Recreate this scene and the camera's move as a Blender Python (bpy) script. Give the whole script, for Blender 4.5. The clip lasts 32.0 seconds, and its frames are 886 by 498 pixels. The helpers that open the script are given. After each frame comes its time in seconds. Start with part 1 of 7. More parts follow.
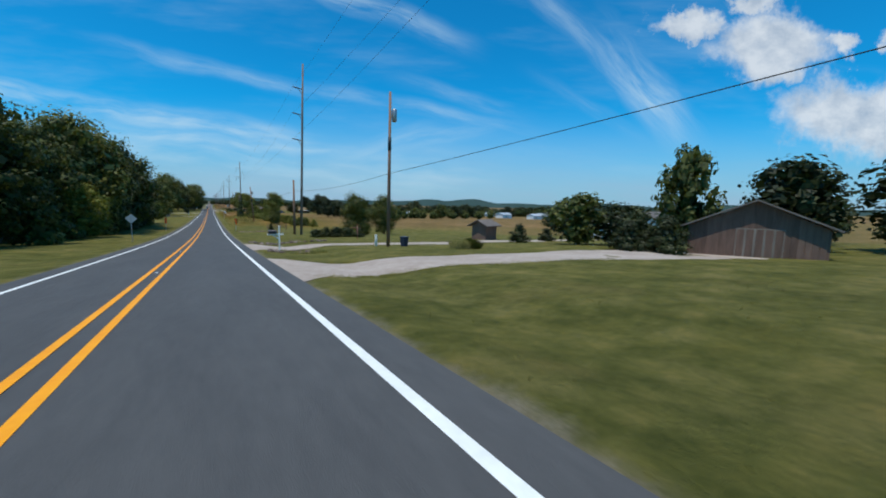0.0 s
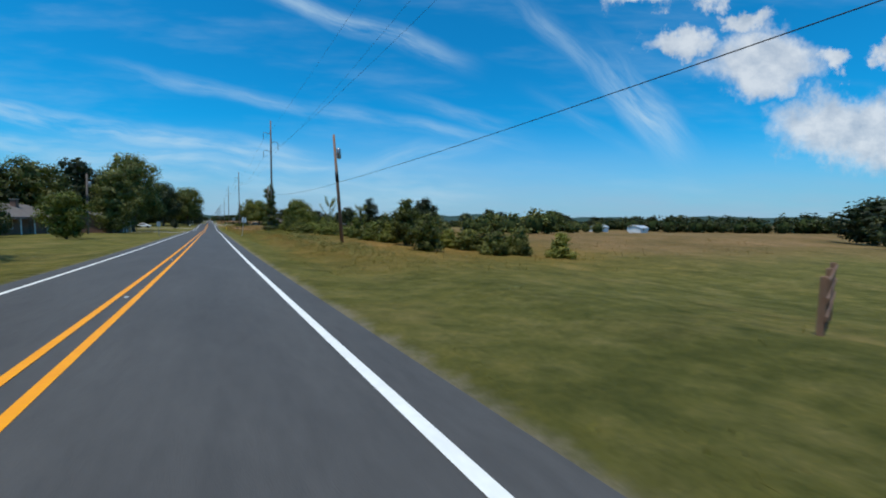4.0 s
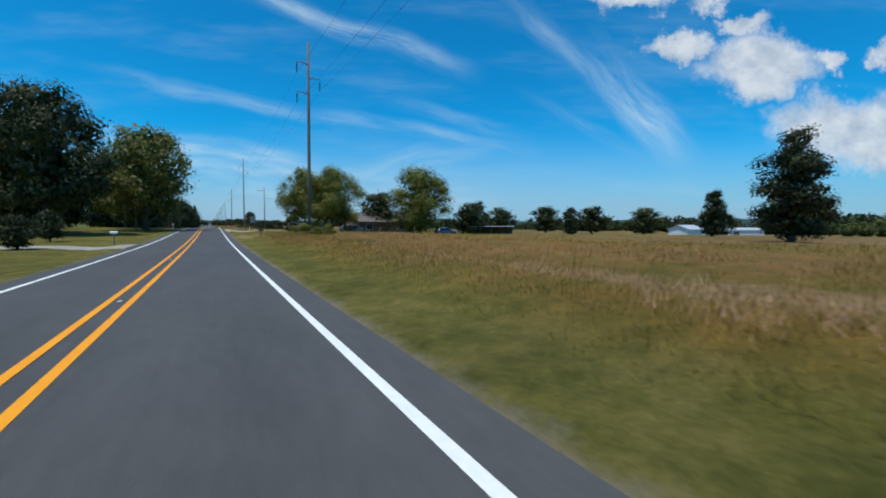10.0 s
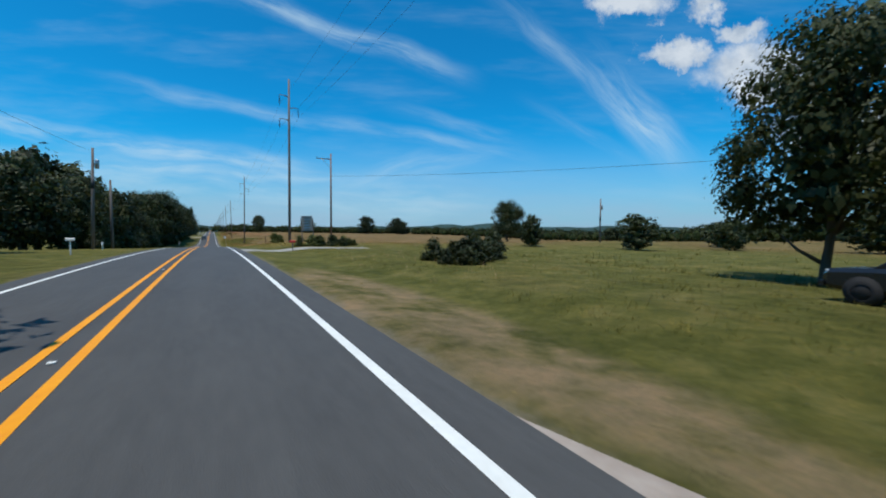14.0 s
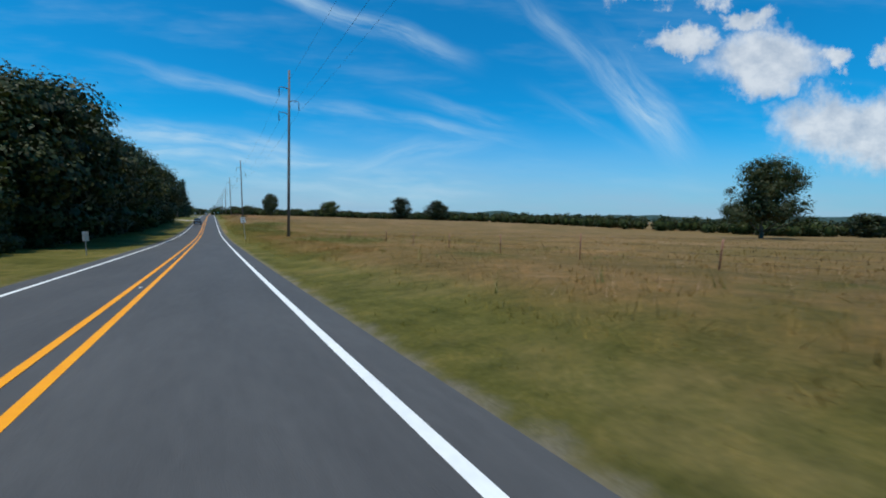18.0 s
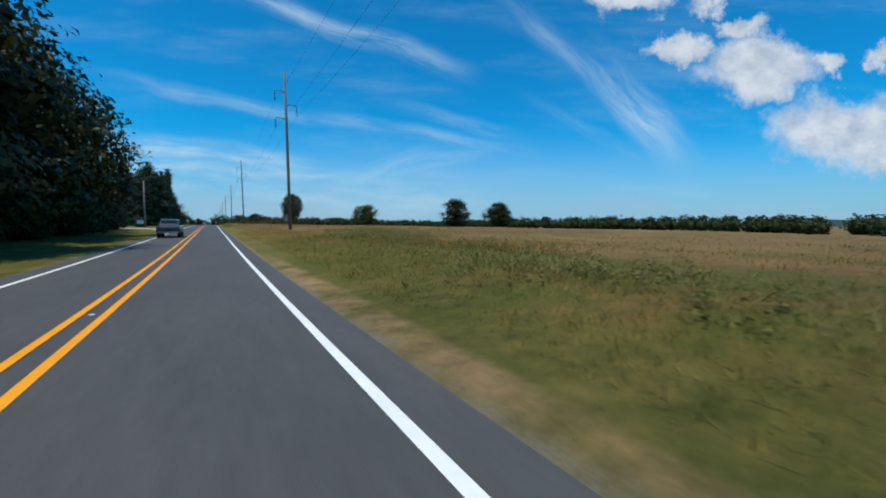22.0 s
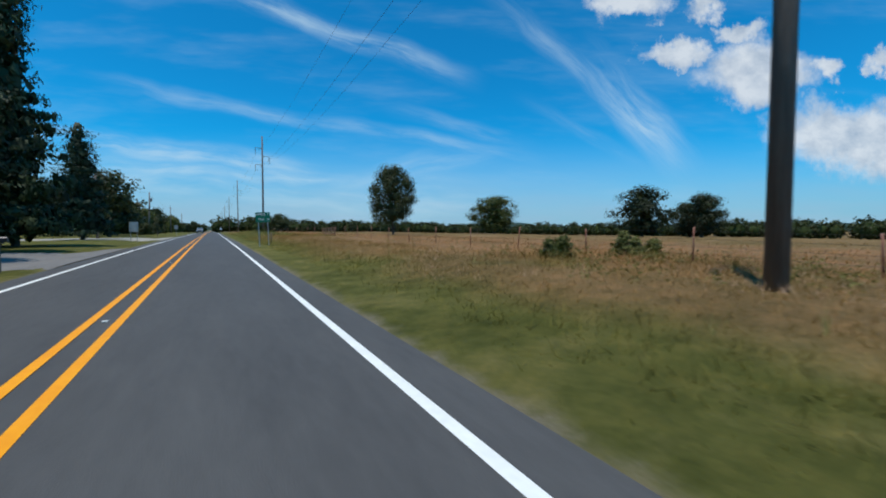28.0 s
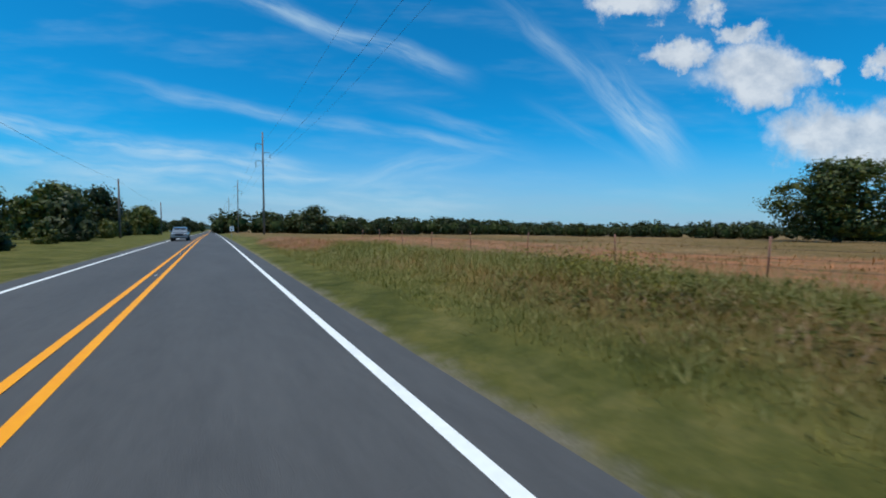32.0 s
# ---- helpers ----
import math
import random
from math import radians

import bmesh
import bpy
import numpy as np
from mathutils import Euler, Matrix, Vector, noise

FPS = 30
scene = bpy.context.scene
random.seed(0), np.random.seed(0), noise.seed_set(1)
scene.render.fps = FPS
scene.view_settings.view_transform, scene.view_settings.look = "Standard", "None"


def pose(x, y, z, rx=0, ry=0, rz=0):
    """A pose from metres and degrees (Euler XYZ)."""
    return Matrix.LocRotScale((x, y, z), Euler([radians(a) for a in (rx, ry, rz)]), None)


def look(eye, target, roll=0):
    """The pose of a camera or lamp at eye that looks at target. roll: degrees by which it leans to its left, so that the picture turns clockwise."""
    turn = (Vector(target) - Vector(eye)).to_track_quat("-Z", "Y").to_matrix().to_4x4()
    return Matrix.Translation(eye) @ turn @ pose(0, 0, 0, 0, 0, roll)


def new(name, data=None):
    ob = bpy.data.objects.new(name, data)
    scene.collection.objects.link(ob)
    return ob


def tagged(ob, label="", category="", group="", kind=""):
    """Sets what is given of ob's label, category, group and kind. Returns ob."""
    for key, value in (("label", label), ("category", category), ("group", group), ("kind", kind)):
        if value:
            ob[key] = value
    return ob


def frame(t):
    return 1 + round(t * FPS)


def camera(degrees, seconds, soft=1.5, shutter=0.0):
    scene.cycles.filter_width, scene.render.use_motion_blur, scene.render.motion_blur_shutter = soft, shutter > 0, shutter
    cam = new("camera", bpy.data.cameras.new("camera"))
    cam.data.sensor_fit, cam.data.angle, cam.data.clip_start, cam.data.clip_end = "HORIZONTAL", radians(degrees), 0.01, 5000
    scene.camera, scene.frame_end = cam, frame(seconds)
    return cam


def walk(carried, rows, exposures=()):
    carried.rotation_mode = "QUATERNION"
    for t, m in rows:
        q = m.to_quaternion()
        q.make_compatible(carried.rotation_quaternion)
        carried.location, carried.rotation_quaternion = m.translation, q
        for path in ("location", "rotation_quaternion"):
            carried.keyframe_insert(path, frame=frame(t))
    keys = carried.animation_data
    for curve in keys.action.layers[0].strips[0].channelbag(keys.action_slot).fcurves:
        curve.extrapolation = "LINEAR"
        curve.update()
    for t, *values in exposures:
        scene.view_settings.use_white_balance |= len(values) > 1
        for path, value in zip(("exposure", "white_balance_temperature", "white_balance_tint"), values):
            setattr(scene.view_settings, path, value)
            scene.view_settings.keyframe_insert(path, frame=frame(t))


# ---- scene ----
# The camera rides over the right-hand lane, 1.63 m above the asphalt.
SPEED = 22.5
EYE = 1.63
YAW = -30.97
cam = camera(98.0, 32.0, soft=1.9, shutter=0.08)

# Road grade (per cent) at distances along the road, and the profile that follows from it.
GRADE_Y = (-400, -60, 0, 22, 45, 67, 90, 124, 160, 195, 230, 265, 282, 300, 326, 350, 371, 394, 428, 450, 472, 495, 517, 560, 610, 650, 690, 740, 830, 1000)
GRADE_P = (0, -4.2, -5.6, -5.6, -4.8, -3.0, -2.6, -1.4, -1.2, -1.9, -0.8, 0.2, 2.0, 1.5, 0.3, -1.6, -3.2, -4.6, -3.2, -3.0, -1.9, -0.2, 1.5, 1.7, 1.3, 1.0, 0.2, 0.5, -0.6, 0)
_YS = np.arange(-400, 1000.5, 1.0)
_GR = np.convolve(np.pad(np.interp(_YS, GRADE_Y, GRADE_P), 12, mode="edge"), np.ones(25) / 25, mode="valid") / 100
_ZS = np.concatenate(([0], np.cumsum((_GR[1:] + _GR[:-1]) / 2)))
_ZS = _ZS - np.interp(0, _YS, _ZS)


def road_z(y):
    return float(np.interp(y, _YS, _ZS))


# seconds, pitch, drift to the side
PATH = [
    (0.0, 352, 0.03), (0.5, 350, 0.11), (1.0, 357, 0.19), (1.5, 357, 0.22), (2.0, 364, 0.26), (2.5, 374, 0.22), (3.0, 378, 0.18), (3.5, 381, 0.15),
    (4.0, 384, 0.13), (4.5, 386, 0.10), (5.0, 388, 0.07), (5.5, 389, 0.05), (6.0, 390, 0.02), (6.5, 393, 0.00), (7.0, 390, -0.02), (7.5, 387, 0.00),
    (8.0, 386, 0.02), (8.5, 385, 0.04), (9.0, 389, 0.07), (9.5, 395, 0.09), (10.0, 394, 0.12), (10.5, 394, 0.12), (11.0, 391, 0.12), (11.5, 397, 0.09),
    (12.0, 406, 0.07), (12.5, 412, 0.05), (13.0, 410, 0.02), (13.5, 407, 0.01), (14.0, 404, 0.00), (14.5, 400, 0.00), (15.0, 395, 0.00), (15.5, 389, 0.00),
    (16.0, 383, 0.00), (16.5, 376, -0.00), (17.0, 367, 0.05), (17.5, 369, 0.09), (18.0, 376, 0.14), (18.5, 377, 0.18), (19.0, 375, 0.21), (19.5, 378, 0.23),
    (20.0, 378, 0.25), (20.5, 384, 0.27), (21.0, 387, 0.28), (21.5, 396, 0.27), (22.0, 399, 0.26), (22.5, 408, 0.22), (23.0, 409, 0.19), (23.5, 409, 0.16),
    (24.0, 408, 0.12), (24.5, 411, 0.08), (25.0, 411, 0.03), (25.5, 410, 0.02), (26.0, 409, -0.00), (26.5, 408, -0.02), (27.0, 407, -0.04), (27.5, 406, -0.06),
    (28.0, 406, -0.08), (28.5, 402, -0.06), (29.0, 408, -0.05), (29.5, 400, -0.03), (30.0, 397, -0.01), (30.5, 396, -0.00), (31.0, 402, 0.01), (31.5, 401, -0.00), (32.0, 404, -0.01),
]
# the picture's slight clockwise lean, in degrees
LEAN_T = (0, 1, 2, 3, 3.5, 5.5, 9, 12, 14, 16.5, 17, 18, 19, 20, 21, 22, 23, 28, 31, 32)
LEAN_D = (1.2, 1.3, 1.1, 0.9, 0.7, 0.3, 0.3, 0.05, 0.25, 0.6, 0.8, 1.0, 1.1, 0.8, 0.4, 0.1, 0.0, 0.1, 0.3, 0.3)


def cam_pose(t, yh, dx):
    lean = float(np.interp(t, LEAN_T, LEAN_D))
    drop = 439 - yh - 409 * math.tan(radians(lean))
    return pose(1.65 + dx, SPEED * t, road_z(SPEED * t) + EYE, 90 - math.degrees(math.atan(drop / 681.6)), -lean, YAW)


walk(cam, [(t, cam_pose(t, yh, dx)) for t, yh, dx in PATH],
     exposures=[(0.0, 0.0), (32.0, 0.0)])

# ---- world, sun ----
SUN_AZ, SUN_EL = radians(-118), radians(73)   # from the +y axis, clockwise; above the horizon


class Nodes:
    """Small builder for node trees."""

    def __init__(self, tree):
        self.tree = tree
        tree.nodes.clear()

    def add(self, kind, ins=(), **props):
        n = self.tree.nodes.new(kind)
        for k, v in props.items():
            setattr(n, k, v)
        for k, v in dict(ins).items():
            self.put(n.inputs[k], v)
        return n

    def put(self, socket, v):
        if isinstance(v, bpy.types.NodeSocket):
            self.tree.links.new(v, socket)
        else:
            socket.default_value = v

    def math(self, op, a, b=0.0, c=0.0, clamp=False):
        n = self.tree.nodes.new("ShaderNodeMath")
        n.operation, n.use_clamp = op, clamp
        for i, v in enumerate((a, b, c)):
            self.put(n.inputs[i], v)
        return n.outputs[0]

    def dot(self, a, b):
        n = self.tree.nodes.new("ShaderNodeVectorMath")
        n.operation = "DOT_PRODUCT"
        self.put(n.inputs[0], a), self.put(n.inputs[1], b)
        return n.outputs["Value"]

    def noise(self, vec, scale, detail=4.0, rough=0.55, distortion=0.0):
        n = self.add("ShaderNodeTexNoise", {"Scale": scale, "Detail": detail, "Roughness": rough, "Distortion": distortion})
        if vec is not None:
            self.put(n.inputs["Vector"], vec)
        return n.outputs["Fac"]

    def ramp(self, fac, *stops):
        n = self.tree.nodes.new("ShaderNodeValToRGB")
        while len(n.color_ramp.elements) < len(stops):
            n.color_ramp.elements.new(0.5)
        for e, (p, c) in zip(n.color_ramp.elements, stops):
            e.position = p
            e.color = (*c, 1) if len(c) == 3 else c
        self.put(n.inputs["Fac"], fac)
        return n.outputs["Color"]

    def smooth(self, v, lo, hi):
        n = self.add("ShaderNodeMapRange", {"Value": v, "From Min": lo, "From Max": hi, "To Min": 0.0, "To Max": 1.0}, interpolation_type="SMOOTHSTEP")
        return n.outputs["Result"]

    def mix(self, fac, a, b, blend="MIX"):
        n = self.tree.nodes.new("ShaderNodeMix")
        n.data_type, n.blend_type = "RGBA", blend
        self.put(n.inputs[0], fac), self.put(n.inputs[6], a), self.put(n.inputs[7], b)
        return n.outputs[2]

    def vec(self, x, y, z=0.0):
        return self.add("ShaderNodeCombineXYZ", {"X": x, "Y": y, "Z": z}).outputs[0]


def build_world():
    world = bpy.data.worlds.new("sky")
    scene.world = world
    world.use_nodes = True
    g = Nodes(world.node_tree)
    sky = g.add("ShaderNodeTexSky", sky_type="NISHITA", sun_disc=False, sun_elevation=SUN_EL, sun_rotation=SUN_AZ,
                altitude=150.0, air_density=1.0, dust_density=0.6, ozone_density=3.0)
    tint = g.mix(1.0, sky.outputs[0], (0.037, 0.85, 1.23, 1), "MULTIPLY")
    d = g.add("ShaderNodeTexCoord").outputs["Generated"]
    a = radians(-YAW)
    ahead = g.math("MAXIMUM", g.dot(d, (math.sin(a), math.cos(a), 0)), 0.06)
    p = g.math("DIVIDE", g.dot(d, (math.cos(a), -math.sin(a), 0)), ahead)
    q = g.math("DIVIDE", g.dot(d, (0, 0, 1)), ahead)
    pq = g.vec(p, q)
    # thin high cloud: streaks, each with its own line, width and reach
    warp = g.math("MULTIPLY", g.math("SUBTRACT", g.noise(pq, 2.3, 3), 0.5), 0.10)
    cirrus = None
    for (x0, y0), (x1, y1), width, power in (
            ((-0.66, 0.63), (0.03, 0.40), 0.040, 0.58), ((-0.85, 0.38), (0.2, 0.185), 0.030, 0.36), ((0.15, 0.58), (0.62, 0.19), 0.045, 0.40), ((0.38, 0.42), (0.60, 0.20), 0.080, 0.85),
            ((-1.3, 0.28), (-0.33, 0.16), 0.045, 0.70), ((-1.3, 0.20), (-0.2, 0.13), 0.035, 0.62), ((0.26, 0.305), (0.46, 0.20), 0.028, 0.28), ((-0.10, 0.30), (0.17, 0.235), 0.030, 0.40), ((-0.35, 0.10), (0.16, 0.21), 0.05, 0.35), ((-1.1, 0.17), (0.1, 0.06), 0.10, 0.45)):
        length = math.hypot(x1 - x0, y1 - y0)
        ux, uy = (x1 - x0) / length, (y1 - y0) / length
        px, qy = g.math("SUBTRACT", p, x0), g.math("SUBTRACT", q, y0)
        s = g.math("ADD", g.math("MULTIPLY", px, ux), g.math("MULTIPLY", qy, uy))
        w = g.math("ADD", g.math("SUBTRACT", g.math("MULTIPLY", qy, ux), g.math("MULTIPLY", px, uy)), warp)
        band = g.math("SUBTRACT", 1.0, g.smooth(g.math("ABSOLUTE", w), 0.0, width))
        reach = g.math("MULTIPLY", g.smooth(s, -0.12, 0.22), g.math("SUBTRACT", 1.0, g.smooth(s, length - 0.15, length + 0.1)))
        grain = g.smooth(g.noise(g.vec(g.math("MULTIPLY", s, 2.2), g.math("MULTIPLY", w, 14.0), x0 * 7), 2.0, 5, 0.6), 0.25, 0.75)
        one = g.math("MULTIPLY", g.math("MULTIPLY", g.math("MULTIPLY", band, reach), grain), power)
        cirrus = one if cirrus is None else g.math("MAXIMUM", cirrus, one)
    veil = g.math("MULTIPLY", g.smooth(g.noise(g.vec(g.math("ADD", p, q), g.math("MULTIPLY", q, 5.0)), 1.6, 5, 0.6), 0.45, 0.85), 0.22)
    low = g.math("MULTIPLY", g.math("SUBTRACT", 1.0, g.smooth(q, -0.02, 0.27)), g.math("ADD", 0.60, g.math("MULTIPLY", g.noise(g.vec(p, g.math("MULTIPLY", q, 6.0)), 2.2, 5, 0.6), 0.5)))
    thin = g.math("MAXIMUM", cirrus, veil)
    # heaped cloud
    wp = g.math("ADD", p, g.math("MULTIPLY", g.math("SUBTRACT", g.noise(pq, 8.0, 8, 0.66), 0.5), 0.22))
    wq = g.math("ADD", q, g.math("MULTIPLY", g.math("SUBTRACT", g.noise(g.vec(q, p, 3.0), 8.0, 8, 0.66), 0.5), 0.19))
    heap = None
    for cx, cy, rx, ry in ((0.47, 0.565, 0.09, 0.040), (0.44, 0.61, 0.07, 0.04), (0.66, 0.57, 0.055, 0.04), (0.585, 0.455, 0.085, 0.035), (0.785, 0.405, 0.145, 0.075), (0.80, 0.375, 0.13, 0.045),
                           (0.985, 0.245, 0.15, 0.090), (1.12, 0.235, 0.14, 0.10), (0.97, 0.405, 0.06, 0.03), (0.74, 0.50, 0.06, 0.03), (1.14, 0.43, 0.045, 0.035), (1.3, 0.5, 0.1, 0.06), (1.5, 0.3, 0.2, 0.1), (-1.9, 0.5, 0.2, 0.1)):
        e = g.math("ADD", g.math("POWER", g.math("ABSOLUTE", g.math("DIVIDE", g.math("SUBTRACT", wp, cx), rx)), 2.0),
                   g.math("POWER", g.math("ABSOLUTE", g.math("DIVIDE", g.math("SUBTRACT", wq, cy), ry)), 2.0))
        one = g.math("SUBTRACT", 1.0, g.smooth(e, 0.22, 1.55))
        heap = one if heap is None else g.math("MAXIMUM", heap, one)
    body = g.noise(g.vec(p, g.math("MULTIPLY", q, 1.3), 1.0), 14.0, 6, 0.6)
    heap_colour = g.ramp(body, (0.28, (0.55, 0.63, 0.73)), (0.62, (1.0, 1.0, 1.0)))
    sky1 = g.mix(thin, g.mix(low, tint, (2.85, 3.95, 5.35, 1)), (4.4, 5.9, 6.9, 1))
    bright = g.mix(1.0, heap_colour, (5.6, 6.1, 6.6, 1), "MULTIPLY")
    sky2 = g.mix(g.math("MULTIPLY", heap, 0.92), sky1, bright)
    back = g.add("ShaderNodeBackground", {"Color": sky2, "Strength": 0.122})
    out = g.add("ShaderNodeOutputWorld")
    world.node_tree.links.new(back.outputs[0], out.inputs[0])
    world.cycles.sampling_method = "MANUAL"
    world.cycles.sample_map_resolution = 512


build_world()
sun_data = bpy.data.lights.new("sun", "SUN")
sun_data.energy, sun_data.angle, sun_data.color = 3.6, radians(0.53), (1.0, 0.95, 0.86)
sun_dir = Vector((math.sin(SUN_AZ) * math.cos(SUN_EL), math.cos(SUN_AZ) * math.cos(SUN_EL), math.sin(SUN_EL)))
sun = new("sun", sun_data)
sun.matrix_world = look(sun_dir * 300, (0, 0, 0))


# ---- materials ----
def material(name, colours, scale=3.0, rough=0.85, metal=0.0, bump=0.0, bump_scale=None, fine=0.25, spread=0.0, island=0.0, translucent=0.0, coords="Object", stretch=(1, 1, 1), specular=0.35, coat=0.0):
    """A surface whose colour wanders between the given colours at two scales."""
    m = bpy.data.materials.new(name)
    m.use_nodes = True
    g = Nodes(m.node_tree)
    tc = g.add("ShaderNodeTexCoord").outputs[coords] if coords == "Object" else g.add("ShaderNodeNewGeometry").outputs["Position"]
    v = g.add("ShaderNodeMapping", {"Vector": tc, "Scale": stretch}).outputs[0]
    big = g.noise(v, scale, 5, 0.6)
    small = g.noise(v, scale * 9.0, 4, 0.6)
    f = g.math("ADD", g.math("MULTIPLY", big, 1.0 - fine), g.math("MULTIPLY", small, fine))
    if spread:
        r = g.add("ShaderNodeObjectInfo").outputs["Random"]
        f = g.math("ADD", f, g.math("MULTIPLY", g.math("SUBTRACT", r, 0.5), spread))
    if island:
        r = g.add("ShaderNodeNewGeometry").outputs["Random Per Island"]
        f = g.math("ADD", f, g.math("MULTIPLY", g.math("SUBTRACT", r, 0.5), island))
    n = len(colours)
    stops = [(0.5 if n == 1 else 0.28 + 0.44 * i / (n - 1), c) for i, c in enumerate(colours)]
    if n == 1:
        stops = [(0.28, [c * 0.88 for c in colours[0]]), (0.72, [min(1, c * 1.1) for c in colours[0]])]
    col = g.ramp(f, *stops)
    bs = g.add("ShaderNodeBsdfPrincipled", {"Base Color": col, "Roughness": rough, "Metallic": metal, "Specular IOR Level": specular, "Coat Weight": coat})
    if bump:
        h = g.noise(v, bump_scale or scale * 14, 5, 0.65)
        b = g.add("ShaderNodeBump", {"Strength": bump, "Distance": 0.02, "Height": h})
        g.put(bs.inputs["Normal"], b.outputs[0])
    shader = bs.outputs[0]
    if translucent:
        tr = g.add("ShaderNodeBsdfTranslucent", {"Color": g.mix(1.0, col, (1.25, 1.35, 0.6, 1), "MULTIPLY")})
        mx = g.add("ShaderNodeMixShader", {"Fac": translucent})
        g.put(mx.inputs[1], shader), g.put(mx.inputs[2], tr.outputs[0])
        shader = mx.outputs[0]
    out = g.add("ShaderNodeOutputMaterial")
    g.put(out.inputs["Surface"], shader)
    return m


M = {}
M["asphalt"] = material("asphalt", [(0.058, 0.057, 0.057), (0.094, 0.092, 0.090)], 0.9, 0.8, bump=0.5, bump_scale=90, fine=0.4, coords="Position", stretch=(1, 0.22, 1), specular=0.3)
M["yellow_paint"] = material("yellow_paint", [(0.80, 0.27, 0.003), (0.92, 0.38, 0.006)], 1.5, 0.65, bump=0.2, fine=0.5, coords="Position")
M["white_paint"] = material("white_road_paint", [(0.66, 0.66, 0.62), (0.86, 0.86, 0.82)], 1.5, 0.65, bump=0.2, fine=0.5, coords="Position")
M["bark"] = material("bark", [(0.055, 0.042, 0.032), (0.16, 0.13, 0.10)], 2.0, 0.95, bump=0.8, bump_scale=14, stretch=(1, 1, 0.25))
M["pole_dark"] = material("weathered_pole_wood", [(0.11, 0.093, 0.082), (0.25, 0.205, 0.175)], 1.5, 0.9, bump=0.5, bump_scale=24, stretch=(4, 4, 0.3), spread=0.2)
M["pole_brown"] = material("brown_pole_wood", [(0.16, 0.09, 0.06), (0.30, 0.18, 0.12)], 1.5, 0.9, bump=0.5, bump_scale=24, stretch=(4, 4, 0.3))
M["leaf"] = material("broadleaf_foliage", [(0.036, 0.047, 0.010), (0.090, 0.104, 0.020), (0.20, 0.19, 0.050)], 0.5, 0.6, fine=0.3, spread=0.25, island=0.34, translucent=0.22)
# dark green leaves; lightest tone lowered to put the woods' deep shade into the colour
M["leaf_dark"] = material("dark_shaded_foliage", [(0.014, 0.021, 0.006), (0.034, 0.044, 0.011), (0.070, 0.078, 0.020)], 0.5, 0.6, fine=0.3, spread=0.25, island=0.34, translucent=0.15)
M["leaf_light"] = material("bright_foliage", [(0.07, 0.085, 0.012), (0.16, 0.17, 0.025), (0.31, 0.28, 0.05)], 0.5, 0.6, fine=0.3, spread=0.25, island=0.34, translucent=0.25)
M["leaf_olive"] = material("olive_foliage", [(0.045, 0.055, 0.010), (0.118, 0.128, 0.021), (0.26, 0.24, 0.050)], 0.5, 0.6, fine=0.3, spread=0.25, island=0.42, translucent=0.25)
M["leaf_weed"] = material("weed_foliage", [(0.090, 0.094, 0.020), (0.155, 0.148, 0.034), (0.25, 0.215, 0.070)], 0.5, 0.65, fine=0.3, island=0.5, translucent=0.25)
M["leaf_gold"] = material("yellowing_weed_foliage", [(0.10, 0.10, 0.014), (0.19, 0.165, 0.022), (0.30, 0.25, 0.05)], 0.5, 0.65, fine=0.3, island=0.5, translucent=0.25)
M["needle"] = material("pine_needles", [(0.008, 0.020, 0.010), (0.020, 0.042, 0.016), (0.042, 0.070, 0.024)], 0.6, 0.65, fine=0.3, spread=0.2, island=0.34, translucent=0.08)
M["metal"] = material("galvanised_steel", [(0.30, 0.31, 0.32), (0.46, 0.47, 0.48)], 6.0, 0.45, metal=0.8)
M["wire"] = material("wire", [(0.03, 0.03, 0.032)], 2.0, 0.5, metal=0.3)
M["insulator"] = material("insulator_brown", [(0.05, 0.035, 0.03), (0.09, 0.06, 0.05)], 6.0, 0.3)


# ---- shape helpers ----
def mesh_from(name, bm, mats):
    me = bpy.data.meshes.new(name)
    bm.to_mesh(me)
    bm.free()
    for m in (mats if isinstance(mats, (list, tuple)) else [mats]):
        me.materials.append(m)
    return me


def mesh_lists(name, verts, faces, mats, index=None, smooth=False):
    me = bpy.data.meshes.new(name)
    me.from_pydata(verts, [], faces)
    for m in (mats if isinstance(mats, (list, tuple)) else [mats]):
        me.materials.append(m)
    if index is not None:
        me.polygons.foreach_set("material_index", index)
    if smooth:
        me.polygons.foreach_set("use_smooth", [True] * len(faces))
    me.update()
    return me


def part(name, me, parent, label="", m=None):
    ob = new(name, me)
    ob.parent = parent
    if m is not None:
        ob.matrix_basis = m
    if label:
        tagged(ob, label)
    return ob


def thing(name, label, category, m, group="", kind="", me=None):
    ob = new(name, me)
    ob.empty_display_size = 0.2
    ob.matrix_basis = m
    return tagged(ob, label, category, group, kind)


def add_box(bm, lo, hi, bevel=0.0, m=None, mat=0):
    r = bmesh.ops.create_cube(bm, size=1)
    vs = r["verts"]
    for v in vs:
        v.co = Vector([(lo[i] + hi[i]) / 2 + v.co[i] * (hi[i] - lo[i]) for i in range(3)])
    faces = list({f for v in vs for f in v.link_faces})
    for f in faces:
        f.material_index = mat
    if bevel:
        edges = list({e for f in faces for e in f.edges})
        r = bmesh.ops.bevel(bm, geom=edges, offset=bevel, segments=2, affect="EDGES", profile=0.6)
        vs = list({v for f in r["faces"] for v in f.verts})
        for f in r["faces"]:
            f.material_index = mat
    if m is not None:
        bmesh.ops.transform(bm, matrix=m, verts=list({v for v in vs}))
    return vs


def box_mesh(name, lo, hi, mat, bevel=0.0):
    bm = bmesh.new()
    add_box(bm, lo, hi, bevel)
    return mesh_from(name, bm, mat)


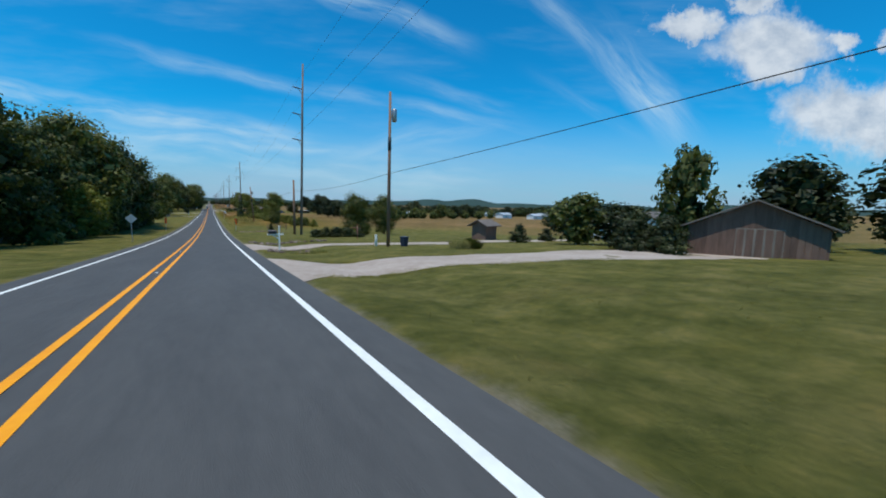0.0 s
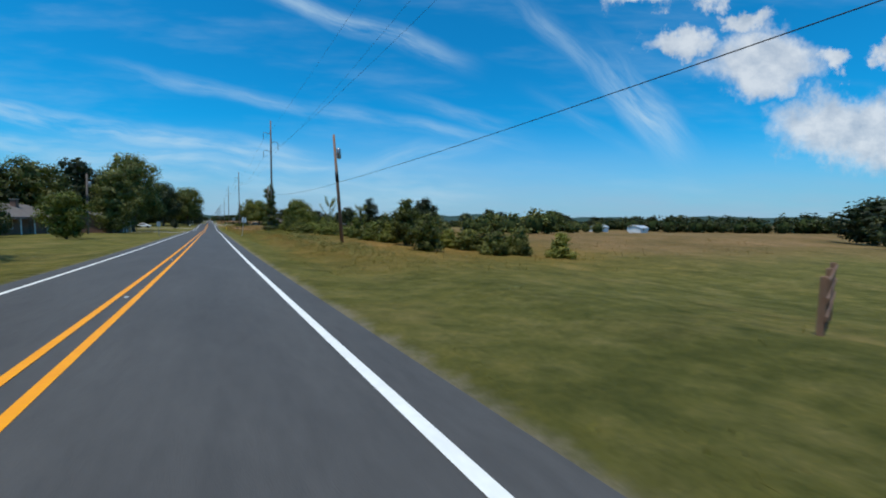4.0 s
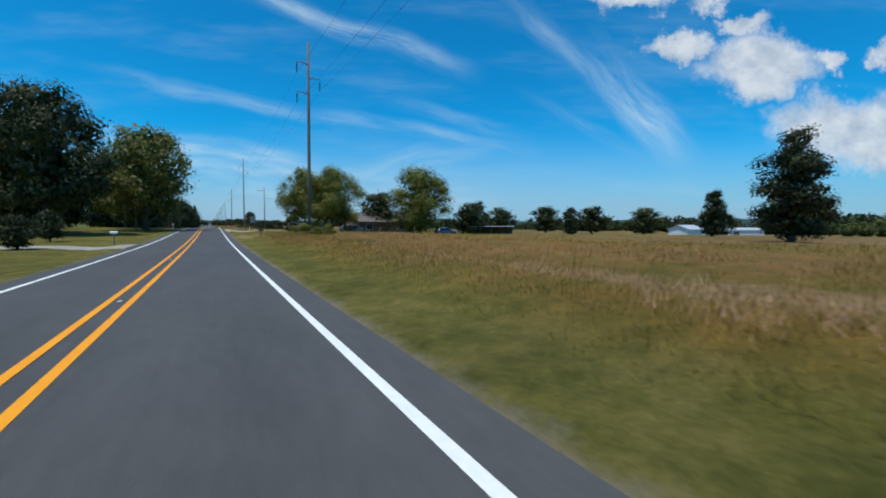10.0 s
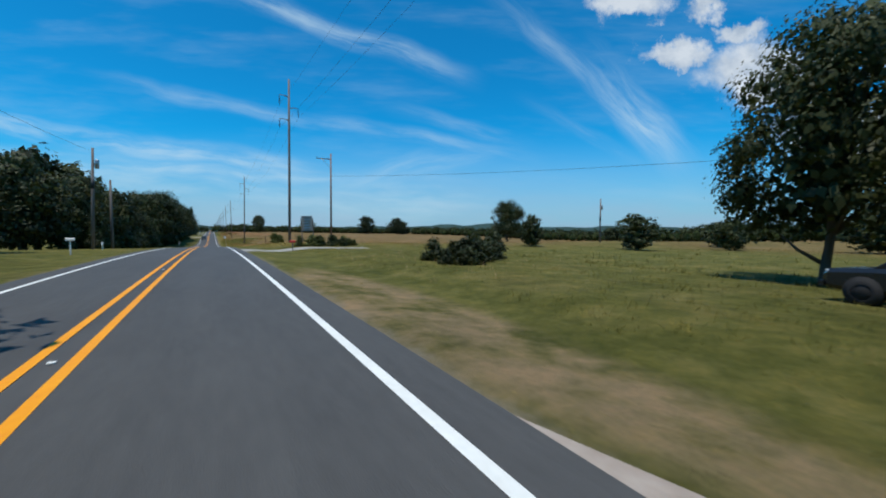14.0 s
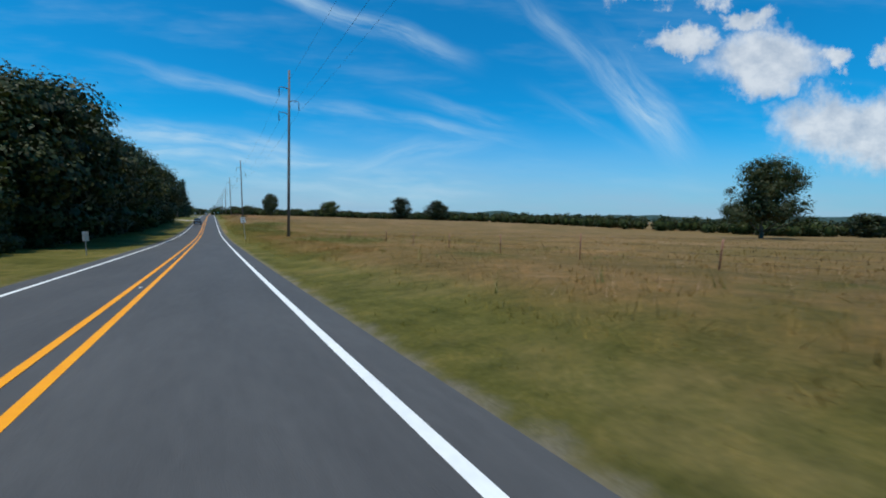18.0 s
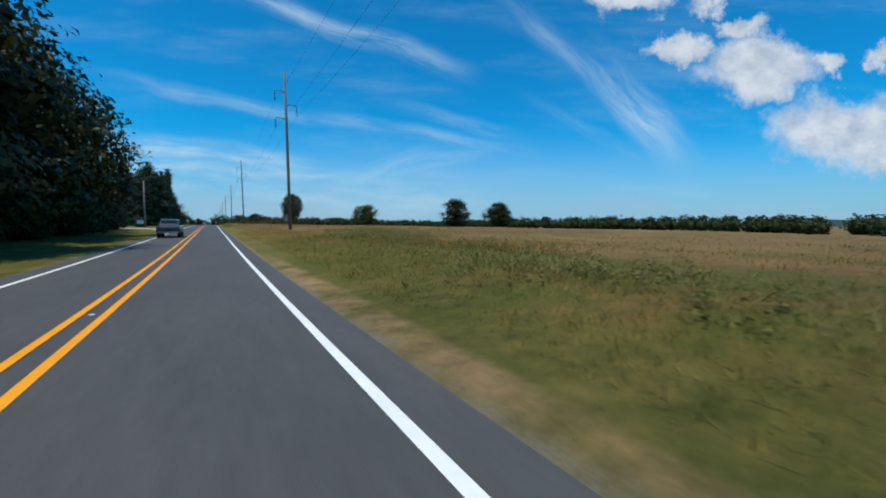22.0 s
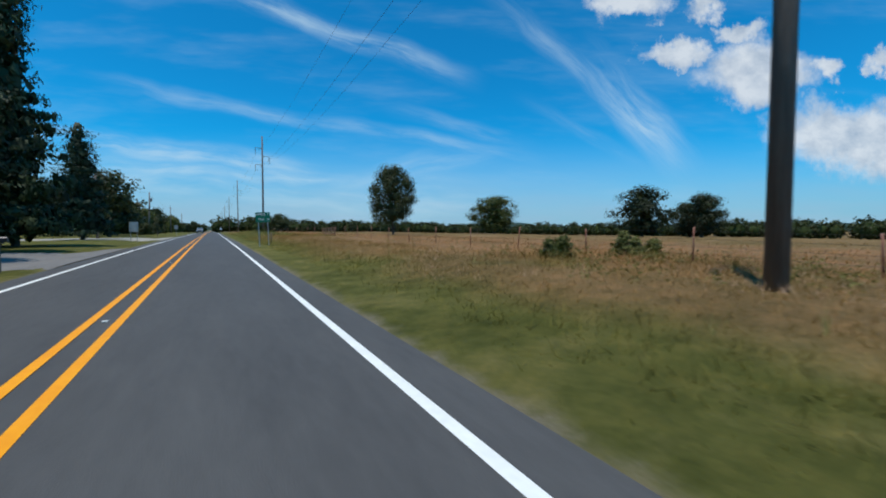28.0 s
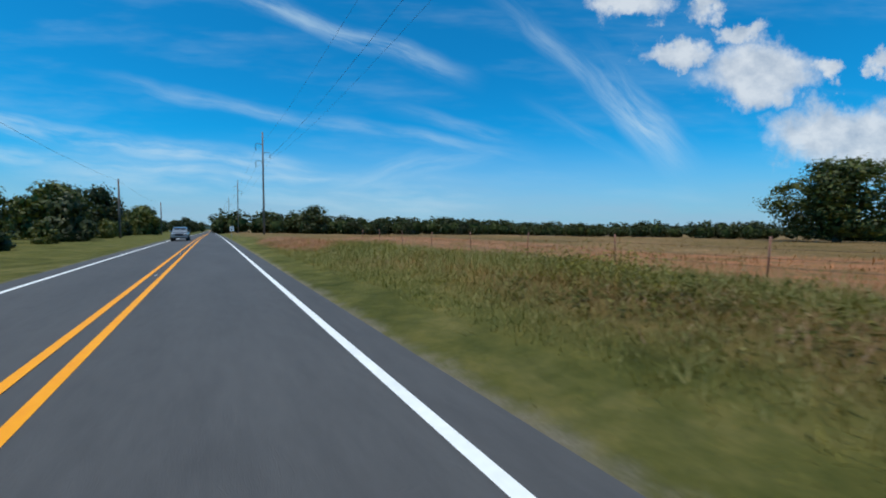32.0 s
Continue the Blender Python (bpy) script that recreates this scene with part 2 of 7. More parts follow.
def tube(points, radii, sides=8, cap=True):
    """Vertices and faces of a tapered tube along points."""
    verts, faces = [], []
    pts = [Vector(p) for p in points]
    for i, p in enumerate(pts):
        a = pts[min(i + 1, len(pts) - 1)] - pts[max(i - 1, 0)]
        a.normalize()
        u = a.cross(Vector((0, 0, 1)) if abs(a.z) < 0.9 else Vector((1, 0, 0))).normalized()
        w = a.cross(u)
        for k in range(sides):
            t = 2 * math.pi * k / sides
            verts.append(p + (u * math.cos(t) + w * math.sin(t)) * radii[i])
    n = len(pts)
    for i in range(n - 1):
        for k in range(sides):
            j = (k + 1) % sides
            faces.append((i * sides + k, i * sides + j, (i + 1) * sides + j, (i + 1) * sides + k))
    if cap:
        faces.append(tuple(range(sides))[::-1])
        faces.append(tuple((n - 1) * sides + k for k in range(sides)))
    return verts, faces


def join(parts_list):
    verts, faces = [], []
    for v, f in parts_list:
        o = len(verts)
        verts += v
        faces += [tuple(i + o for i in q) for q in f]
    return verts, faces


def tube_mesh(name, runs, mat, sides=8, smooth=True):
    v, f = join([tube(p, r, sides) for p, r in runs])
    return mesh_lists(name, v, f, mat, smooth=smooth)


# ---- ground and road ----
def fbm(x, y, s, o=4):
    return noise.fractal(Vector((x * s, y * s, 3.7)), 0.9, 2.0, o)


def ease(v, lo, hi):
    t = min(1.0, max(0.0, (v - lo) / (hi - lo)))
    return t * t * (3 - 2 * t)


def ground_z(x, y):
    z = road_z(y)
    far = max(0.0, (math.hypot(x, max(0, abs(y - 350) - 450)) - 300) / 500)
    if x > 0:
        # the hay fields lie a little above the road, the yards fall away from it
        bank = ease(y, 112, 145) * (1 - ease(y, 276, 300)) + ease(y, 350, 368)
        z -= (0.022 - 0.010 * bank) * (max(0, min(x, 230) - 7))
        z -= 0.30 * (1 - 0.8 * bank) * math.exp(-((x - 7.0) / 1.8) ** 2)
        z += 0.55 * bank * ease(x, 4.4, 9.5)
        z -= 1.2 * math.exp(-((y - 84) / 24) ** 2) * min(1.0, max(0.0, (x - 7) / 14))
    else:
        z += 0.004 * max(0, min(-x, 200) - 5)
        z -= 0.18 * math.exp(-((x + 6.2) / 1.3) ** 2)
    away = min(1.0, max(0.0, (abs(x) - 5) / 20))
    z += away * (0.55 * fbm(x, y, 0.018) + 0.12 * fbm(x, y, 0.11))
    if far > 0:
        z += min(far, 1.5) * 3.0 * fbm(x, y, 0.003, 3)
    edge = 1 - min(1.0, max(0.0, (abs(x - 0.17) - 3.80) / 0.5))
    return z - 0.05 - 0.06 * edge


def spread_axis(lo, hi, fine_lo, fine_hi, step, grow=1.12):
    vals = list(np.arange(fine_lo, fine_hi + step / 2, step))
    s, v = step, fine_hi
    while v < hi:
        s *= grow
        v += s
        vals.append(min(v, hi))
    s, v = step, fine_lo
    while v > lo:
        s *= grow
        v -= s
        vals.insert(0, max(v, lo))
    return vals


def grid(name, xs, ys, zf, mat):
    verts = [(x, y, zf(x, y)) for y in ys for x in xs]
    n = len(xs)
    faces = [(j * n + i, j * n + i + 1, (j + 1) * n + i + 1, (j + 1) * n + i) for j in range(len(ys) - 1) for i in range(n - 1)]
    return mesh_lists(name, verts, faces, mat, smooth=True)


def ground_colour(g):
    """Colour of turf, hay and bare edge over the plan, for the soil and for the blades that grow on it."""
    pos = g.add("ShaderNodeNewGeometry").outputs["Position"]
    sep = g.add("ShaderNodeSeparateXYZ", {"Vector": pos})
    x, y = sep.outputs["X"], sep.outputs["Y"]
    flat = g.vec(x, y)
    big, mid, fine = g.noise(flat, 0.045, 5, 0.6), g.noise(flat, 0.5, 5, 0.65), g.noise(flat, 11.0, 4, 0.7)
    mown = g.ramp(g.math("ADD", g.math("MULTIPLY", mid, 0.6), g.math("MULTIPLY", fine, 0.4)), (0.30, (0.066, 0.066, 0.014)), (0.5, (0.132, 0.120, 0.027)), (0.68, (0.235, 0.188, 0.062)))
    mixed = g.math("ADD", g.math("MULTIPLY", big, 0.45), g.math("ADD", g.math("MULTIPLY", mid, 0.35), g.math("MULTIPLY", fine, 0.2)))
    gold = g.ramp(mixed, (0.34, (0.080, 0.070, 0.014)), (0.45, (0.155, 0.112, 0.024)), (0.55, (0.225, 0.136, 0.036)), (0.66, (0.30, 0.185, 0.072)))
    russet = g.ramp(mixed, (0.34, (0.092, 0.075, 0.024)), (0.45, (0.168, 0.108, 0.046)), (0.55, (0.242, 0.148, 0.072)), (0.66, (0.34, 0.222, 0.126)))
    reddish = g.math("MAXIMUM", g.math("MULTIPLY", g.smooth(y, 350, 385), g.math("ADD", 0.60, g.math("MULTIPLY", g.smooth(y, 520, 570), 0.25))), g.math("MULTIPLY", g.smooth(x, 26, 48), 0.75))
    hay = g.mix(reddish, gold, russet)
    # rank green growth in patches of the hay
    rank = g.math("MULTIPLY", g.smooth(g.noise(flat, 0.085, 5, 0.62), 0.50, 0.64), g.math("SUBTRACT", 0.62, g.math("MULTIPLY", g.smooth(x, 14, 40), 0.50)))
    hay = g.mix(rank, hay, g.ramp(fine, (0.3, (0.070, 0.072, 0.013)), (0.7, (0.150, 0.132, 0.031))))
    parched = g.math("MULTIPLY", g.smooth(g.noise(flat, 0.22, 5, 0.65), 0.48, 0.70), 0.6)
    mown = g.mix(parched, mown, (0.250, 0.185, 0.068, 1))
    wob = g.math("ADD", x, g.math("MULTIPLY", g.math("SUBTRACT", g.noise(flat, 0.12, 4), 0.5), 6.0))
    # hay fields begin past the mown strip on the right, along the open stretches
    right = g.smooth(wob, 5.6, 8.8)
    open1 = g.math("MULTIPLY", g.smooth(y, 98, 122), g.math("SUBTRACT", 1.0, g.smooth(y, 262, 285)))
    open2 = g.smooth(y, 352, 380)
    past = g.math("MULTIPLY", g.smooth(x, 60, 90), 0.7)
    field = g.math("MULTIPLY", right, g.math("MAXIMUM", past, g.math("MAXIMUM", open1, open2)))
    dry_edge = g.math("MULTIPLY", g.math("MULTIPLY", g.math("MULTIPLY", g.math("MULTIPLY", g.smooth(x, -1, 3), g.smooth(y, 440, 500)), g.math("SUBTRACT", 1.0, g.smooth(y, 580, 615))), g.smooth(g.noise(flat, 0.35, 5, 0.65), 0.28, 0.62)), 0.62)
    mown = g.mix(dry_edge, mown, (0.235, 0.178, 0.064, 1))
    yards = g.math("MAXIMUM", g.math("SUBTRACT", 1.0, g.smooth(y, 92, 112)), g.math("MULTIPLY", g.smooth(y, 282, 294), g.math("SUBTRACT", 1.0, g.smooth(y, 350, 366))))
    greener = g.math("MAXIMUM", g.math("MULTIPLY", g.smooth(y, 600, 625), 0.7), g.math("MULTIPLY", yards, 0.4))
    mown = g.mix(greener, mown, g.ramp(mid, (0.32, (0.060, 0.070, 0.016)), (0.5, (0.108, 0.112, 0.030)), (0.68, (0.185, 0.165, 0.060))))
    col = g.mix(field, mown, hay)

    def patch(cx, cy, rx, ry, inner, tone, base):
        dx, dy = g.math("DIVIDE", g.math("SUBTRACT", x, cx), rx), g.math("DIVIDE", g.math("SUBTRACT", y, cy), ry)
        d = g.math("ADD", g.math("MULTIPLY", dx, dx), g.math("MULTIPLY", dy, dy))
        return g.mix(g.math("MULTIPLY", g.math("SUBTRACT", 1.0, g.smooth(d, inner, 1.0)), g.smooth(mid, 0.32, 0.60)), base, tone)

    # a worn brown patch of lawn past the farm drive, bleached hay along the verges, bare red soil by the last weeds
    col = patch(5.4, 323.5, 2.0, 11.0, 0.3, (0.29, 0.205, 0.115, 1), col)
    col = patch(6.0, 303.4, 0.9, 2.2, 0.2, (0.24, 0.165, 0.10, 1), col)
    col = patch(9.8, 218.0, 1.6, 22.0, 0.1, (0.30, 0.195, 0.105, 1), col)
    col = patch(11.5, 391.0, 6.5, 10.0, 0.2, (0.42, 0.28, 0.16, 1), col)
    col = patch(7.2, 389.0, 2.6, 10.0, 0.2, (0.30, 0.175, 0.085, 1), col)
    col = patch(6.2, 281.0, 2.4, 9.0, 0.2, (0.30, 0.215, 0.105, 1), col)
    col = patch(25.0, 724.0, 13.5, 17.0, 0.6, (0.37, 0.165, 0.085, 1), col)
    col = patch(8.8, 760.0, 3.6, 20.0, 0.4, (0.27, 0.135, 0.085, 1), col)
    col = patch(24.0, 756.0, 13.0, 24.0, 0.5, (0.34, 0.165, 0.095, 1), col)
    col = patch(32.0, 656.0, 23.0, 52.0, 0.5, (0.285, 0.150, 0.072, 1), col)
    col = patch(17.0, 247.0, 9.0, 26.0, 0.3, (0.235, 0.128, 0.048, 1), col)
    col = patch(10.0, 500.0, 7.5, 42.0, 0.35, (0.112, 0.112, 0.027, 1), col)
    col = patch(4.45, 505.0, 0.55, 14.0, 0.1, (0.33, 0.215, 0.11, 1), col)
    # darker and paler clumps a foot or two across
    clump = g.math("ADD", g.math("MULTIPLY", g.noise(flat, 1.7, 5, 0.72), 0.65), g.math("MULTIPLY", g.noise(flat, 0.16, 4, 0.6), 0.35))
    col = g.mix(1.0, col, g.ramp(clump, (0.32, (0.42, 0.50, 0.40)), (0.5, (0.88, 0.90, 0.86)), (0.66, (1.30, 1.18, 1.15))), "MULTIPLY")
    # bare, pale gravel edge beside the asphalt
    ax = g.math("ABSOLUTE", g.math("SUBTRACT", x, 0.17))
    edge = g.math("MULTIPLY", g.math("SUBTRACT", 1.0, g.smooth(g.math("ADD", ax, g.math("MULTIPLY", g.noise(flat, 1.3, 5, 0.7), 1.1)), 4.20, 4.75)), 0.85)
    grit = g.ramp(g.noise(flat, 30.0, 4, 0.7), (0.3, (0.13, 0.11, 0.08)), (0.7, (0.34, 0.29, 0.22)))
    return g.mix(edge, col, grit), flat


def ground_material():
    m = bpy.data.materials.new("grass_ground")
    m.use_nodes = True
    g = Nodes(m.node_tree)
    col, flat = ground_colour(g)
    bs = g.add("ShaderNodeBsdfPrincipled", {"Base Color": col, "Roughness": 0.95, "Specular IOR Level": 0.1})
    b = g.add("ShaderNodeBump", {"Strength": 0.9, "Distance": 0.10, "Height": g.noise(flat, 7.0, 6, 0.78)})
    g.put(bs.inputs["Normal"], b.outputs[0])
    g.add("ShaderNodeOutputMaterial", {"Surface": bs.outputs[0]})
    return m


def sward_material(name, lift=(1.0, 1.0, 1.0), spread=0.9):
    """Blades in the colour of the turf below them, each a little lighter or darker."""
    m = bpy.data.materials.new(name)
    m.use_nodes = True
    g = Nodes(m.node_tree)
    col, flat = ground_colour(g)
    r = g.add("ShaderNodeNewGeometry").outputs["Random Per Island"]
    f = g.math("ADD", 1.06 - spread / 2, g.math("MULTIPLY", r, spread))
    col = g.mix(1.0, col, g.add("ShaderNodeCombineXYZ", {"X": g.math("MULTIPLY", f, lift[0]), "Y": g.math("MULTIPLY", f, lift[1]), "Z": g.math("MULTIPLY", f, lift[2])}).outputs[0], "MULTIPLY")
    bs = g.add("ShaderNodeBsdfPrincipled", {"Base Color": col, "Roughness": 0.8, "Specular IOR Level": 0.2})
    tr = g.add("ShaderNodeBsdfTranslucent", {"Color": g.mix(1.0, col, (1.2, 1.25, 0.7, 1), "MULTIPLY")})
    mx = g.add("ShaderNodeMixShader", {"Fac": 0.22})
    g.put(mx.inputs[1], bs.outputs[0]), g.put(mx.inputs[2], tr.outputs[0])
    g.add("ShaderNodeOutputMaterial", {"Surface": mx.outputs[0]})
    return m


M["ground"] = ground_material()
xs = sorted(set([round(v, 2) for v in spread_axis(-2600, 2600, -12, 20, 1.0, 1.13)] + [-4.1, -3.6, 3.95, 4.45]))
ys = spread_axis(-700, 4300, -40, 800, 4.0, 1.10)
GROUND_X, GROUND_Y = np.array(xs), np.array(ys)
GROUND_H = np.array([[ground_z(x, y) for x in xs] for y in ys])


def ground_at(px, py):
    """Heights of the ground sheet at many places at once."""
    i = np.clip(np.searchsorted(GROUND_X, px) - 1, 0, len(GROUND_X) - 2)
    j = np.clip(np.searchsorted(GROUND_Y, py) - 1, 0, len(GROUND_Y) - 2)
    fx, fy = (px - GROUND_X[i]) / (GROUND_X[i + 1] - GROUND_X[i]), (py - GROUND_Y[j]) / (GROUND_Y[j + 1] - GROUND_Y[j])
    return (GROUND_H[j, i] * (1 - fx) + GROUND_H[j, i + 1] * fx) * (1 - fy) + (GROUND_H[j + 1, i] * (1 - fx) + GROUND_H[j + 1, i + 1] * fx) * fy


ground = tagged(new("ground", grid("ground", xs, ys, ground_z, M["ground"])), "grassy verges and hay fields, green to tan", "ground", kind="structure")


def strip(name, x0, x1, y0, y1, lift, mat, nx=2, step=4.0):
    ys_ = list(np.arange(y0, y1 + 0.01, step))
    xs_ = [x0 + (x1 - x0) * i / (nx - 1) for i in range(nx)]
    return grid(name, xs_, ys_, lambda x, y: road_z(y) + lift - 0.012 * abs(x), mat)


road = tagged(new("road", strip("road", -3.60, 3.95, -120, 1800, 0.0, M["asphalt"], 5)), "smooth dark grey asphalt two-lane road", "road", kind="structure")
for nm, a, b, mt, lb in (("yellow_line", -0.275, -0.145, "yellow_paint", "solid yellow centre line"), ("yellow_line", 0.145, 0.275, "yellow_paint", "solid yellow centre line"),
                         ("edge_line", -2.96, -2.82, "white_paint", "solid white edge line"), ("edge_line", 3.20, 3.34, "white_paint", "solid white edge line")):
    tagged(new(nm, strip(nm, a, b, -120, 1800, 0.005, M[mt])), lb, "road marking", kind="structure")
reflector_mesh = box_mesh("reflector", (-0.04, -0.04, 0.0), (0.04, 0.04, 0.016), M["white_paint"], 0.006)
for k in range(64):
    part("reflector", reflector_mesh, road, m=Matrix.Translation((0.0, 4.0 + 12.2 * k, road_z(4.0 + 12.2 * k) + 0.002)))


# ---- trees ----
PROFILE = {   # foot and top of the crown, widest half width, and how the width runs from foot to top
    "round": (0.10, 0.92, 0.42, lambda t: math.sin(math.pi * (0.13 + 0.80 * t)) ** 0.60),
    "shade": (0.22, 0.92, 0.42, lambda t: math.sin(math.pi * (0.24 + 0.69 * t)) ** 0.55),
    "tall": (0.07, 0.93, 0.28, lambda t: math.sin(math.pi * (0.16 + 0.78 * t ** 0.9)) ** 0.65),
    "bush": (0.0, 0.92, 0.52, lambda t: (0.85 + 0.3 * t) * (1 - t ** 2.2) ** 0.6),
    "pine": (0.06, 0.98, 0.28, lambda t: (1 - t) ** 0.66 * (0.80 + 0.25 * math.sin(t * 60) ** 2) + 0.03),
}
LOBES = {"shade": (60, 0.075, 0.15), "round": (58, 0.080, 0.165), "tall": (56, 0.060, 0.115), "bush": (24, 0.13, 0.24), "pine": (90, 0.05, 0.095)}


def crown_lobes(rng, kind, seed):
    """Boughs of a crown: centre, half width and half height of each leafy mass."""
    lo, hi, wide, prof = PROFILE[kind]
    count, r0, r1 = LOBES[kind]
    out = []
    while len(out) < count:
        t = rng.random()
        pr = prof(t)
        if rng.random() > pr + 0.12:
            continue
        a = 2.39996 * len(out) + rng.gauss(0, 0.35)
        ca, sa = math.cos(a), math.sin(a)
        q = Vector((ca * 1.1, sa * 1.1, t * 2.6 + seed * 11.3))
        bulge = 1 + 0.26 * noise.noise(q) + 0.16 * noise.noise(q * 2.7)
        r = rng.uniform(r0, r1)
        d = max(0.0, wide * pr * max(0.35, bulge) - r * 0.75) * (1 if rng.random() < 0.78 else rng.uniform(0.3, 0.8))
        z = lo + (hi - lo) * t + 0.04 * noise.noise(q * 2.1)
        if kind == "pine":
            out.append((ca * d, sa * d, max(0.03, z - 0.10 * d), r * 1.35, r * 0.42))
        else:
            out.append((ca * d, sa * d, max(r * 0.7, min(z, 1.0 - r * 0.6)), r, r * 0.78))
    return np.array(out)


def leafage(gen, lobes, count, size, shell, aspect=0.6, droop=0.4, up=0.45):
    """Bent four-cornered leaf sprays over the boughs; shell gives the depth range from bough centre to skin."""
    wgt = lobes[:, 3] ** 2
    pick = gen.choice(len(lobes), size=count, p=wgt / wgt.sum())
    d = gen.normal(size=(count, 3))
    d /= np.linalg.norm(d, axis=1)[:, None]
    rr = shell[0] + (shell[1] - shell[0]) * gen.random(count)
    # uneven bough skin
    ph = gen.random((len(lobes), 3)) * 6.28
    wob = 1 + 0.22 * np.sin(d[:, 0] * 5 + ph[pick, 0]) * np.sin(d[:, 1] * 5 + ph[pick, 1]) + 0.14 * np.sin(d[:, 2] * 9 + d[:, 0] * 7 + ph[pick, 2])
    p = lobes[pick, :3] + d * (lobes[pick][:, [3, 3, 4]] * (rr * wob)[:, None])
    n = d + gen.normal(size=(count, 3)) * 0.38 + np.array((0, 0, up))
    n /= np.linalg.norm(n, axis=1)[:, None]
    u = np.cross(gen.normal(size=(count, 3)), n)
    u /= np.linalg.norm(u, axis=1)[:, None] + 1e-9
    s = (size * gen.uniform(0.55, 1.4, count))[:, None]
    w = np.cross(n, u) * s * aspect
    u = u * s
    bend = n * s * (-droop * gen.random(count))[:, None]
    soft = d * 0.8 + n * 0.35
    soft /= np.linalg.norm(soft, axis=1)[:, None]
    places = np.stack((p - u + bend, p - w - u * 0.15, p + u + bend, p + w - u * 0.1), axis=1).reshape(-1, 3)
    return np.concatenate((places, np.repeat(soft, 4, axis=0)), axis=1)


def leaf_mesh(name, corners, mat):
    """One mesh of four-cornered leaves from their corners and soft normals in order."""
    n = len(corners) // 4
    me = bpy.data.meshes.new(name)
    base = np.arange(n)[:, None] * 4
    tri = np.concatenate((base + np.array((0, 1, 3)), base + np.array((1, 2, 3))), axis=1).reshape(-1).astype(np.int32)
    me.vertices.add(n * 4)
    me.vertices.foreach_set("co", np.ascontiguousarray(corners[:, :3], dtype=np.float32).reshape(-1))
    me.loops.add(n * 6)
    me.loops.foreach_set("vertex_index", tri)
    me.polygons.add(n * 2)
    me.polygons.foreach_set("loop_start", np.arange(0, n * 6, 3, dtype=np.int32))
    me.polygons.foreach_set("use_smooth", np.ones(n * 2, dtype=bool))
    me.materials.append(mat)
    me.update(calc_edges=True)
    me.normals_split_custom_set_from_vertices(corners[:, 3:])
    return me


_trees = {}
TREE_COUNT = {"shade": 3400, "round": 3400, "tall": 3200, "bush": 2000, "pine": 3600, "sparse": 2600}
LEAF_SIZE = {"shade": 0.0175, "round": 0.0180, "tall": 0.0150, "bush": 0.027, "pine": 0.0170, "sparse": 0.011}


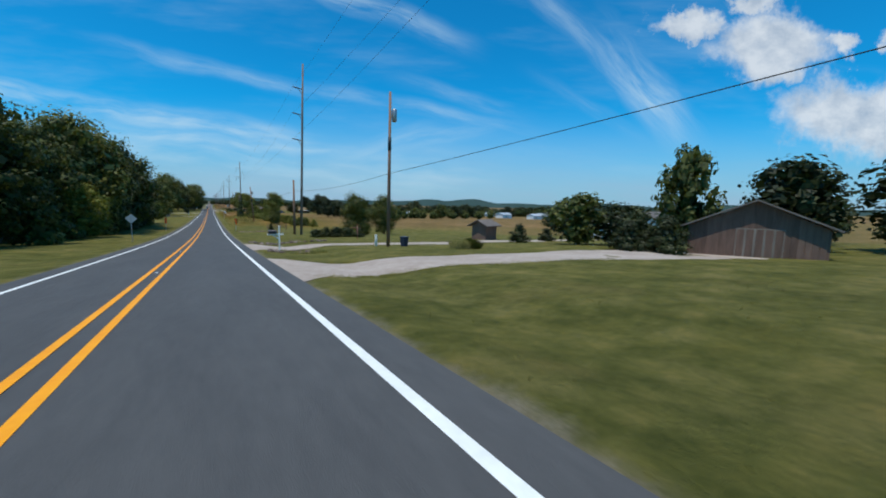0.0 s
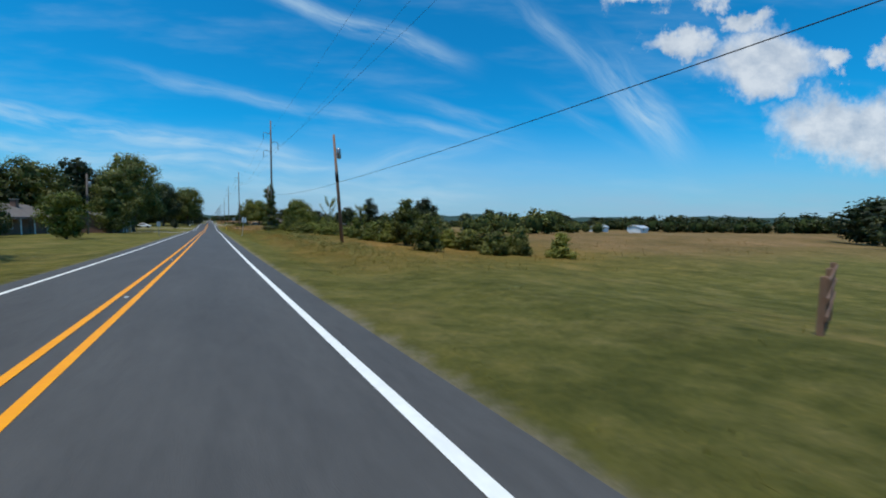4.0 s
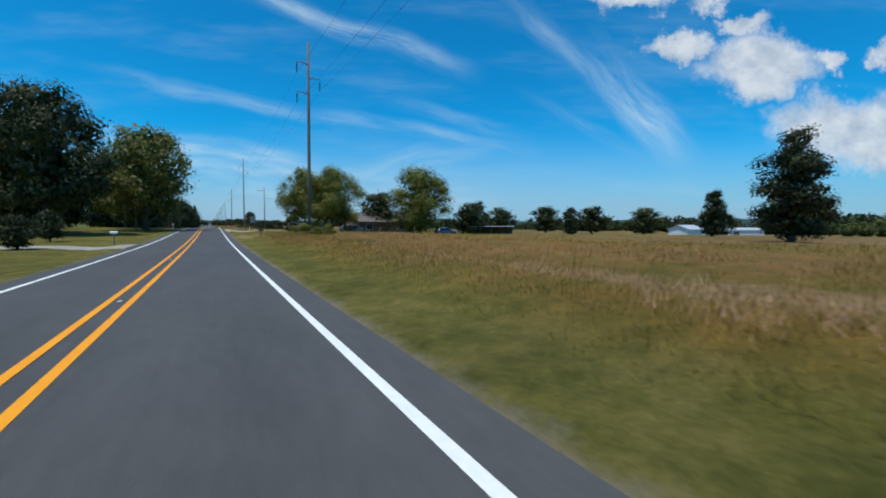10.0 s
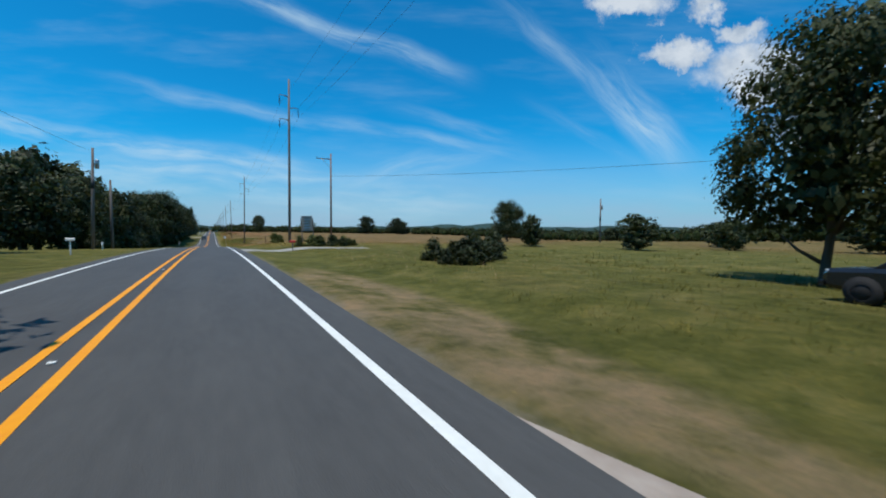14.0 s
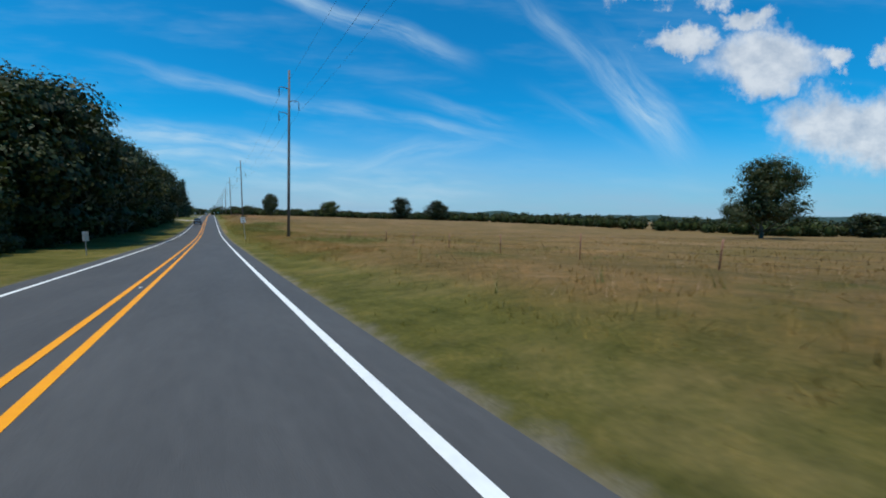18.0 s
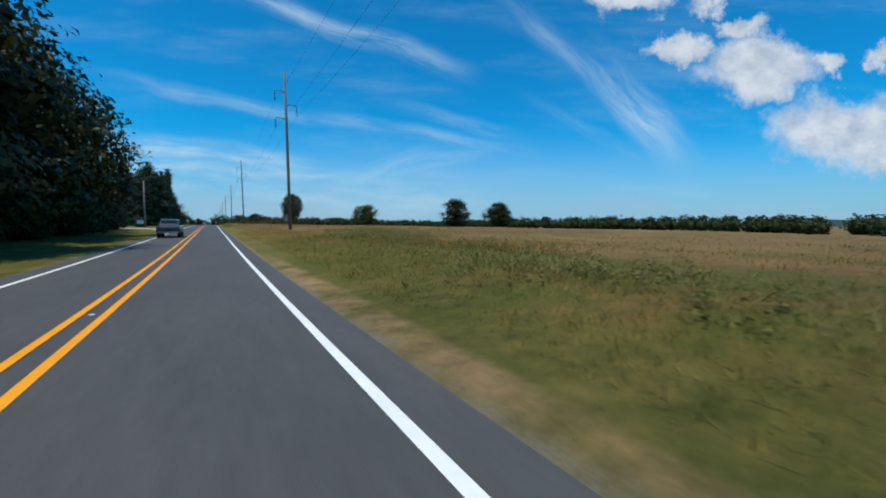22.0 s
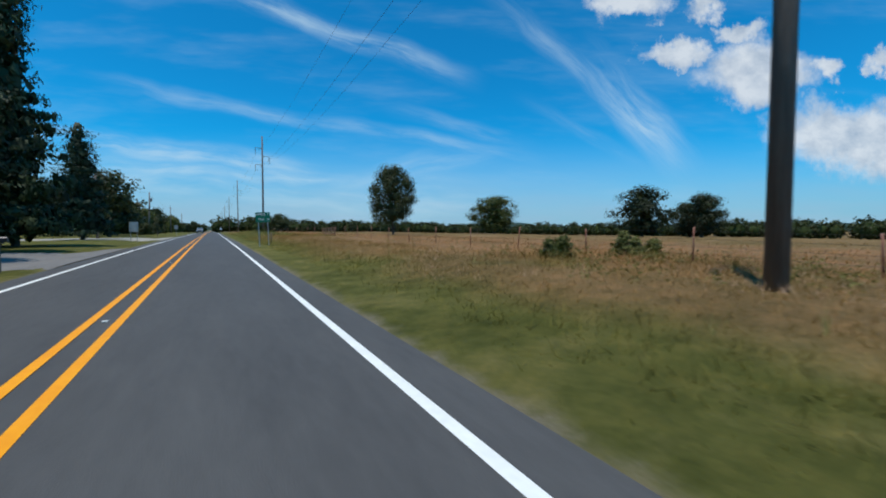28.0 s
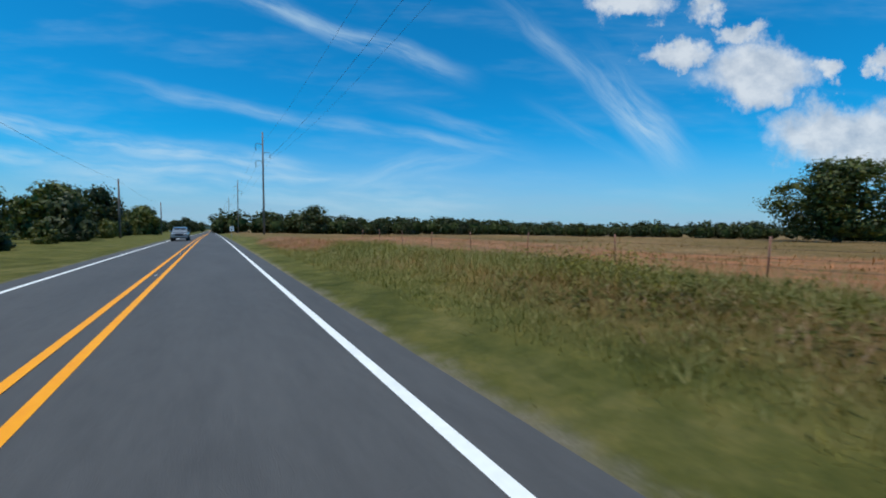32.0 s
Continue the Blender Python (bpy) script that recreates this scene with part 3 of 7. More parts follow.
def tree_meshes(kind, variant, detail, leaf):
    key = (kind, variant, detail, leaf)
    if key in _trees:
        return _trees[key]
    seed = len(kind) * 31 + variant * 7 + ord(kind[0])
    rng = random.Random(seed)
    gen = np.random.default_rng(seed)
    top = {"shade": 0.7, "round": 0.75, "tall": 0.88, "bush": 0.4, "pine": 0.97, "sparse": 0.85}[kind]
    rad = {"shade": 0.024, "round": 0.026, "tall": 0.020, "bush": 0.010, "pine": 0.016, "sparse": 0.010}[kind]
    trunk = [Vector((rng.gauss(0, 0.005) * i, rng.gauss(0, 0.005) * i, -0.03 + (top + 0.03) * i / 7)) for i in range(8)]
    runs = [(trunk, [rad * (1.3 if i == 0 else 1 - 0.85 * i / 7) for i in range(8)])]
    n = int(TREE_COUNT[kind] * detail)
    size = LEAF_SIZE[kind] / math.sqrt(detail)
    if kind == "sparse":
        lob = []
        for k in range(15):
            z0 = 0.14 + 0.7 * rng.random()
            b = trunk[min(7, int(z0 / top * 7))]
            a = rng.uniform(0, 6.28)
            l = rng.uniform(0.16, 0.34) * (1.15 - 0.5 * z0)
            mid = b + Vector((math.cos(a) * l * 0.5, math.sin(a) * l * 0.5, l * 0.35))
            e = b + Vector((math.cos(a) * l * 0.85, math.sin(a) * l * 0.85, l * 1.05))
            runs.append(([b, mid, e], [rad * 0.5, rad * 0.3, rad * 0.1]))
            for f in (0.35, 0.6, 0.8, 1.0):
                p = b.lerp(mid, f * 2) if f < 0.5 else mid.lerp(e, f * 2 - 1)
                lob.append((p.x, p.y, p.z, 0.045, 0.045))
        corners = leafage(gen, np.array(lob), n, size, (0.1, 1.3))
    else:
        lob = crown_lobes(rng, kind, seed)
        lo, hi, wide, prof = PROFILE[kind]
        asp, dr = (0.6, 0.5) if kind != "pine" else (0.30, 0.3)
        skin = leafage(gen, lob, n, size * 1.12, (0.82, 1.04), asp, dr)
        stray = leafage(gen, lob, n // 24, size * 0.85, (1.0, 1.22), asp, dr)
        # shaded leaves deeper in
        core = np.array([(0.0, 0.0, lo + (hi - lo) * t, max(0.03, wide * prof(t) * 0.74), 0.12) for t in (0.1, 0.26, 0.42, 0.58, 0.74, 0.88)])
        inner = leafage(gen, core, int(n * 0.20), size * 2.3, (0.15, 1.0), 0.75, 0.4, 0.0)
        mids = leafage(gen, lob, int(n * 0.17), size * 1.9, (0.1, 0.75), 0.7, 0.4, 0.1)
        corners = np.concatenate((skin, stray, inner, mids))
        corners[:, 2] = np.maximum(corners[:, 2], 0.012)
        for k in range(0 if kind == "pine" else 9):
            p = Vector(lob[k * 2 % len(lob)][:3])
            z0 = max(0.12 if kind != "bush" else 0.02, p.z * rng.uniform(0.45, 0.7))
            b = trunk[min(6, int(z0 / top * 7))]
            e = b.lerp(p, 0.8)
            runs.append(([b, (b + e) / 2 + Vector((0, 0, -0.015)), e], [rad * 0.42, rad * 0.28, rad * 0.08]))
    tm = [tube_mesh("limb" if i else "trunk", [r], M["bark"], 6) for i, r in enumerate(runs)] if kind == "sparse" else [tube_mesh("trunk", runs, M["bark"], 6)]
    _trees[key] = (tm, leaf_mesh("crown", corners, M[leaf]))
    return _trees[key]


TREE_LABEL = {"leaf": "green", "leaf_dark": "dark green", "leaf_light": "yellow-green", "leaf_olive": "olive green", "needle": "dark blue-green"}


def bare_tree(x, y, h, lean, seed, group=""):
    """A half-dead tree: forked, twisting limbs and a few leaves at the twigs."""
    rng = random.Random(seed)
    runs, tips = [], []

    def limb(p, d, l, r, depth):
        q = p + d * l * 0.5 + Vector((rng.gauss(0, 0.05), rng.gauss(0, 0.05), rng.gauss(0, 0.03))) * l
        e = p + d * l
        runs.append(([p, q, e], [r, r * 0.8, r * 0.6]))
        if depth == 0:
            tips.append((e.x, e.y, e.z, 0.35, 0.3))
            return
        for _ in range(3):
            d2 = (d + Vector((rng.gauss(0, 0.55), rng.gauss(0, 0.55), rng.gauss(0.08, 0.4)))).normalized()
            limb(e, d2, l * rng.uniform(0.55, 0.8), r * 0.58, depth - 1)

    limb(Vector((0, 0, -0.3)), Vector((lean * 0.6, 0, 1)).normalized(), h * 0.42, 0.2, 4)
    ob = thing("tree", "half-bare tree with thin twisted branches", "tree", pose(x, y, ground_z(x, y)), group)
    for i, r in enumerate(runs):
        part("limb" if i else "trunk", tube_mesh("limb" if i else "trunk", [r], M["bark"], 5), ob)
    part("crown", leaf_mesh("crown", leafage(np.random.default_rng(seed), np.array(tips), 1400, 0.07, (0.0, 1.1)), M["leaf_dark"]), ob, "sparse dark leaves at the twigs")
    return ob


def plant(kind, x, y, h, w=None, leaf="leaf", variant=None, detail=1.0, label="", group="", name="", sink=0.0):
    rng = random.Random(int(x * 13.7 + y * 71.3))
    variant = rng.randrange(3) if variant is None else variant
    tm, cm = tree_meshes(kind, variant, detail, leaf)
    unit = {"shade": 0.84, "round": 0.84, "tall": 0.56, "bush": 1.1, "pine": 0.56, "sparse": 0.6}[kind]
    w = h * unit if w is None else w
    s = w / unit
    m = pose(x, y, ground_z(x, y) - sink, 0, 0, rng.uniform(0, 360)) @ Matrix.Diagonal((s, s, h, 1))
    nm = name or {"bush": "bush", "pine": "pine_tree", "sparse": "sapling"}.get(kind, "tree")
    lab = label or TREE_LABEL[leaf] + {"shade": " broad shade tree with a clear trunk", "round": " leafy broad tree in full summer leaf", "tall": " slender leafy tree in full summer leaf", "bush": " dense leafy bush standing in grass",
                                       "pine": " tall pine tree with drooping needles", "sparse": " young sapling with thin open leaves"}[kind]
    ob = thing(nm, lab, {"bush": "bush"}.get(kind, "tree"), m, group)
    for i, me in enumerate(tm):
        part("limb" if i else "stems" if kind == "bush" else "trunk", me, ob)
    part("crown", cm, ob)
    return ob


def grove(n, x0, x1, y0, y1, h0, h1, kinds, leafs, seed, detail=1.0, group=""):
    rng = random.Random(seed)
    for i in range(n):
        y = y0 + (y1 - y0) * (i + rng.random()) / n
        plant(rng.choice(kinds), rng.uniform(x0, x1), y, rng.uniform(h0, h1), None, rng.choice(leafs), detail=detail, group=group)


def brush(x, y, h, w, leaf, seed):
    """A low heap of brush: several small bushes grown together."""
    rng = random.Random(seed)
    n = max(2, round(1.6 * w / h))
    for i in range(n):
        f = (i + 0.5) / n - 0.5
        hh = h * rng.uniform(0.7, 1.05) * (1 - 0.9 * f * f)
        plant("bush", x + f * w + rng.uniform(-0.3, 0.3), y + rng.uniform(-0.5, 0.5) * h, hh, hh * rng.uniform(1.1, 1.5), leaf, detail=0.7, group="brush heaps")

# wood on the left at the start
grove(15, -19, -12.5, 38, 120, 12, 16.5, ["round", "tall", "round"], ["leaf", "leaf_dark", "leaf"], 1, 1.9, "roadside wood")
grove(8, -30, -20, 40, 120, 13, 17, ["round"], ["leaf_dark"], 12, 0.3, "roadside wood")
grove(9, -12.5, -10.5, 45, 118, 2.5, 5, ["bush"], ["leaf", "leaf_dark"], 13, 0.7, "roadside wood")
for x, y, h, w in ((-11.5, 88, 8, 7), (-11.2, 60, 6.5, 6), (-10.8, 72, 5, 5), (-11.4, 104, 6, 6)):
    plant("round", x, y, h, w, "leaf_light" if h > 6.2 else "leaf", 1, 2.0, group="roadside wood")
# yard trees behind the brick house
for x, y, h, w in ((-41, 186, 14, 13), (-33, 196, 13, 12), (-48, 200, 14, 13), (-22, 160, 5, 5), (-36, 164, 18, 14), (-37, 180, 18, 13), (-31, 156, 14, 11)):
    plant("round", x, y, h, w, "leaf_dark" if h > 6 else "leaf", group="yard trees")
for x, y, h, w, lf in ((-28, 196, 15, 12, "leaf"), (-14.5, 209.5, 19.5, 13, "leaf"), (-16.5, 223, 18, 10, "leaf"), (-20, 238, 12, 10, "leaf"), (-25, 212, 18, 13, "leaf_dark"), (-26, 232, 15, 12, "leaf_dark")):
    plant("shade" if h > 16 else "round", x, y, h, w, lf, detail=2.5 if lf == "leaf" else 1.0, group="yard trees")
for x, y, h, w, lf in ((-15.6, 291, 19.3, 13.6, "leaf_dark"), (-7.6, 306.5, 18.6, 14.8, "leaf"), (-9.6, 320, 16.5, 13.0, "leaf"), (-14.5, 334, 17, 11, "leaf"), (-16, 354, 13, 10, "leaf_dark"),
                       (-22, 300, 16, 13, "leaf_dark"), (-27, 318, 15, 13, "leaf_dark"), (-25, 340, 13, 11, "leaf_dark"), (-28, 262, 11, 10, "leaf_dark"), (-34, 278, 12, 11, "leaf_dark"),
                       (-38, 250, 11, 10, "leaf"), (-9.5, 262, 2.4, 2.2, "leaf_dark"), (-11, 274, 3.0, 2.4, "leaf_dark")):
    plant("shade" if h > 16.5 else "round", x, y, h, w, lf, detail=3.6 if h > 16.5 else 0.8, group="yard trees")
plant("round", -12.7, 151, 5.8, 5.2, "leaf_light", 1, 2.0, group="yard trees")
plant("tall", -13.8, 187, 13, 8, "leaf", 1, 3.0, group="yard trees")
# trees of the first yard
plant("bush", 30.6, 87.5, 10.4, 9.0, "leaf_olive", 0, 7.0, name="tree", label="olive green broad tree leafy almost to the ground")
plant("round", 37.0, 86, 9.8, 6.6, "leaf", 1, 3.0)
for x, y, h, w, lf in ((150, 118, 13, 17, "leaf_dark"), (118, 108, 9, 11, "leaf_dark"), (172, 108, 11, 7, "leaf"), (70, 60, 8, 8, "leaf_dark"), (60, 18, 9, 10, "leaf_dark"), (48, 14, 8.5, 9, "leaf_dark"), (56, 6, 10, 12, "leaf_dark"), (32, 25, 5, 6, "leaf"), (34, 22, 4, 6, "leaf_dark"), (45, 22, 11, 6, "leaf"),
                       (120, 200, 9, 9, "leaf"), (140, 215, 9, 10, "leaf_dark"), (95, 205, 8, 9, "leaf_dark"), (165, 235, 9, 11, "leaf_dark"), (55, 190, 9, 8, "leaf_dark"), (46, 172, 8, 7, "leaf_dark"), (80, 230, 9, 10, "leaf")):
    plant("round", x, y, h, w, lf, detail=0.45)
for x, y, h, w in ((29.6, 15.4, 2.8, 4.0), (28.6, 17.6, 2.3, 3.6), (31.0, 18.5, 3.2, 4.2)):
    plant("bush", x, y, h, w, "leaf_dark", detail=2.0, group="bushes by the barn")
plant("bush", 29, 30, 2.0, 2.6, "leaf_dark"), plant("bush", 36, 33, 1.6, 2.4, "leaf_dark"), plant("bush", 12.1, 85.3, 1.6, 1.3, "leaf_dark", detail=2.0, label="dark green upright shrub in a ring of stones")
# thicket along the right verge
rng = random.Random(21)
for i in range(48):
    y = 112 + 68 * (i + rng.random()) / 48
    x = 12.8 + rng.random() * 5 + max(0, (128 - y) * 0.25) + max(0, (165 - y) * 0.12)
    plant("bush", x, y, rng.uniform(1.6, 2.5) if y < 138 else rng.uniform(1.0, 1.9), rng.uniform(2.4, 3.8), rng.choice(["leaf_olive", "leaf_light", "leaf_olive", "leaf_light", "leaf"]), detail=1.3, group="roadside thicket")
for i in range(20):
    y = 116 + 66 * (i + rng.random()) / 20
    plant(rng.choice(["bush", "sparse", "bush"]), rng.uniform(18.5, 28), y, rng.uniform(1.4, 2.5), None, rng.choice(["leaf", "leaf_light", "leaf_olive"]), detail=0.8, group="roadside thicket")
for x, y, h, w, lf, k in ((17, 118, 3.4, 3.6, "leaf_olive", "bush"), (18, 124, 4.6, 3.4, "leaf_olive", "tall"), (17.5, 150, 5.8, 3.0, "leaf_light", "sparse"), (16.6, 176, 6.4, 4.2, "leaf_light", "tall"), (18, 129, 3.2, 3.2, "leaf_olive", "bush"), (18, 137, 4.6, 3, "leaf_olive", "sparse"),
                          (22, 182, 4.8, 3.4, "leaf_light", "tall"), (18.8, 192, 5.6, 3.4, "leaf_light", "sparse"), (24, 192.6, 5.2, 3.2, "leaf", "tall"), (28.6, 192, 4.9, 2.8, "leaf_light", "sparse"), (20.6, 191, 1.9, 2.8, "leaf_light", "bush"), (16.4, 187.5, 2.4, 2.8, "leaf", "bush"), (19, 187, 2.6, 2.8, "leaf_light", "bush"), (22.5, 188.5, 2.4, 3.0, "leaf_olive", "bush"), (25, 186.5, 2.2, 3.2, "leaf_light", "bush"), (28, 188, 2.2, 3.2, "leaf", "bush"), (26.5, 191, 3.6, 3.0, "leaf_light", "bush"), (13.5, 160, 3.6, 2.6, "leaf_light", "sparse"), (17.2, 168.2, 5.0, 3.0, "leaf_light", "tall"), (18.6, 169.5, 3.2, 2.8, "leaf_light", "bush"), (16.2, 171.5, 2.6, 3.0, "leaf", "bush")):
    plant(k, x, y, h, w, lf, detail=3.0 if k == "sparse" else 1.5, group="roadside thicket")
# farm trees
plant("shade", 19.0, 312, 14.4, 10, "leaf_olive", 0, 6.0)
plant("shade", 22.3, 302, 13.4, 12.4, "leaf_olive", 1, 9.0, label="olive green broad farm tree with a dense summer crown")
plant("round", 40.5, 299.5, 14.6, 14.6, "leaf_olive", 2, 5.0)
plant("shade", 25.5, 321, 13.0, 8, "leaf_dark", 1, 4.0)
plant("round", 54, 300, 8, 8, "leaf_dark", 1)
plant("round", 36, 312, 10, 10, "leaf_dark", 0)
plant("tall", 57.8, 242, 13.0, 8.2, "leaf_dark", 2, 3.0)
plant("tall", 98, 268, 11, 6, "leaf_dark", 1)
for x, y, h, w in ((72, 322, 10, 9), (88, 330, 9, 11), (110, 330, 10, 13), (130, 325, 11, 14), (160, 322, 12, 14), (175, 300, 11, 12), (200, 290, 12, 12), (84, 296, 8, 5), (135, 262, 12, 10), (225, 262, 10, 12), (180, 250, 9, 11)):
    plant("round", x, y, h, w, "leaf_dark", detail=0.45)
for x, y, h, w in ((17, 305, 2.2, 2.6), (16.5, 314, 1.6, 3.2), (24, 296, 1.8, 2.4)):
    plant("bush", x, y, h, w, "leaf_dark")
for x, y, h, w in ((11.0, 271.4, 1.5, 2.1), (12.9, 273.9, 1.9, 2.4), (10.6, 275.2, 1.1, 1.7), (13.6, 270.8, 1.3, 2.2), (12.0, 270.2, 1.0, 1.8)):
    plant("bush", x, y, h, w, "leaf_light", detail=2.0, group="brush round the pole", label="yellow-green leafy brush round the pole foot")
# brush piles and hedges
for x, y, h, w, lf in ((14.2, 333.5, 1.5, 4.0, "leaf_dark"), (16.6, 335, 1.3, 3.6, "leaf_dark"), (12.6, 331.6, 1.0, 2.8, "leaf_dark"), (10.8, 357.5, 1.7, 3.0, "leaf"), (13.2, 359, 1.5, 3.2, "leaf_dark"), (15.6, 360, 1.0, 2.4, "leaf"),
                       (24, 345, 2.2, 3, "leaf_dark"), (28, 349, 3.2, 3.4, "leaf_dark"), (9.6, 375, 1.6, 2.2, "leaf"), (21, 383, 1.6, 2.4, "leaf")):
    brush(x, y, h, w, lf, int(x * 10 + y))
for x, y, h, w in ((60, 352, 6, 7), (75, 345, 5, 6), (90, 352, 6, 8), (45, 360, 5.2, 3.8)):
    plant("round", x, y, h, w, "leaf_dark", detail=0.45)
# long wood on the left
# dark leaves throughout: shade on the road side is partly in their colour
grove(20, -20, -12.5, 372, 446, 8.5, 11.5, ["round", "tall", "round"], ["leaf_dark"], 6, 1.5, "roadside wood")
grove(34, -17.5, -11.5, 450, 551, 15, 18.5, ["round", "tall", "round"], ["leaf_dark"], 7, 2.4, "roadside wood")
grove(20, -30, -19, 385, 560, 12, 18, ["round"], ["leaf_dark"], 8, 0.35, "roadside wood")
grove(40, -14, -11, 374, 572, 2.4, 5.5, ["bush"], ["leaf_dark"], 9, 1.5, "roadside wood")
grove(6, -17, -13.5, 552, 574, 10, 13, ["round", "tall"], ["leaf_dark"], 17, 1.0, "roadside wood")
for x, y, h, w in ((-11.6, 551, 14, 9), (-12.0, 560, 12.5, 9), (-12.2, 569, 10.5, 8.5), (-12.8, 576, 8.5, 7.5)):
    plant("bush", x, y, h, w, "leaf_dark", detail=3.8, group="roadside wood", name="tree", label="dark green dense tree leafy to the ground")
bare_tree(-11.4, 563, 12.5, 0.5, 5, "roadside wood")
# pines and yards further on
grove(16, -17, -11.5, 626, 674, 13, 17.5, ["pine"], ["needle"], 10, 2.2, "pine grove")
grove(6, -22, -18, 640, 676, 13, 17, ["pine"], ["needle"], 11, 0.6, "pine grove")
for x, y, h, w in ((-11.6, 673, 21, 7.5), (-12.4, 695, 14.8, 7.2), (-12.0, 655, 18, 7), (-14, 640, 19, 9), (-15, 630, 15, 8)):
    plant("pine", x, y, h, w, "needle", detail=2.2, group="pine grove")
for x, y, h, w in ((-30, 590, 9, 10), (-38, 598, 8, 9), (-24, 605, 6, 5), (-13.5, 716, 11.5, 10), (-15, 731, 7.5, 8), (-22, 724, 9, 9), (-30, 735, 9, 9)):
    plant("round", x, y, h, w, "leaf_dark", group="yard trees")
grove(24, -20, -12.5, 742, 900, 6, 10, ["round", "bush"], ["leaf_dark", "leaf"], 14, 0.5, "hedgerow")
grove(14, -14, -11, 735, 830, 2, 3.2, ["bush"], ["leaf_dark", "leaf"], 15, 0.5, "hedgerow")
grove(10, -12, -7, 900, 1050, 5, 8, ["round"], ["leaf_dark"], 16, 0.5, "hedgerow")
# field trees
plant("shade", 40.0, 718.0, 18.0, 12.2, "leaf_dark", 1, 5.5)
plant("round", 90, 741, 14.5, 18, "leaf", 1, 2.5)
plant("round", 147, 720, 20, 22, "leaf_dark", 2, 2.0)
plant("round", 180, 714, 19, 21, "leaf_dark", 0, 2.0)
plant("round", 191, 724, 16.5, 19, "leaf_dark", 1, 2.0)
plant("shade", 111.3, 443.7, 18.6, 17.0, "leaf_dark", 2, 5.0)
plant("round", 178, 440, 8, 12, "leaf_dark", 2)
for x, y, h in ((15.6, 391.5, 1.9), (16.6, 392.8, 1.5), (17.4, 391.8, 1.2)):
    plant("sparse", x, y, h, h * 0.9, "leaf", detail=0.5, group="field saplings")
plant("round", 35, 870, 11, 12, "leaf_dark", 2)
for x, y, h, w in ((62, 905, 8, 9), (74, 900, 9, 8), (84, 890, 8, 6), (110, 880, 7, 8)):
    plant("round", x, y, h, w, "leaf_dark", detail=0.45)
for x, y, h, w in ((13.4, 641, 1.0, 1.3), (17.5, 640, 1.2, 2.4), (10.2, 717.2, 1.3, 1.9), (12.6, 718.8, 0.9, 2.0)):
    brush(x, y, h, w, "leaf", int(x * 10 + y))


def far_crown(seed):
    """Leaves and dark heart of one tree of a distant wood, of unit size."""
    gen = np.random.default_rng(seed)
    lobes = crown_lobes(random.Random(seed), "round", seed)
    leaves = np.concatenate((leafage(gen, lobes, 210, 0.052, (0.7, 1.06), 0.75), leafage(gen, lobes, 40, 0.05, (0.2, 0.6), 0.8)))
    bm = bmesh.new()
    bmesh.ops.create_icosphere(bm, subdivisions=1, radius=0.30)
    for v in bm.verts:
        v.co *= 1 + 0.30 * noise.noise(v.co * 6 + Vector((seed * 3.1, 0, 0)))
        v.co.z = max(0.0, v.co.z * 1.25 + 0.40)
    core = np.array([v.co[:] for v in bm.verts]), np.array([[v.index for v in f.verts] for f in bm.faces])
    bm.free()
    return leaves, core


FAR_CROWNS = [far_crown(k) for k in range(7)]


def far_wood(name, label, x0, y0, x1, y1, depth, h0, h1, n, seed, mat="leaf_dark"):
    """A distant belt of trees, too far off to count: leafy crowns run together, in one piece."""
    rng = random.Random(seed)
    bits, verts, faces, base = [], [], [], 0
    for i in range(n):
        f = (i + rng.random()) / n
        x, y = x0 + (x1 - x0) * f + rng.uniform(-depth, depth), y0 + (y1 - y0) * f + rng.uniform(-depth, depth)
        h = (h0 + (h1 - h0) * (0.5 + 0.45 * noise.noise(Vector((x * 0.02, y * 0.02, seed))))) * rng.uniform(0.85, 1.15)
        w = h * rng.uniform(0.95, 1.5)
        leaves, (co, fc) = FAR_CROWNS[rng.randrange(7)]
        a = rng.uniform(0, 6.28)
        rot = np.array(((math.cos(a), math.sin(a), 0), (-math.sin(a), math.cos(a), 0), (0, 0, 1)))
        size, place = np.array((w, w, h)), np.array((x, y, ground_z(x, y) - 0.06 * h))
        bits.append(np.concatenate((leaves[:, :3] @ rot * size + place, leaves[:, 3:] @ rot), axis=1))
        verts.append(co @ rot * size + place)
        faces.append(fc + base)
        base += len(co)
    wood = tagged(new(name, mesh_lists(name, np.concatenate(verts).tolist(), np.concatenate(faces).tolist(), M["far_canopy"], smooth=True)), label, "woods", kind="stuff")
    part("leafy_edge", leaf_mesh("leafy_edge", np.concatenate(bits), M[mat]), wood)
    return wood


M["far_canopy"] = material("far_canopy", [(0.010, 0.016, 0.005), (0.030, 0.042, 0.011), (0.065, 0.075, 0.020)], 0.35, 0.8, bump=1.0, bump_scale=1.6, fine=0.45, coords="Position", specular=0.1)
far_wood("far_woods", "distant dark green belt of woods past the fields", 245, 370, 250, 900, 18, 7, 12, 250, 31)
far_wood("far_woods", "distant dark green belt of woods across the fields", 16, 930, 260, 915, 18, 7, 13, 190, 32)
far_wood("far_woods", "distant dark green belt of woods past the yards", 285, 60, 260, 425, 18, 8, 13, 150, 33)
far_wood("far_woods", "distant dark green trees beside the road ahead", -60, 905, -12, 1120, 12, 7, 11, 50, 34)
far_wood("far_woods", "distant dark green trees beside the road ahead", 14, 960, 20, 1300, 6, 6, 9, 50, 35)
grove(22, -80, -58, 120, 370, 9, 14, ["round", "tall"], ["leaf_dark", "leaf"], 36, 0.5, "woods behind the yards")
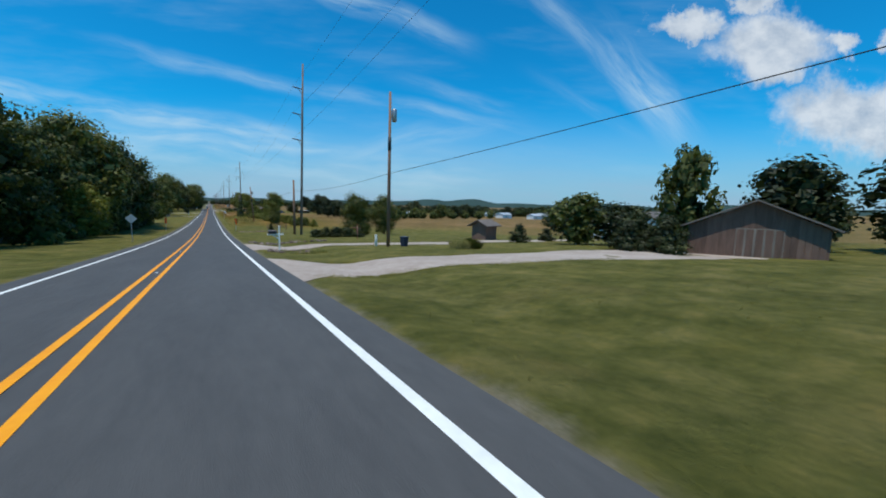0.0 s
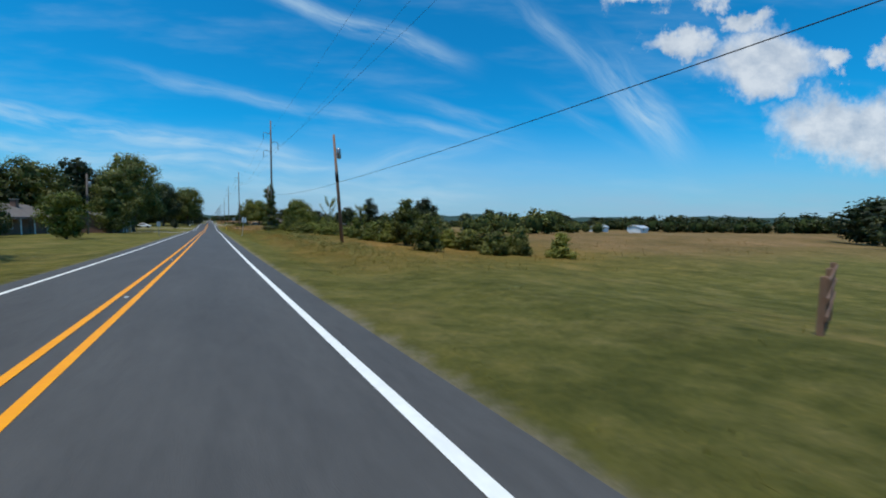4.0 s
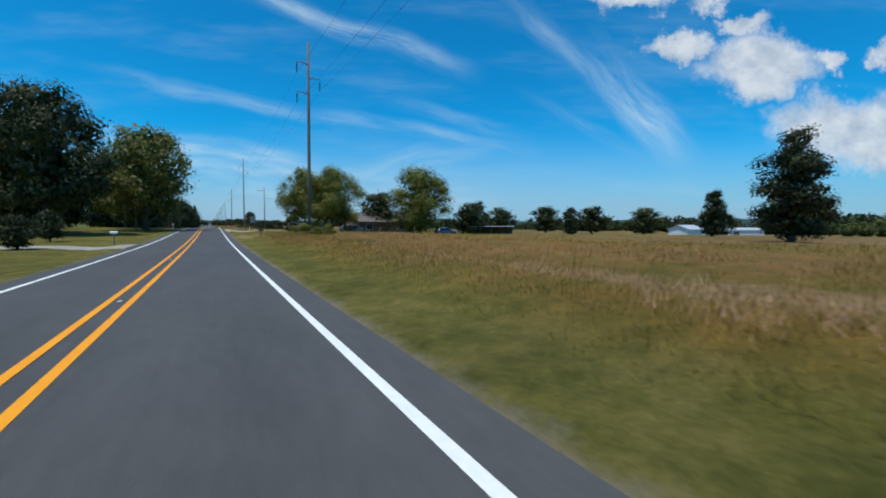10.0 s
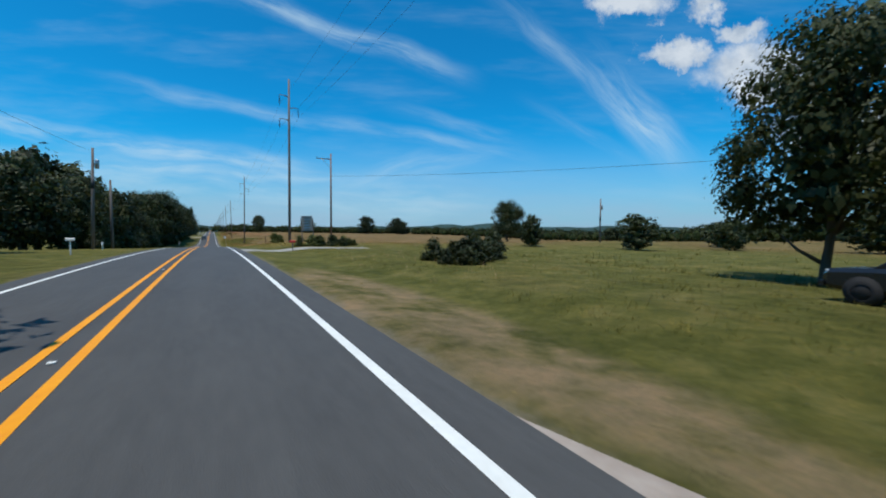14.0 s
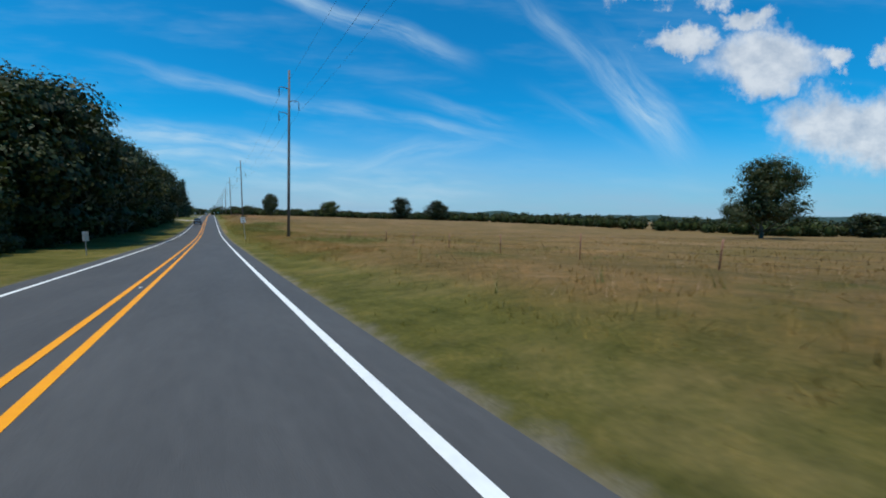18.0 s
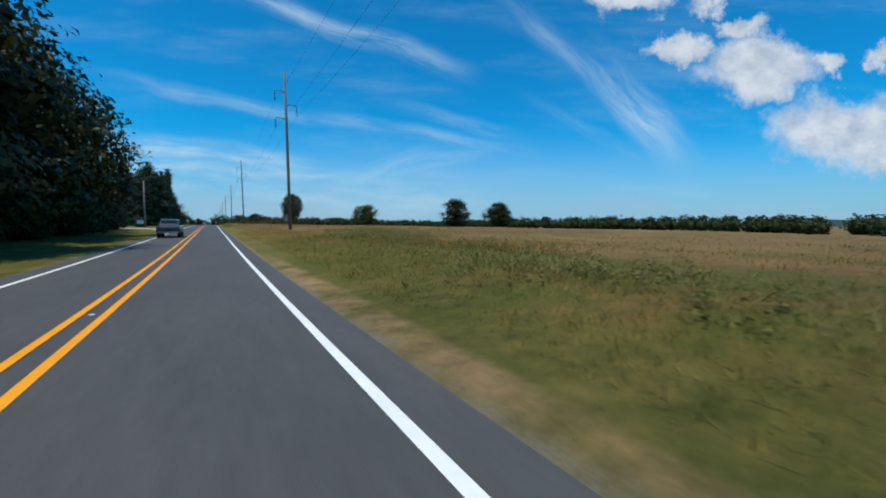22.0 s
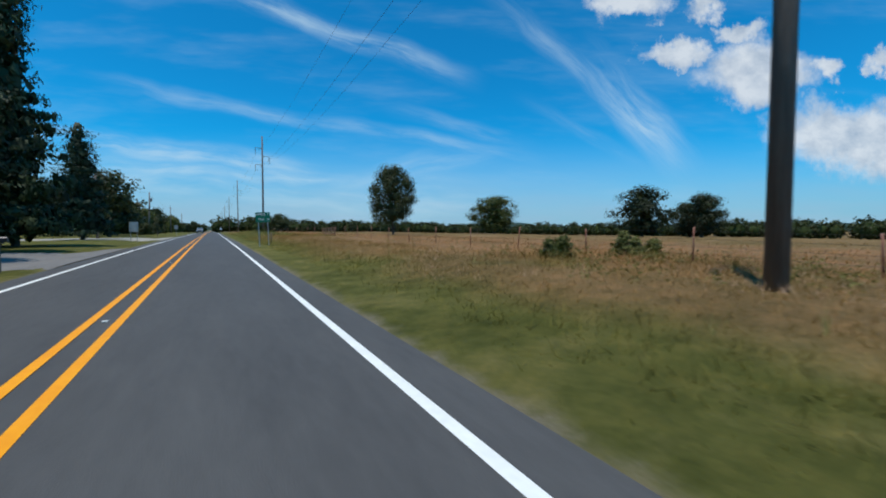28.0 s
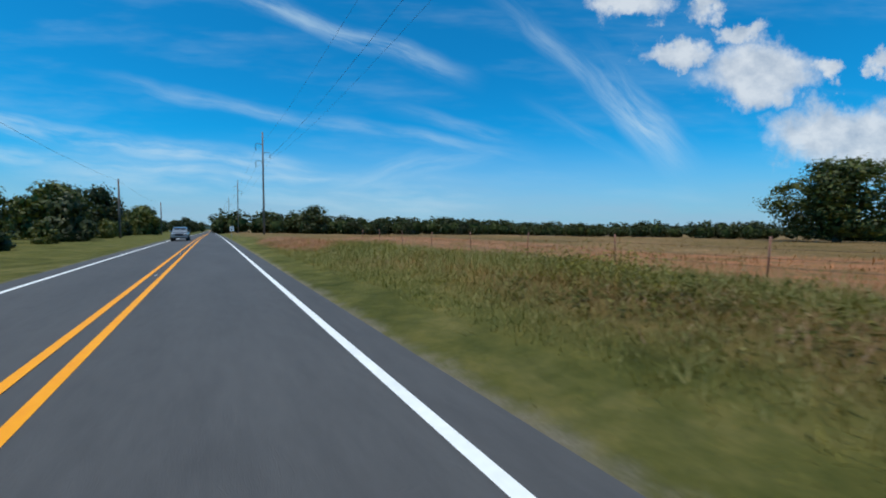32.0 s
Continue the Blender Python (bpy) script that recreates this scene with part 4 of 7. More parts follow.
grove(30, -66, -46, 585, 900, 9, 14, ["round", "tall"], ["leaf_dark", "leaf"], 37, 0.5, "woods behind the yards")
far_wood("far_woods", "distant dark green belt of woods past the fields", 60, 160, 200, 262, 16, 4, 8, 40, 38, "leaf")


def hills():
    # wooded ridges; the bluish haze of distance is mixed into their base colour
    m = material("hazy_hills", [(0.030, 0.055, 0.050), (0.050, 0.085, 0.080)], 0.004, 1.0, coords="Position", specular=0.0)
    for nm, r, h, seed in (("far_hill", 1900, 34, 1), ("far_hill", 3000, 78, 2)):
        verts, faces = [], []
        n = 160
        for i in range(n + 1):
            a = radians(-75 + 190 * i / n)
            c = (r * math.sin(a), 350 + r * math.cos(a))
            top = h * (0.55 + 0.5 * noise.fractal(Vector((i * 0.10, seed * 9.1, 0)), 0.8, 2.0, 5)) - 14
            for k, (dr, z) in enumerate(((0, -25), (r * 0.05, top * 0.6), (r * 0.11, top), (r * 0.25, -25))):
                verts.append(((r + dr) * math.sin(a), 350 + (r + dr) * math.cos(a), z + 3.0 * noise.noise(Vector((i * 1.7, k, seed)))))
            if i:
                o = len(verts) - 8
                faces += [(o + k, o + 4 + k, o + 5 + k, o + 1 + k) for k in range(3)]
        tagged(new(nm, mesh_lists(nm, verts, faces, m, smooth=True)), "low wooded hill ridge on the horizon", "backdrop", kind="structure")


hills()


# ---- grass ----
M["grass_rust"] = material("rusty_grass", [(0.12, 0.072, 0.026), (0.21, 0.125, 0.050), (0.33, 0.205, 0.10)], 0.10, 0.85, fine=0.4, island=0.45, translucent=0.25, coords="Position")
M["grass_pink"] = material("bleached_grass", [(0.19, 0.115, 0.070), (0.34, 0.215, 0.145), (0.50, 0.345, 0.24)], 0.3, 0.85, fine=0.4, island=0.4, translucent=0.3, coords="Position")
M["grass_weed"] = material("tall_weeds", [(0.072, 0.086, 0.018), (0.135, 0.142, 0.035), (0.24, 0.225, 0.09)], 0.15, 0.75, fine=0.4, island=0.6, translucent=0.25, coords="Position")
M["sward_short"] = sward_material("mown_blades", (1.12, 1.14, 1.0), 0.5)
M["sward_hay"] = sward_material("hay_blades", (1.16, 1.10, 1.05), 0.7)
# label, material, rows of (x, y of one edge, y of the other edge)
DRIVES = (
    ("pale gravel drive leading to the brown barn", "gravel", ((3.7, 11.5, 21.5), (5, 13, 20), (8, 13.5, 18.5), (16, 13, 18), (33, 10, 18))),
    ("pale gravel and concrete drive of the yard", "gravel", ((3.7, 28, 37.5), (6, 30, 36), (10, 31.2, 35), (46, 33, 37))),
    ("pale gravel drive under the farm trees", "gravel", ((3.9, 300, 318), (4.4, 301.5, 316), (5.2, 303, 314), (7, 305.5, 312), (10, 307.5, 311.5), (18, 308.5, 313), (30, 305, 311))),
    ("narrow pale concrete drive crossing the lawn", "concrete", ((3.9, 350.5, 358.5), (6, 352.5, 356.8), (16, 353.5, 356.5))),
    ("narrow pale concrete drive crossing the lawn", "concrete", ((-24, 205, 208), (-8, 204.5, 208.5), (-3.7, 202, 211))),
    ("narrow pale concrete drive crossing the lawn", "concrete", ((-30, 263.5, 266), (-7, 263, 266.5), (-3.7, 261, 268))),
    ("pale gravel drive beside the sign", "gravel", ((-24, 583, 589), (-8, 582, 589), (-3.7, 578, 592))),
    ("grey paved drive by the pines", "grey_gravel", ((-24, 654, 662), (-8, 653, 663), (-3.7, 650, 667))),
    ("wide grey paved drive of the yard", "concrete", ((-24, 694, 704), (-8, 692, 706), (-3.7, 689, 710))),
)


def patches(px, py, scale, seed):
    """Soft random patches from 0 to 1 over the plan."""
    gen = np.random.default_rng(seed)
    table = gen.random((64, 64))
    out = 0.0
    for k, wgt in ((1.0, 0.6), (2.3, 0.4)):
        u, v = px * scale * k, py * scale * k
        i, j = np.floor(u).astype(int), np.floor(v).astype(int)
        fu, fv = u - i, v - j
        fu, fv = fu * fu * (3 - 2 * fu), fv * fv * (3 - 2 * fv)
        a, b, c, d = table[i % 64, j % 64], table[(i + 1) % 64, j % 64], table[i % 64, (j + 1) % 64], table[(i + 1) % 64, (j + 1) % 64]
        out = out + wgt * ((a * (1 - fu) + b * fu) * (1 - fv) + (c * (1 - fu) + d * fu) * fv)
    return out


def off_drive(px, py):
    ok = np.ones(len(px), dtype=bool)
    fray = 0.5 * (patches(px, py, 1.3, 31) - 0.5)
    for _, _, path in DRIVES:
        xs_ = [r[0] for r in path]
        lo, hi = np.interp(px, xs_, [r[1] for r in path]) + 0.1 + fray, np.interp(px, xs_, [r[2] for r in path]) - 0.1 + fray
        ok &= ~((px >= xs_[0]) & (px <= xs_[-1]) & (py >= lo) & (py <= hi))
    return ok


def is_field(px, py):
    return off_drive(px, py) & (((py > 178) & (py < 285)) | (py > 362) | ((py > 105) & (px > 8)))


def blades_mesh(name, px, py, high, mat, gen, blades=5, lean=0.7, width=0.02, gather=0.10):
    """Single-faced pointed blades, several to a tuft, leaning out from its foot."""
    n = len(px) * blades
    bx, by = np.repeat(px, blades) + gen.normal(0, gather, n), np.repeat(py, blades) + gen.normal(0, gather, n)
    h = np.repeat(high, blades) * gen.uniform(0.55, 1.1, n)
    a, t = gen.uniform(0, 6.2832, n), gen.uniform(0, 6.2832, n)
    w, l = width * gen.uniform(0.6, 1.4, n), lean * h * gen.random(n)
    z = ground_at(bx, by) - 0.02
    co = np.empty((n, 3, 3))
    co[:, 0] = np.stack((bx - np.sin(t) * w, by + np.cos(t) * w, z), axis=1)
    co[:, 1] = np.stack((bx + np.sin(t) * w, by - np.cos(t) * w, z), axis=1)
    co[:, 2] = np.stack((bx + np.cos(a) * l, by + np.sin(a) * l, z + h * (1 - 0.3 * l / h)), axis=1)
    up = gen.normal(0, 0.28, (n, 3)) + np.array((0, -0.15, 1.0))
    up /= np.linalg.norm(up, axis=1)[:, None]
    me = bpy.data.meshes.new(name)
    me.vertices.add(n * 3)
    me.vertices.foreach_set("co", co.astype(np.float32).reshape(-1))
    me.loops.add(n * 3)
    # faces wind so that they look up the way their normals point
    turn = np.cross(co[:, 1] - co[:, 0], co[:, 2] - co[:, 0])
    flip = np.einsum("ij,ij->i", turn, up) < 0
    order = np.where(flip[:, None], np.array((0, 2, 1)), np.array((0, 1, 2))) + np.arange(n)[:, None] * 3
    me.loops.foreach_set("vertex_index", order.astype(np.int32).reshape(-1))
    me.polygons.add(n)
    me.polygons.foreach_set("loop_start", np.arange(0, n * 3, 3, dtype=np.int32))
    me.polygons.foreach_set("use_smooth", np.ones(n, dtype=bool))
    me.materials.append(M[mat])
    me.update(calc_edges=True)
    me.normals_split_custom_set_from_vertices(np.repeat(up, 3, axis=0))
    return me


def tufts(name, label, count, x0, x1, y0, y1, h0, h1, mat, seed, blades=5, lean=0.7, width=0.02, keep=None, skew=1.0, patch=0.5, gather=0.10):
    """Tufts strewn over a stretch of ground, denser towards x0 as skew grows, taller in patches."""
    gen = np.random.default_rng(seed)
    px, py = x0 + (x1 - x0) * gen.random(count) ** skew, gen.uniform(y0, y1, count)
    ok = keep(px, py) if keep else np.ones(count, dtype=bool)
    px, py = px[ok], py[ok]
    tall = 1 - patch + 2 * patch * patches(px, py, 0.24, seed)
    high = (h0 + (h1 - h0) * gen.random(len(px)) ** 1.6) * tall
    return tagged(new(name, blades_mesh(name, px, py, high, mat, gen, blades, lean, width, gather)), label, "grass", kind="stuff")


def near(cx, cy, rx, ry, soft=0.5, seed=1):
    gen = np.random.default_rng(seed)
    return lambda px, py: ((px - cx) / rx) ** 2 + ((py - cy) / ry) ** 2 < 1 - soft * gen.random(len(px))


tufts("verge_grass", "short mown green roadside grass", 38000, 4.35, 9.5, -6, 760, 0.04, 0.12, "sward_short", 41, 5, 1.3, 0.008, off_drive, 1.25)
tufts("verge_grass", "short mown green grass along the shaded verge", 13000, -4.1, -11.5, 0, 770, 0.04, 0.12, "sward_short", 42, 4, 1.3, 0.010, off_drive, 1.2)
tufts("lawn_grass", "mown lawn grass of the yards", 15000, 9.0, 30, -6, 106, 0.03, 0.09, "sward_short", 51, 4, 1.3, 0.012, off_drive, 1.5)
tufts("lawn_grass", "mown lawn grass round the farm drive", 8000, 9.0, 26, 284, 362, 0.03, 0.10, "sward_short", 52, 4, 1.3, 0.012, off_drive, 1.4)
tufts("field_grass", "knee-high olive and tan hay field grass", 52000, 6.4, 26, 100, 775, 0.10, 0.34, "sward_hay", 43, 6, 1.2, 0.008, is_field, 1.5, 0.6, 0.16)
tufts("field_grass", "hay field grass fading off towards the woods", 24000, 24, 95, 110, 800, 0.20, 0.42, "sward_hay", 44, 4, 1.2, 0.025, is_field, 1.7, 0.7, 0.40)
tufts("rough_grass", "rough uncut grass between verge and hay field", 17000, 5.4, 10.5, 425, 560, 0.08, 0.30, "sward_hay", 54, 5, 1.4, 0.008, off_drive, 1.1, 0.8, 0.14)
tufts("rough_grass", "rough uncut green grass between verge and fence", 22000, 5.4, 12.5, 598, 765, 0.08, 0.34, "sward_hay", 55, 5, 1.4, 0.008, off_drive, 1.1, 0.8, 0.14)
tufts("rough_grass", "rough uncut grass between verge and hay field", 13000, 5.6, 10.0, 105, 290, 0.07, 0.26, "sward_hay", 56, 5, 1.4, 0.008, off_drive, 1.1, 0.8, 0.14)
tufts("rough_grass", "rank green roadside grass going to seed", 9000, 5.6, 11.5, 688, 745, 0.14, 0.50, "grass_weed", 58, 5, 1.1, 0.009, off_drive, 1.0, 0.8, 0.14)
tufts("field_weeds", "thin dark weed stalks standing out of the hay", 700, 7, 24, 108, 770, 0.40, 0.80, "grass_weed", 45, 5, 0.5, 0.010, lambda px, py: is_field(px, py) & (patches(px, py, 0.05, 9) > 0.5), 1.3, 0.3, 0.05)
tufts("rusty_grass", "drift of rusty dry grass over the hay field edge", 12000, 7.4, 24, 188, 282, 0.18, 0.50, "grass_rust", 47, 4, 0.9, 0.009, lambda px, py: off_drive(px, py) & (patches(px, py, 0.11, 8) > 0.42), 1.5, 0.7, 0.14)
tufts("bleached_grass", "strip of bleached pinkish dry grass along the verge", 3000, 7.6, 12, 196, 244, 0.20, 0.45, "grass_pink", 57, 5, 0.9, 0.010, lambda px, py: (np.abs(px - 9.4 - 0.9 * np.sin(py * 0.13)) < 1.8 * patches(px, py, 0.5, 3)) & (patches(px, py, 0.17, 8) > 0.45))
tufts("bleached_grass", "patches of bleached dry grass along the field edge", 9000, 6.8, 15, 598, 760, 0.12, 0.36, "grass_pink", 48, 4, 1.0, 0.008, lambda px, py: off_drive(px, py) & (patches(px, py, 0.15, 5) > 0.52))
tufts("bleached_grass", "strip of rusty dry grass along the farm fence", 5000, 12, 25, 266, 294, 0.20, 0.50, "grass_pink", 49, 5, 0.9, 0.009, lambda px, py: np.abs(px - 15.8 - 0.28 * (293 - py)) < 2.4 * patches(px, py, 0.5, 4))
tufts("bleached_grass", "patch of bleached dry grass in the field edge", 7000, 6.5, 20, 380, 404, 0.12, 0.36, "grass_pink", 50, 5, 1.1, 0.009, near(12.5, 392, 6, 10, 0.9))
tufts("bleached_grass", "pale grass heads standing over the hay", 9000, 7.5, 30, 178, 775, 0.25, 0.5, "grass_pink", 53, 2, 0.8, 0.007, lambda px, py: is_field(px, py) & ((py < 455) | (py > 550)) & (patches(px, py, 0.09, 6) > 0.5), 1.3)


def weed_stand(cx, cy, rx, ry, count, h0, h1, leaf, seed):
    """A rank, ragged stand of broad-leaved weeds: leafy stems in clumps, thinning out into the grass."""
    gen = np.random.default_rng(seed)
    px, py = cx + rx * 0.62 * gen.normal(size=count * 2), cy + ry * 0.62 * gen.normal(size=count * 2)
    keep = (patches(px, py, 0.45, seed) > 0.47) & (px > 6.0)
    px, py = px[keep], py[keep]
    count = len(px)
    far = ((px - cx) / rx) ** 2 + ((py - cy) / ry) ** 2
    high = (h0 + (h1 - h0) * gen.random(count) ** 1.5) / (1 + 0.45 * far)
    gz = ground_at(px, py)
    lobes = np.concatenate([np.stack((px + gen.normal(0, 0.10, count), py + gen.normal(0, 0.10, count), gz + high * f, high * r + 0.06, high * 0.24), axis=1) for f, r in ((0.20, 0.42), (0.50, 0.34), (0.80, 0.20))])
    ob = new("tall_weeds", leaf_mesh("tall_weeds", leafage(gen, lobes, count * 20, 0.050, (0.2, 1.4), 0.36, 0.6, 0.9), M[leaf]))
    return tagged(ob, "ragged stand of tall leafy weeds by the field", "weeds", kind="stuff")


for cx, cy, rx, ry, n, h0, h1, lf in ((12.8, 522.5, 4.0, 6.5, 170, 0.5, 1.1, "leaf_weed"), (15.2, 530, 4.6, 7.5, 240, 0.5, 1.35, "leaf_weed"), (18.0, 538, 5, 7, 220, 0.5, 1.35, "leaf_weed"), (13.5, 446, 5, 6.5, 220, 0.4, 1.0, "leaf_weed"), (10.5, 500, 3.0, 9, 210, 0.3, 0.85, "leaf_weed"), (12.5, 484, 4.2, 6.5, 190, 0.3, 0.8, "leaf_weed"),
                                      (15, 512, 4, 6, 120, 0.4, 0.9, "leaf_weed"), (12.5, 688, 4.0, 9, 190, 0.4, 0.95, "leaf_gold"), (10.5, 703, 3.0, 10, 240, 0.35, 0.85, "leaf_weed"), (10.6, 727, 2.4, 8, 240, 0.6, 1.3, "leaf_gold"), (10.0, 741, 2.6, 9, 220, 0.4, 1.0, "leaf_gold"), (8.6, 712, 2.4, 9, 240, 0.3, 0.75, "leaf_weed"), (8.6, 697, 2.2, 9, 160, 0.25, 0.6, "leaf_weed"), (9.5, 728, 2.6, 8, 200, 0.3, 0.8, "leaf_weed"), (13, 390, 3, 5, 40, 0.3, 0.7, "leaf_weed"),
                                      (10.8, 128, 3.2, 16, 260, 0.3, 0.8, "leaf_weed"), (10.4, 158, 2.8, 16, 280, 0.3, 0.85, "leaf_gold"), (15, 638, 4.5, 7, 150, 0.4, 0.9, "leaf_weed"), (10.2, 270, 2.4, 6, 90, 0.3, 0.7, "leaf_weed"), (10, 252, 2.0, 8, 60, 0.3, 0.6, "leaf_weed"), (11.5, 466, 3.0, 5, 70, 0.3, 0.8, "leaf_weed")):
    weed_stand(cx, cy, rx, ry, n, h0 * 0.5, h1 * 0.78, lf, int(cy))
    tufts("tall_grass", "tall rank grass among the weeds", n * 14, max(6.4, cx - rx), cx + rx, cy - ry, cy + ry, h0 * 0.4, h1 * 0.62, "grass_weed" if n > 200 else "sward_hay", int(cy) + 7, 5, 1.5, 0.009, near(cx, cy, rx * 1.1, ry * 1.1, 0.95, int(cy)), 1.0, 0.7, 0.16)


# ---- drives ----
M["gravel"] = material("pale_gravel", [(0.25, 0.195, 0.155), (0.38, 0.31, 0.26), (0.50, 0.43, 0.37)], 0.4, 0.95, bump=0.9, bump_scale=22, fine=0.5, coords="Position")
M["concrete"] = material("old_concrete", [(0.25, 0.23, 0.195), (0.38, 0.35, 0.30)], 0.5, 0.9, bump=0.3, bump_scale=30, fine=0.4, coords="Position")
M["grey_gravel"] = material("grey_gravel", [(0.13, 0.125, 0.12), (0.22, 0.21, 0.20)], 0.5, 0.95, bump=0.7, bump_scale=25, fine=0.5, coords="Position")


def drive(name, label, mat, path, step=0.15):
    xs_ = np.arange(min(r[0] for r in path), max(r[0] for r in path) + 0.01, step)
    px = [r[0] for r in path]
    lo, hi = np.interp(xs_, px, [r[1] for r in path]), np.interp(xs_, px, [r[2] for r in path])
    verts, faces = [], []
    n = 9
    for i, x in enumerate(xs_):
        for k in range(n):
            wob = 0.35 * noise.noise(Vector((x * 0.5, k, 2.0))) + 0.10 * noise.noise(Vector((x * 1.9, k, 5.0))) if k in (0, n - 1) else 0
            y = lo[i] + (hi[i] - lo[i]) * k / (n - 1) + wob
            edge = max(0.0, 1 - max(0, abs(x) - 3.75) / 1.5)
            z = ground_z(x, y) + 0.035
            z = z * (1 - edge) + (road_z(y) - 0.05) * edge if edge else z
            verts.append((x, y, z if k not in (0, n - 1) else z - 0.03))
        if i:
            o = len(verts) - 2 * n
            faces += [(o + k, o + n + k, o + n + k + 1, o + k + 1) for k in range(n - 1)]
    return tagged(new(name, mesh_lists(name, verts, faces, M[mat], smooth=True)), label, "driveway", kind="structure")


for label, mat, path in DRIVES:
    drive("driveway", label, mat, path)
    # grass creeping over both edges
    ex = np.array([r[0] for r in path])
    if ex[0] > 0:
        gen = np.random.default_rng(int(path[0][1]))
        bx = np.repeat(gen.uniform(4.6, min(ex[-1], 20.0), 700), 2)
        by = np.interp(bx, ex, [r[1] for r in path])
        by[1::2] = np.interp(bx[1::2], ex, [r[2] for r in path])
        bx, by = bx + gen.normal(0, 0.12, 1400), by + gen.normal(0, 0.16, 1400)
        tagged(new("edge_grass", blades_mesh("edge_grass", bx, by, gen.uniform(0.05, 0.16, 1400), "sward_short", gen, 5, 1.3, 0.010, 0.12)), "ragged grass creeping over the edges of the drive", "grass", kind="stuff")




# ---- power line ----
def tilt(x, y, rx=0.0, ry=0.0, rz=0.0):
    return pose(x, y, ground_z(x, y), rx, ry, rz)


def power_pole(x, y, h=19.0, rx=0.0, ry=0.0, style="davit"):
    ob = thing("power_pole", "tall dark weathered wooden transmission pole with three arms", "utility pole", tilt(x, y, rx, ry), "transmission poles")
    pm = tube_mesh("pole", [([(0, 0, -0.4), (0, 0, h * 0.33), (0, 0, h * 0.66), (0, 0, h)], [0.20, 0.185, 0.16, 0.125])], M["pole_dark"], 14)
    part("pole", pm, ob)
    spots = ((h - 2.6, -1), (h - 4.2, 1), (h - 6.0, -1)) if style == "davit" else ((h - 3.8, -1), (h - 7.7, -1), (h - 11.6, -1))
    for z, s in spots:
        if style == "davit":
            part("arm", tube_mesh("arm", [([(0, 0, z), (s * 0.6, 0, z + 0.2), (s * 1.3, 0, z + 0.16)], [0.07, 0.055, 0.04])], M["pole_dark"], 6), ob)
            runs = [([(s * 1.3, 0, z + 0.14), (s * 1.3, 0, z - 1.15)], [0.02, 0.02])]
            for k in range(8):
                zz = z - 0.05 - 0.13 * k
                runs.append(([(s * 1.3, 0, zz), (s * 1.3, 0, zz - 0.04), (s * 1.3, 0, zz - 0.06)], [0.04, 0.12, 0.05]))
            part("insulator", tube_mesh("insulator", runs, M["insulator"], 8), ob, "string of dark insulator discs")
        else:
            part("arm", tube_mesh("arm", [([(0, 0, z), (-0.5, 0, z), (-0.55, 0, z + 0.02), (-1.5, 0, z + 0.12)], [0.07, 0.07, 0.10, 0.07])], M["insulator"], 6), ob, "horizontal post insulator")
            part("brace", tube_mesh("brace", [([(0, 0, z - 0.9), (-0.55, 0, z - 0.02)], [0.04, 0.04])], M["pole_dark"], 6), ob)
    return ob


def tip(x, y, h, rx, ry, off):
    return tilt(x, y, rx, ry) @ Vector(off)


POLES = [(11.6, -45, 22, 0, 0), (14.1, 65.0, 26.5, 0, 1.6), (12.1, 172.9, 21.5, 0, 0.3), (11.9, 273.2, 22.5, 0, 0.6), (11.6, 376, 24, 0, 0.5), (11.2, 463.4, 23.0, 0, 1.0), (10.8, 548.9, 20.2, 0, -0.8), (10.8, 633, 20.2, 0, -1.0), (10.8, 718, 20.0, 0, 0.3), (10.8, 806, 20.6, 0, 0),
         (10.8, 895, 21, 0, 0.4), (10.8, 985, 21, 0, 0), (10.8, 1080, 21, 0, 0), (10.8, 1180, 21, 0, 0), (10.8, 1290, 21, 0, 0)]
for i, (x, y, h, rx, ry) in enumerate(POLES):
    power_pole(x, y, h, rx, ry, "post" if i == 1 else "davit")


def span(name, a, b, sag, r=0.012, label="black overhead power wire", n=14):
    a, b = Vector(a), Vector(b)
    pts = [a.lerp(b, i / n) - Vector((0, 0, sag * 4 * (i / n) * (1 - i / n))) for i in range(n + 1)]
    o = pts[0].copy()
    return thing(name, label, "wire", Matrix.Translation(o), "overhead wires", me=tube_mesh(name, [([p - o for p in pts], [r] * (n + 1))], M["wire"], 5))


def ends(i):
    x, y, h, rx, ry = POLES[i]
    offs = ((-1.5, h - 3.8), (-1.5, h - 7.7), (-1.5, h - 11.6)) if i == 1 else ((-1.3, h - 3.75), (1.3, h - 5.35), (-1.3, h - 7.15))
    return [tip(x, y, h, rx, ry, (ox, 0, oz)) for ox, oz in offs]


for i in range(11):
    for a, b in zip(ends(i), ends(i + 1)):
        span("power_wire", a, b, 1.5, 0.009)


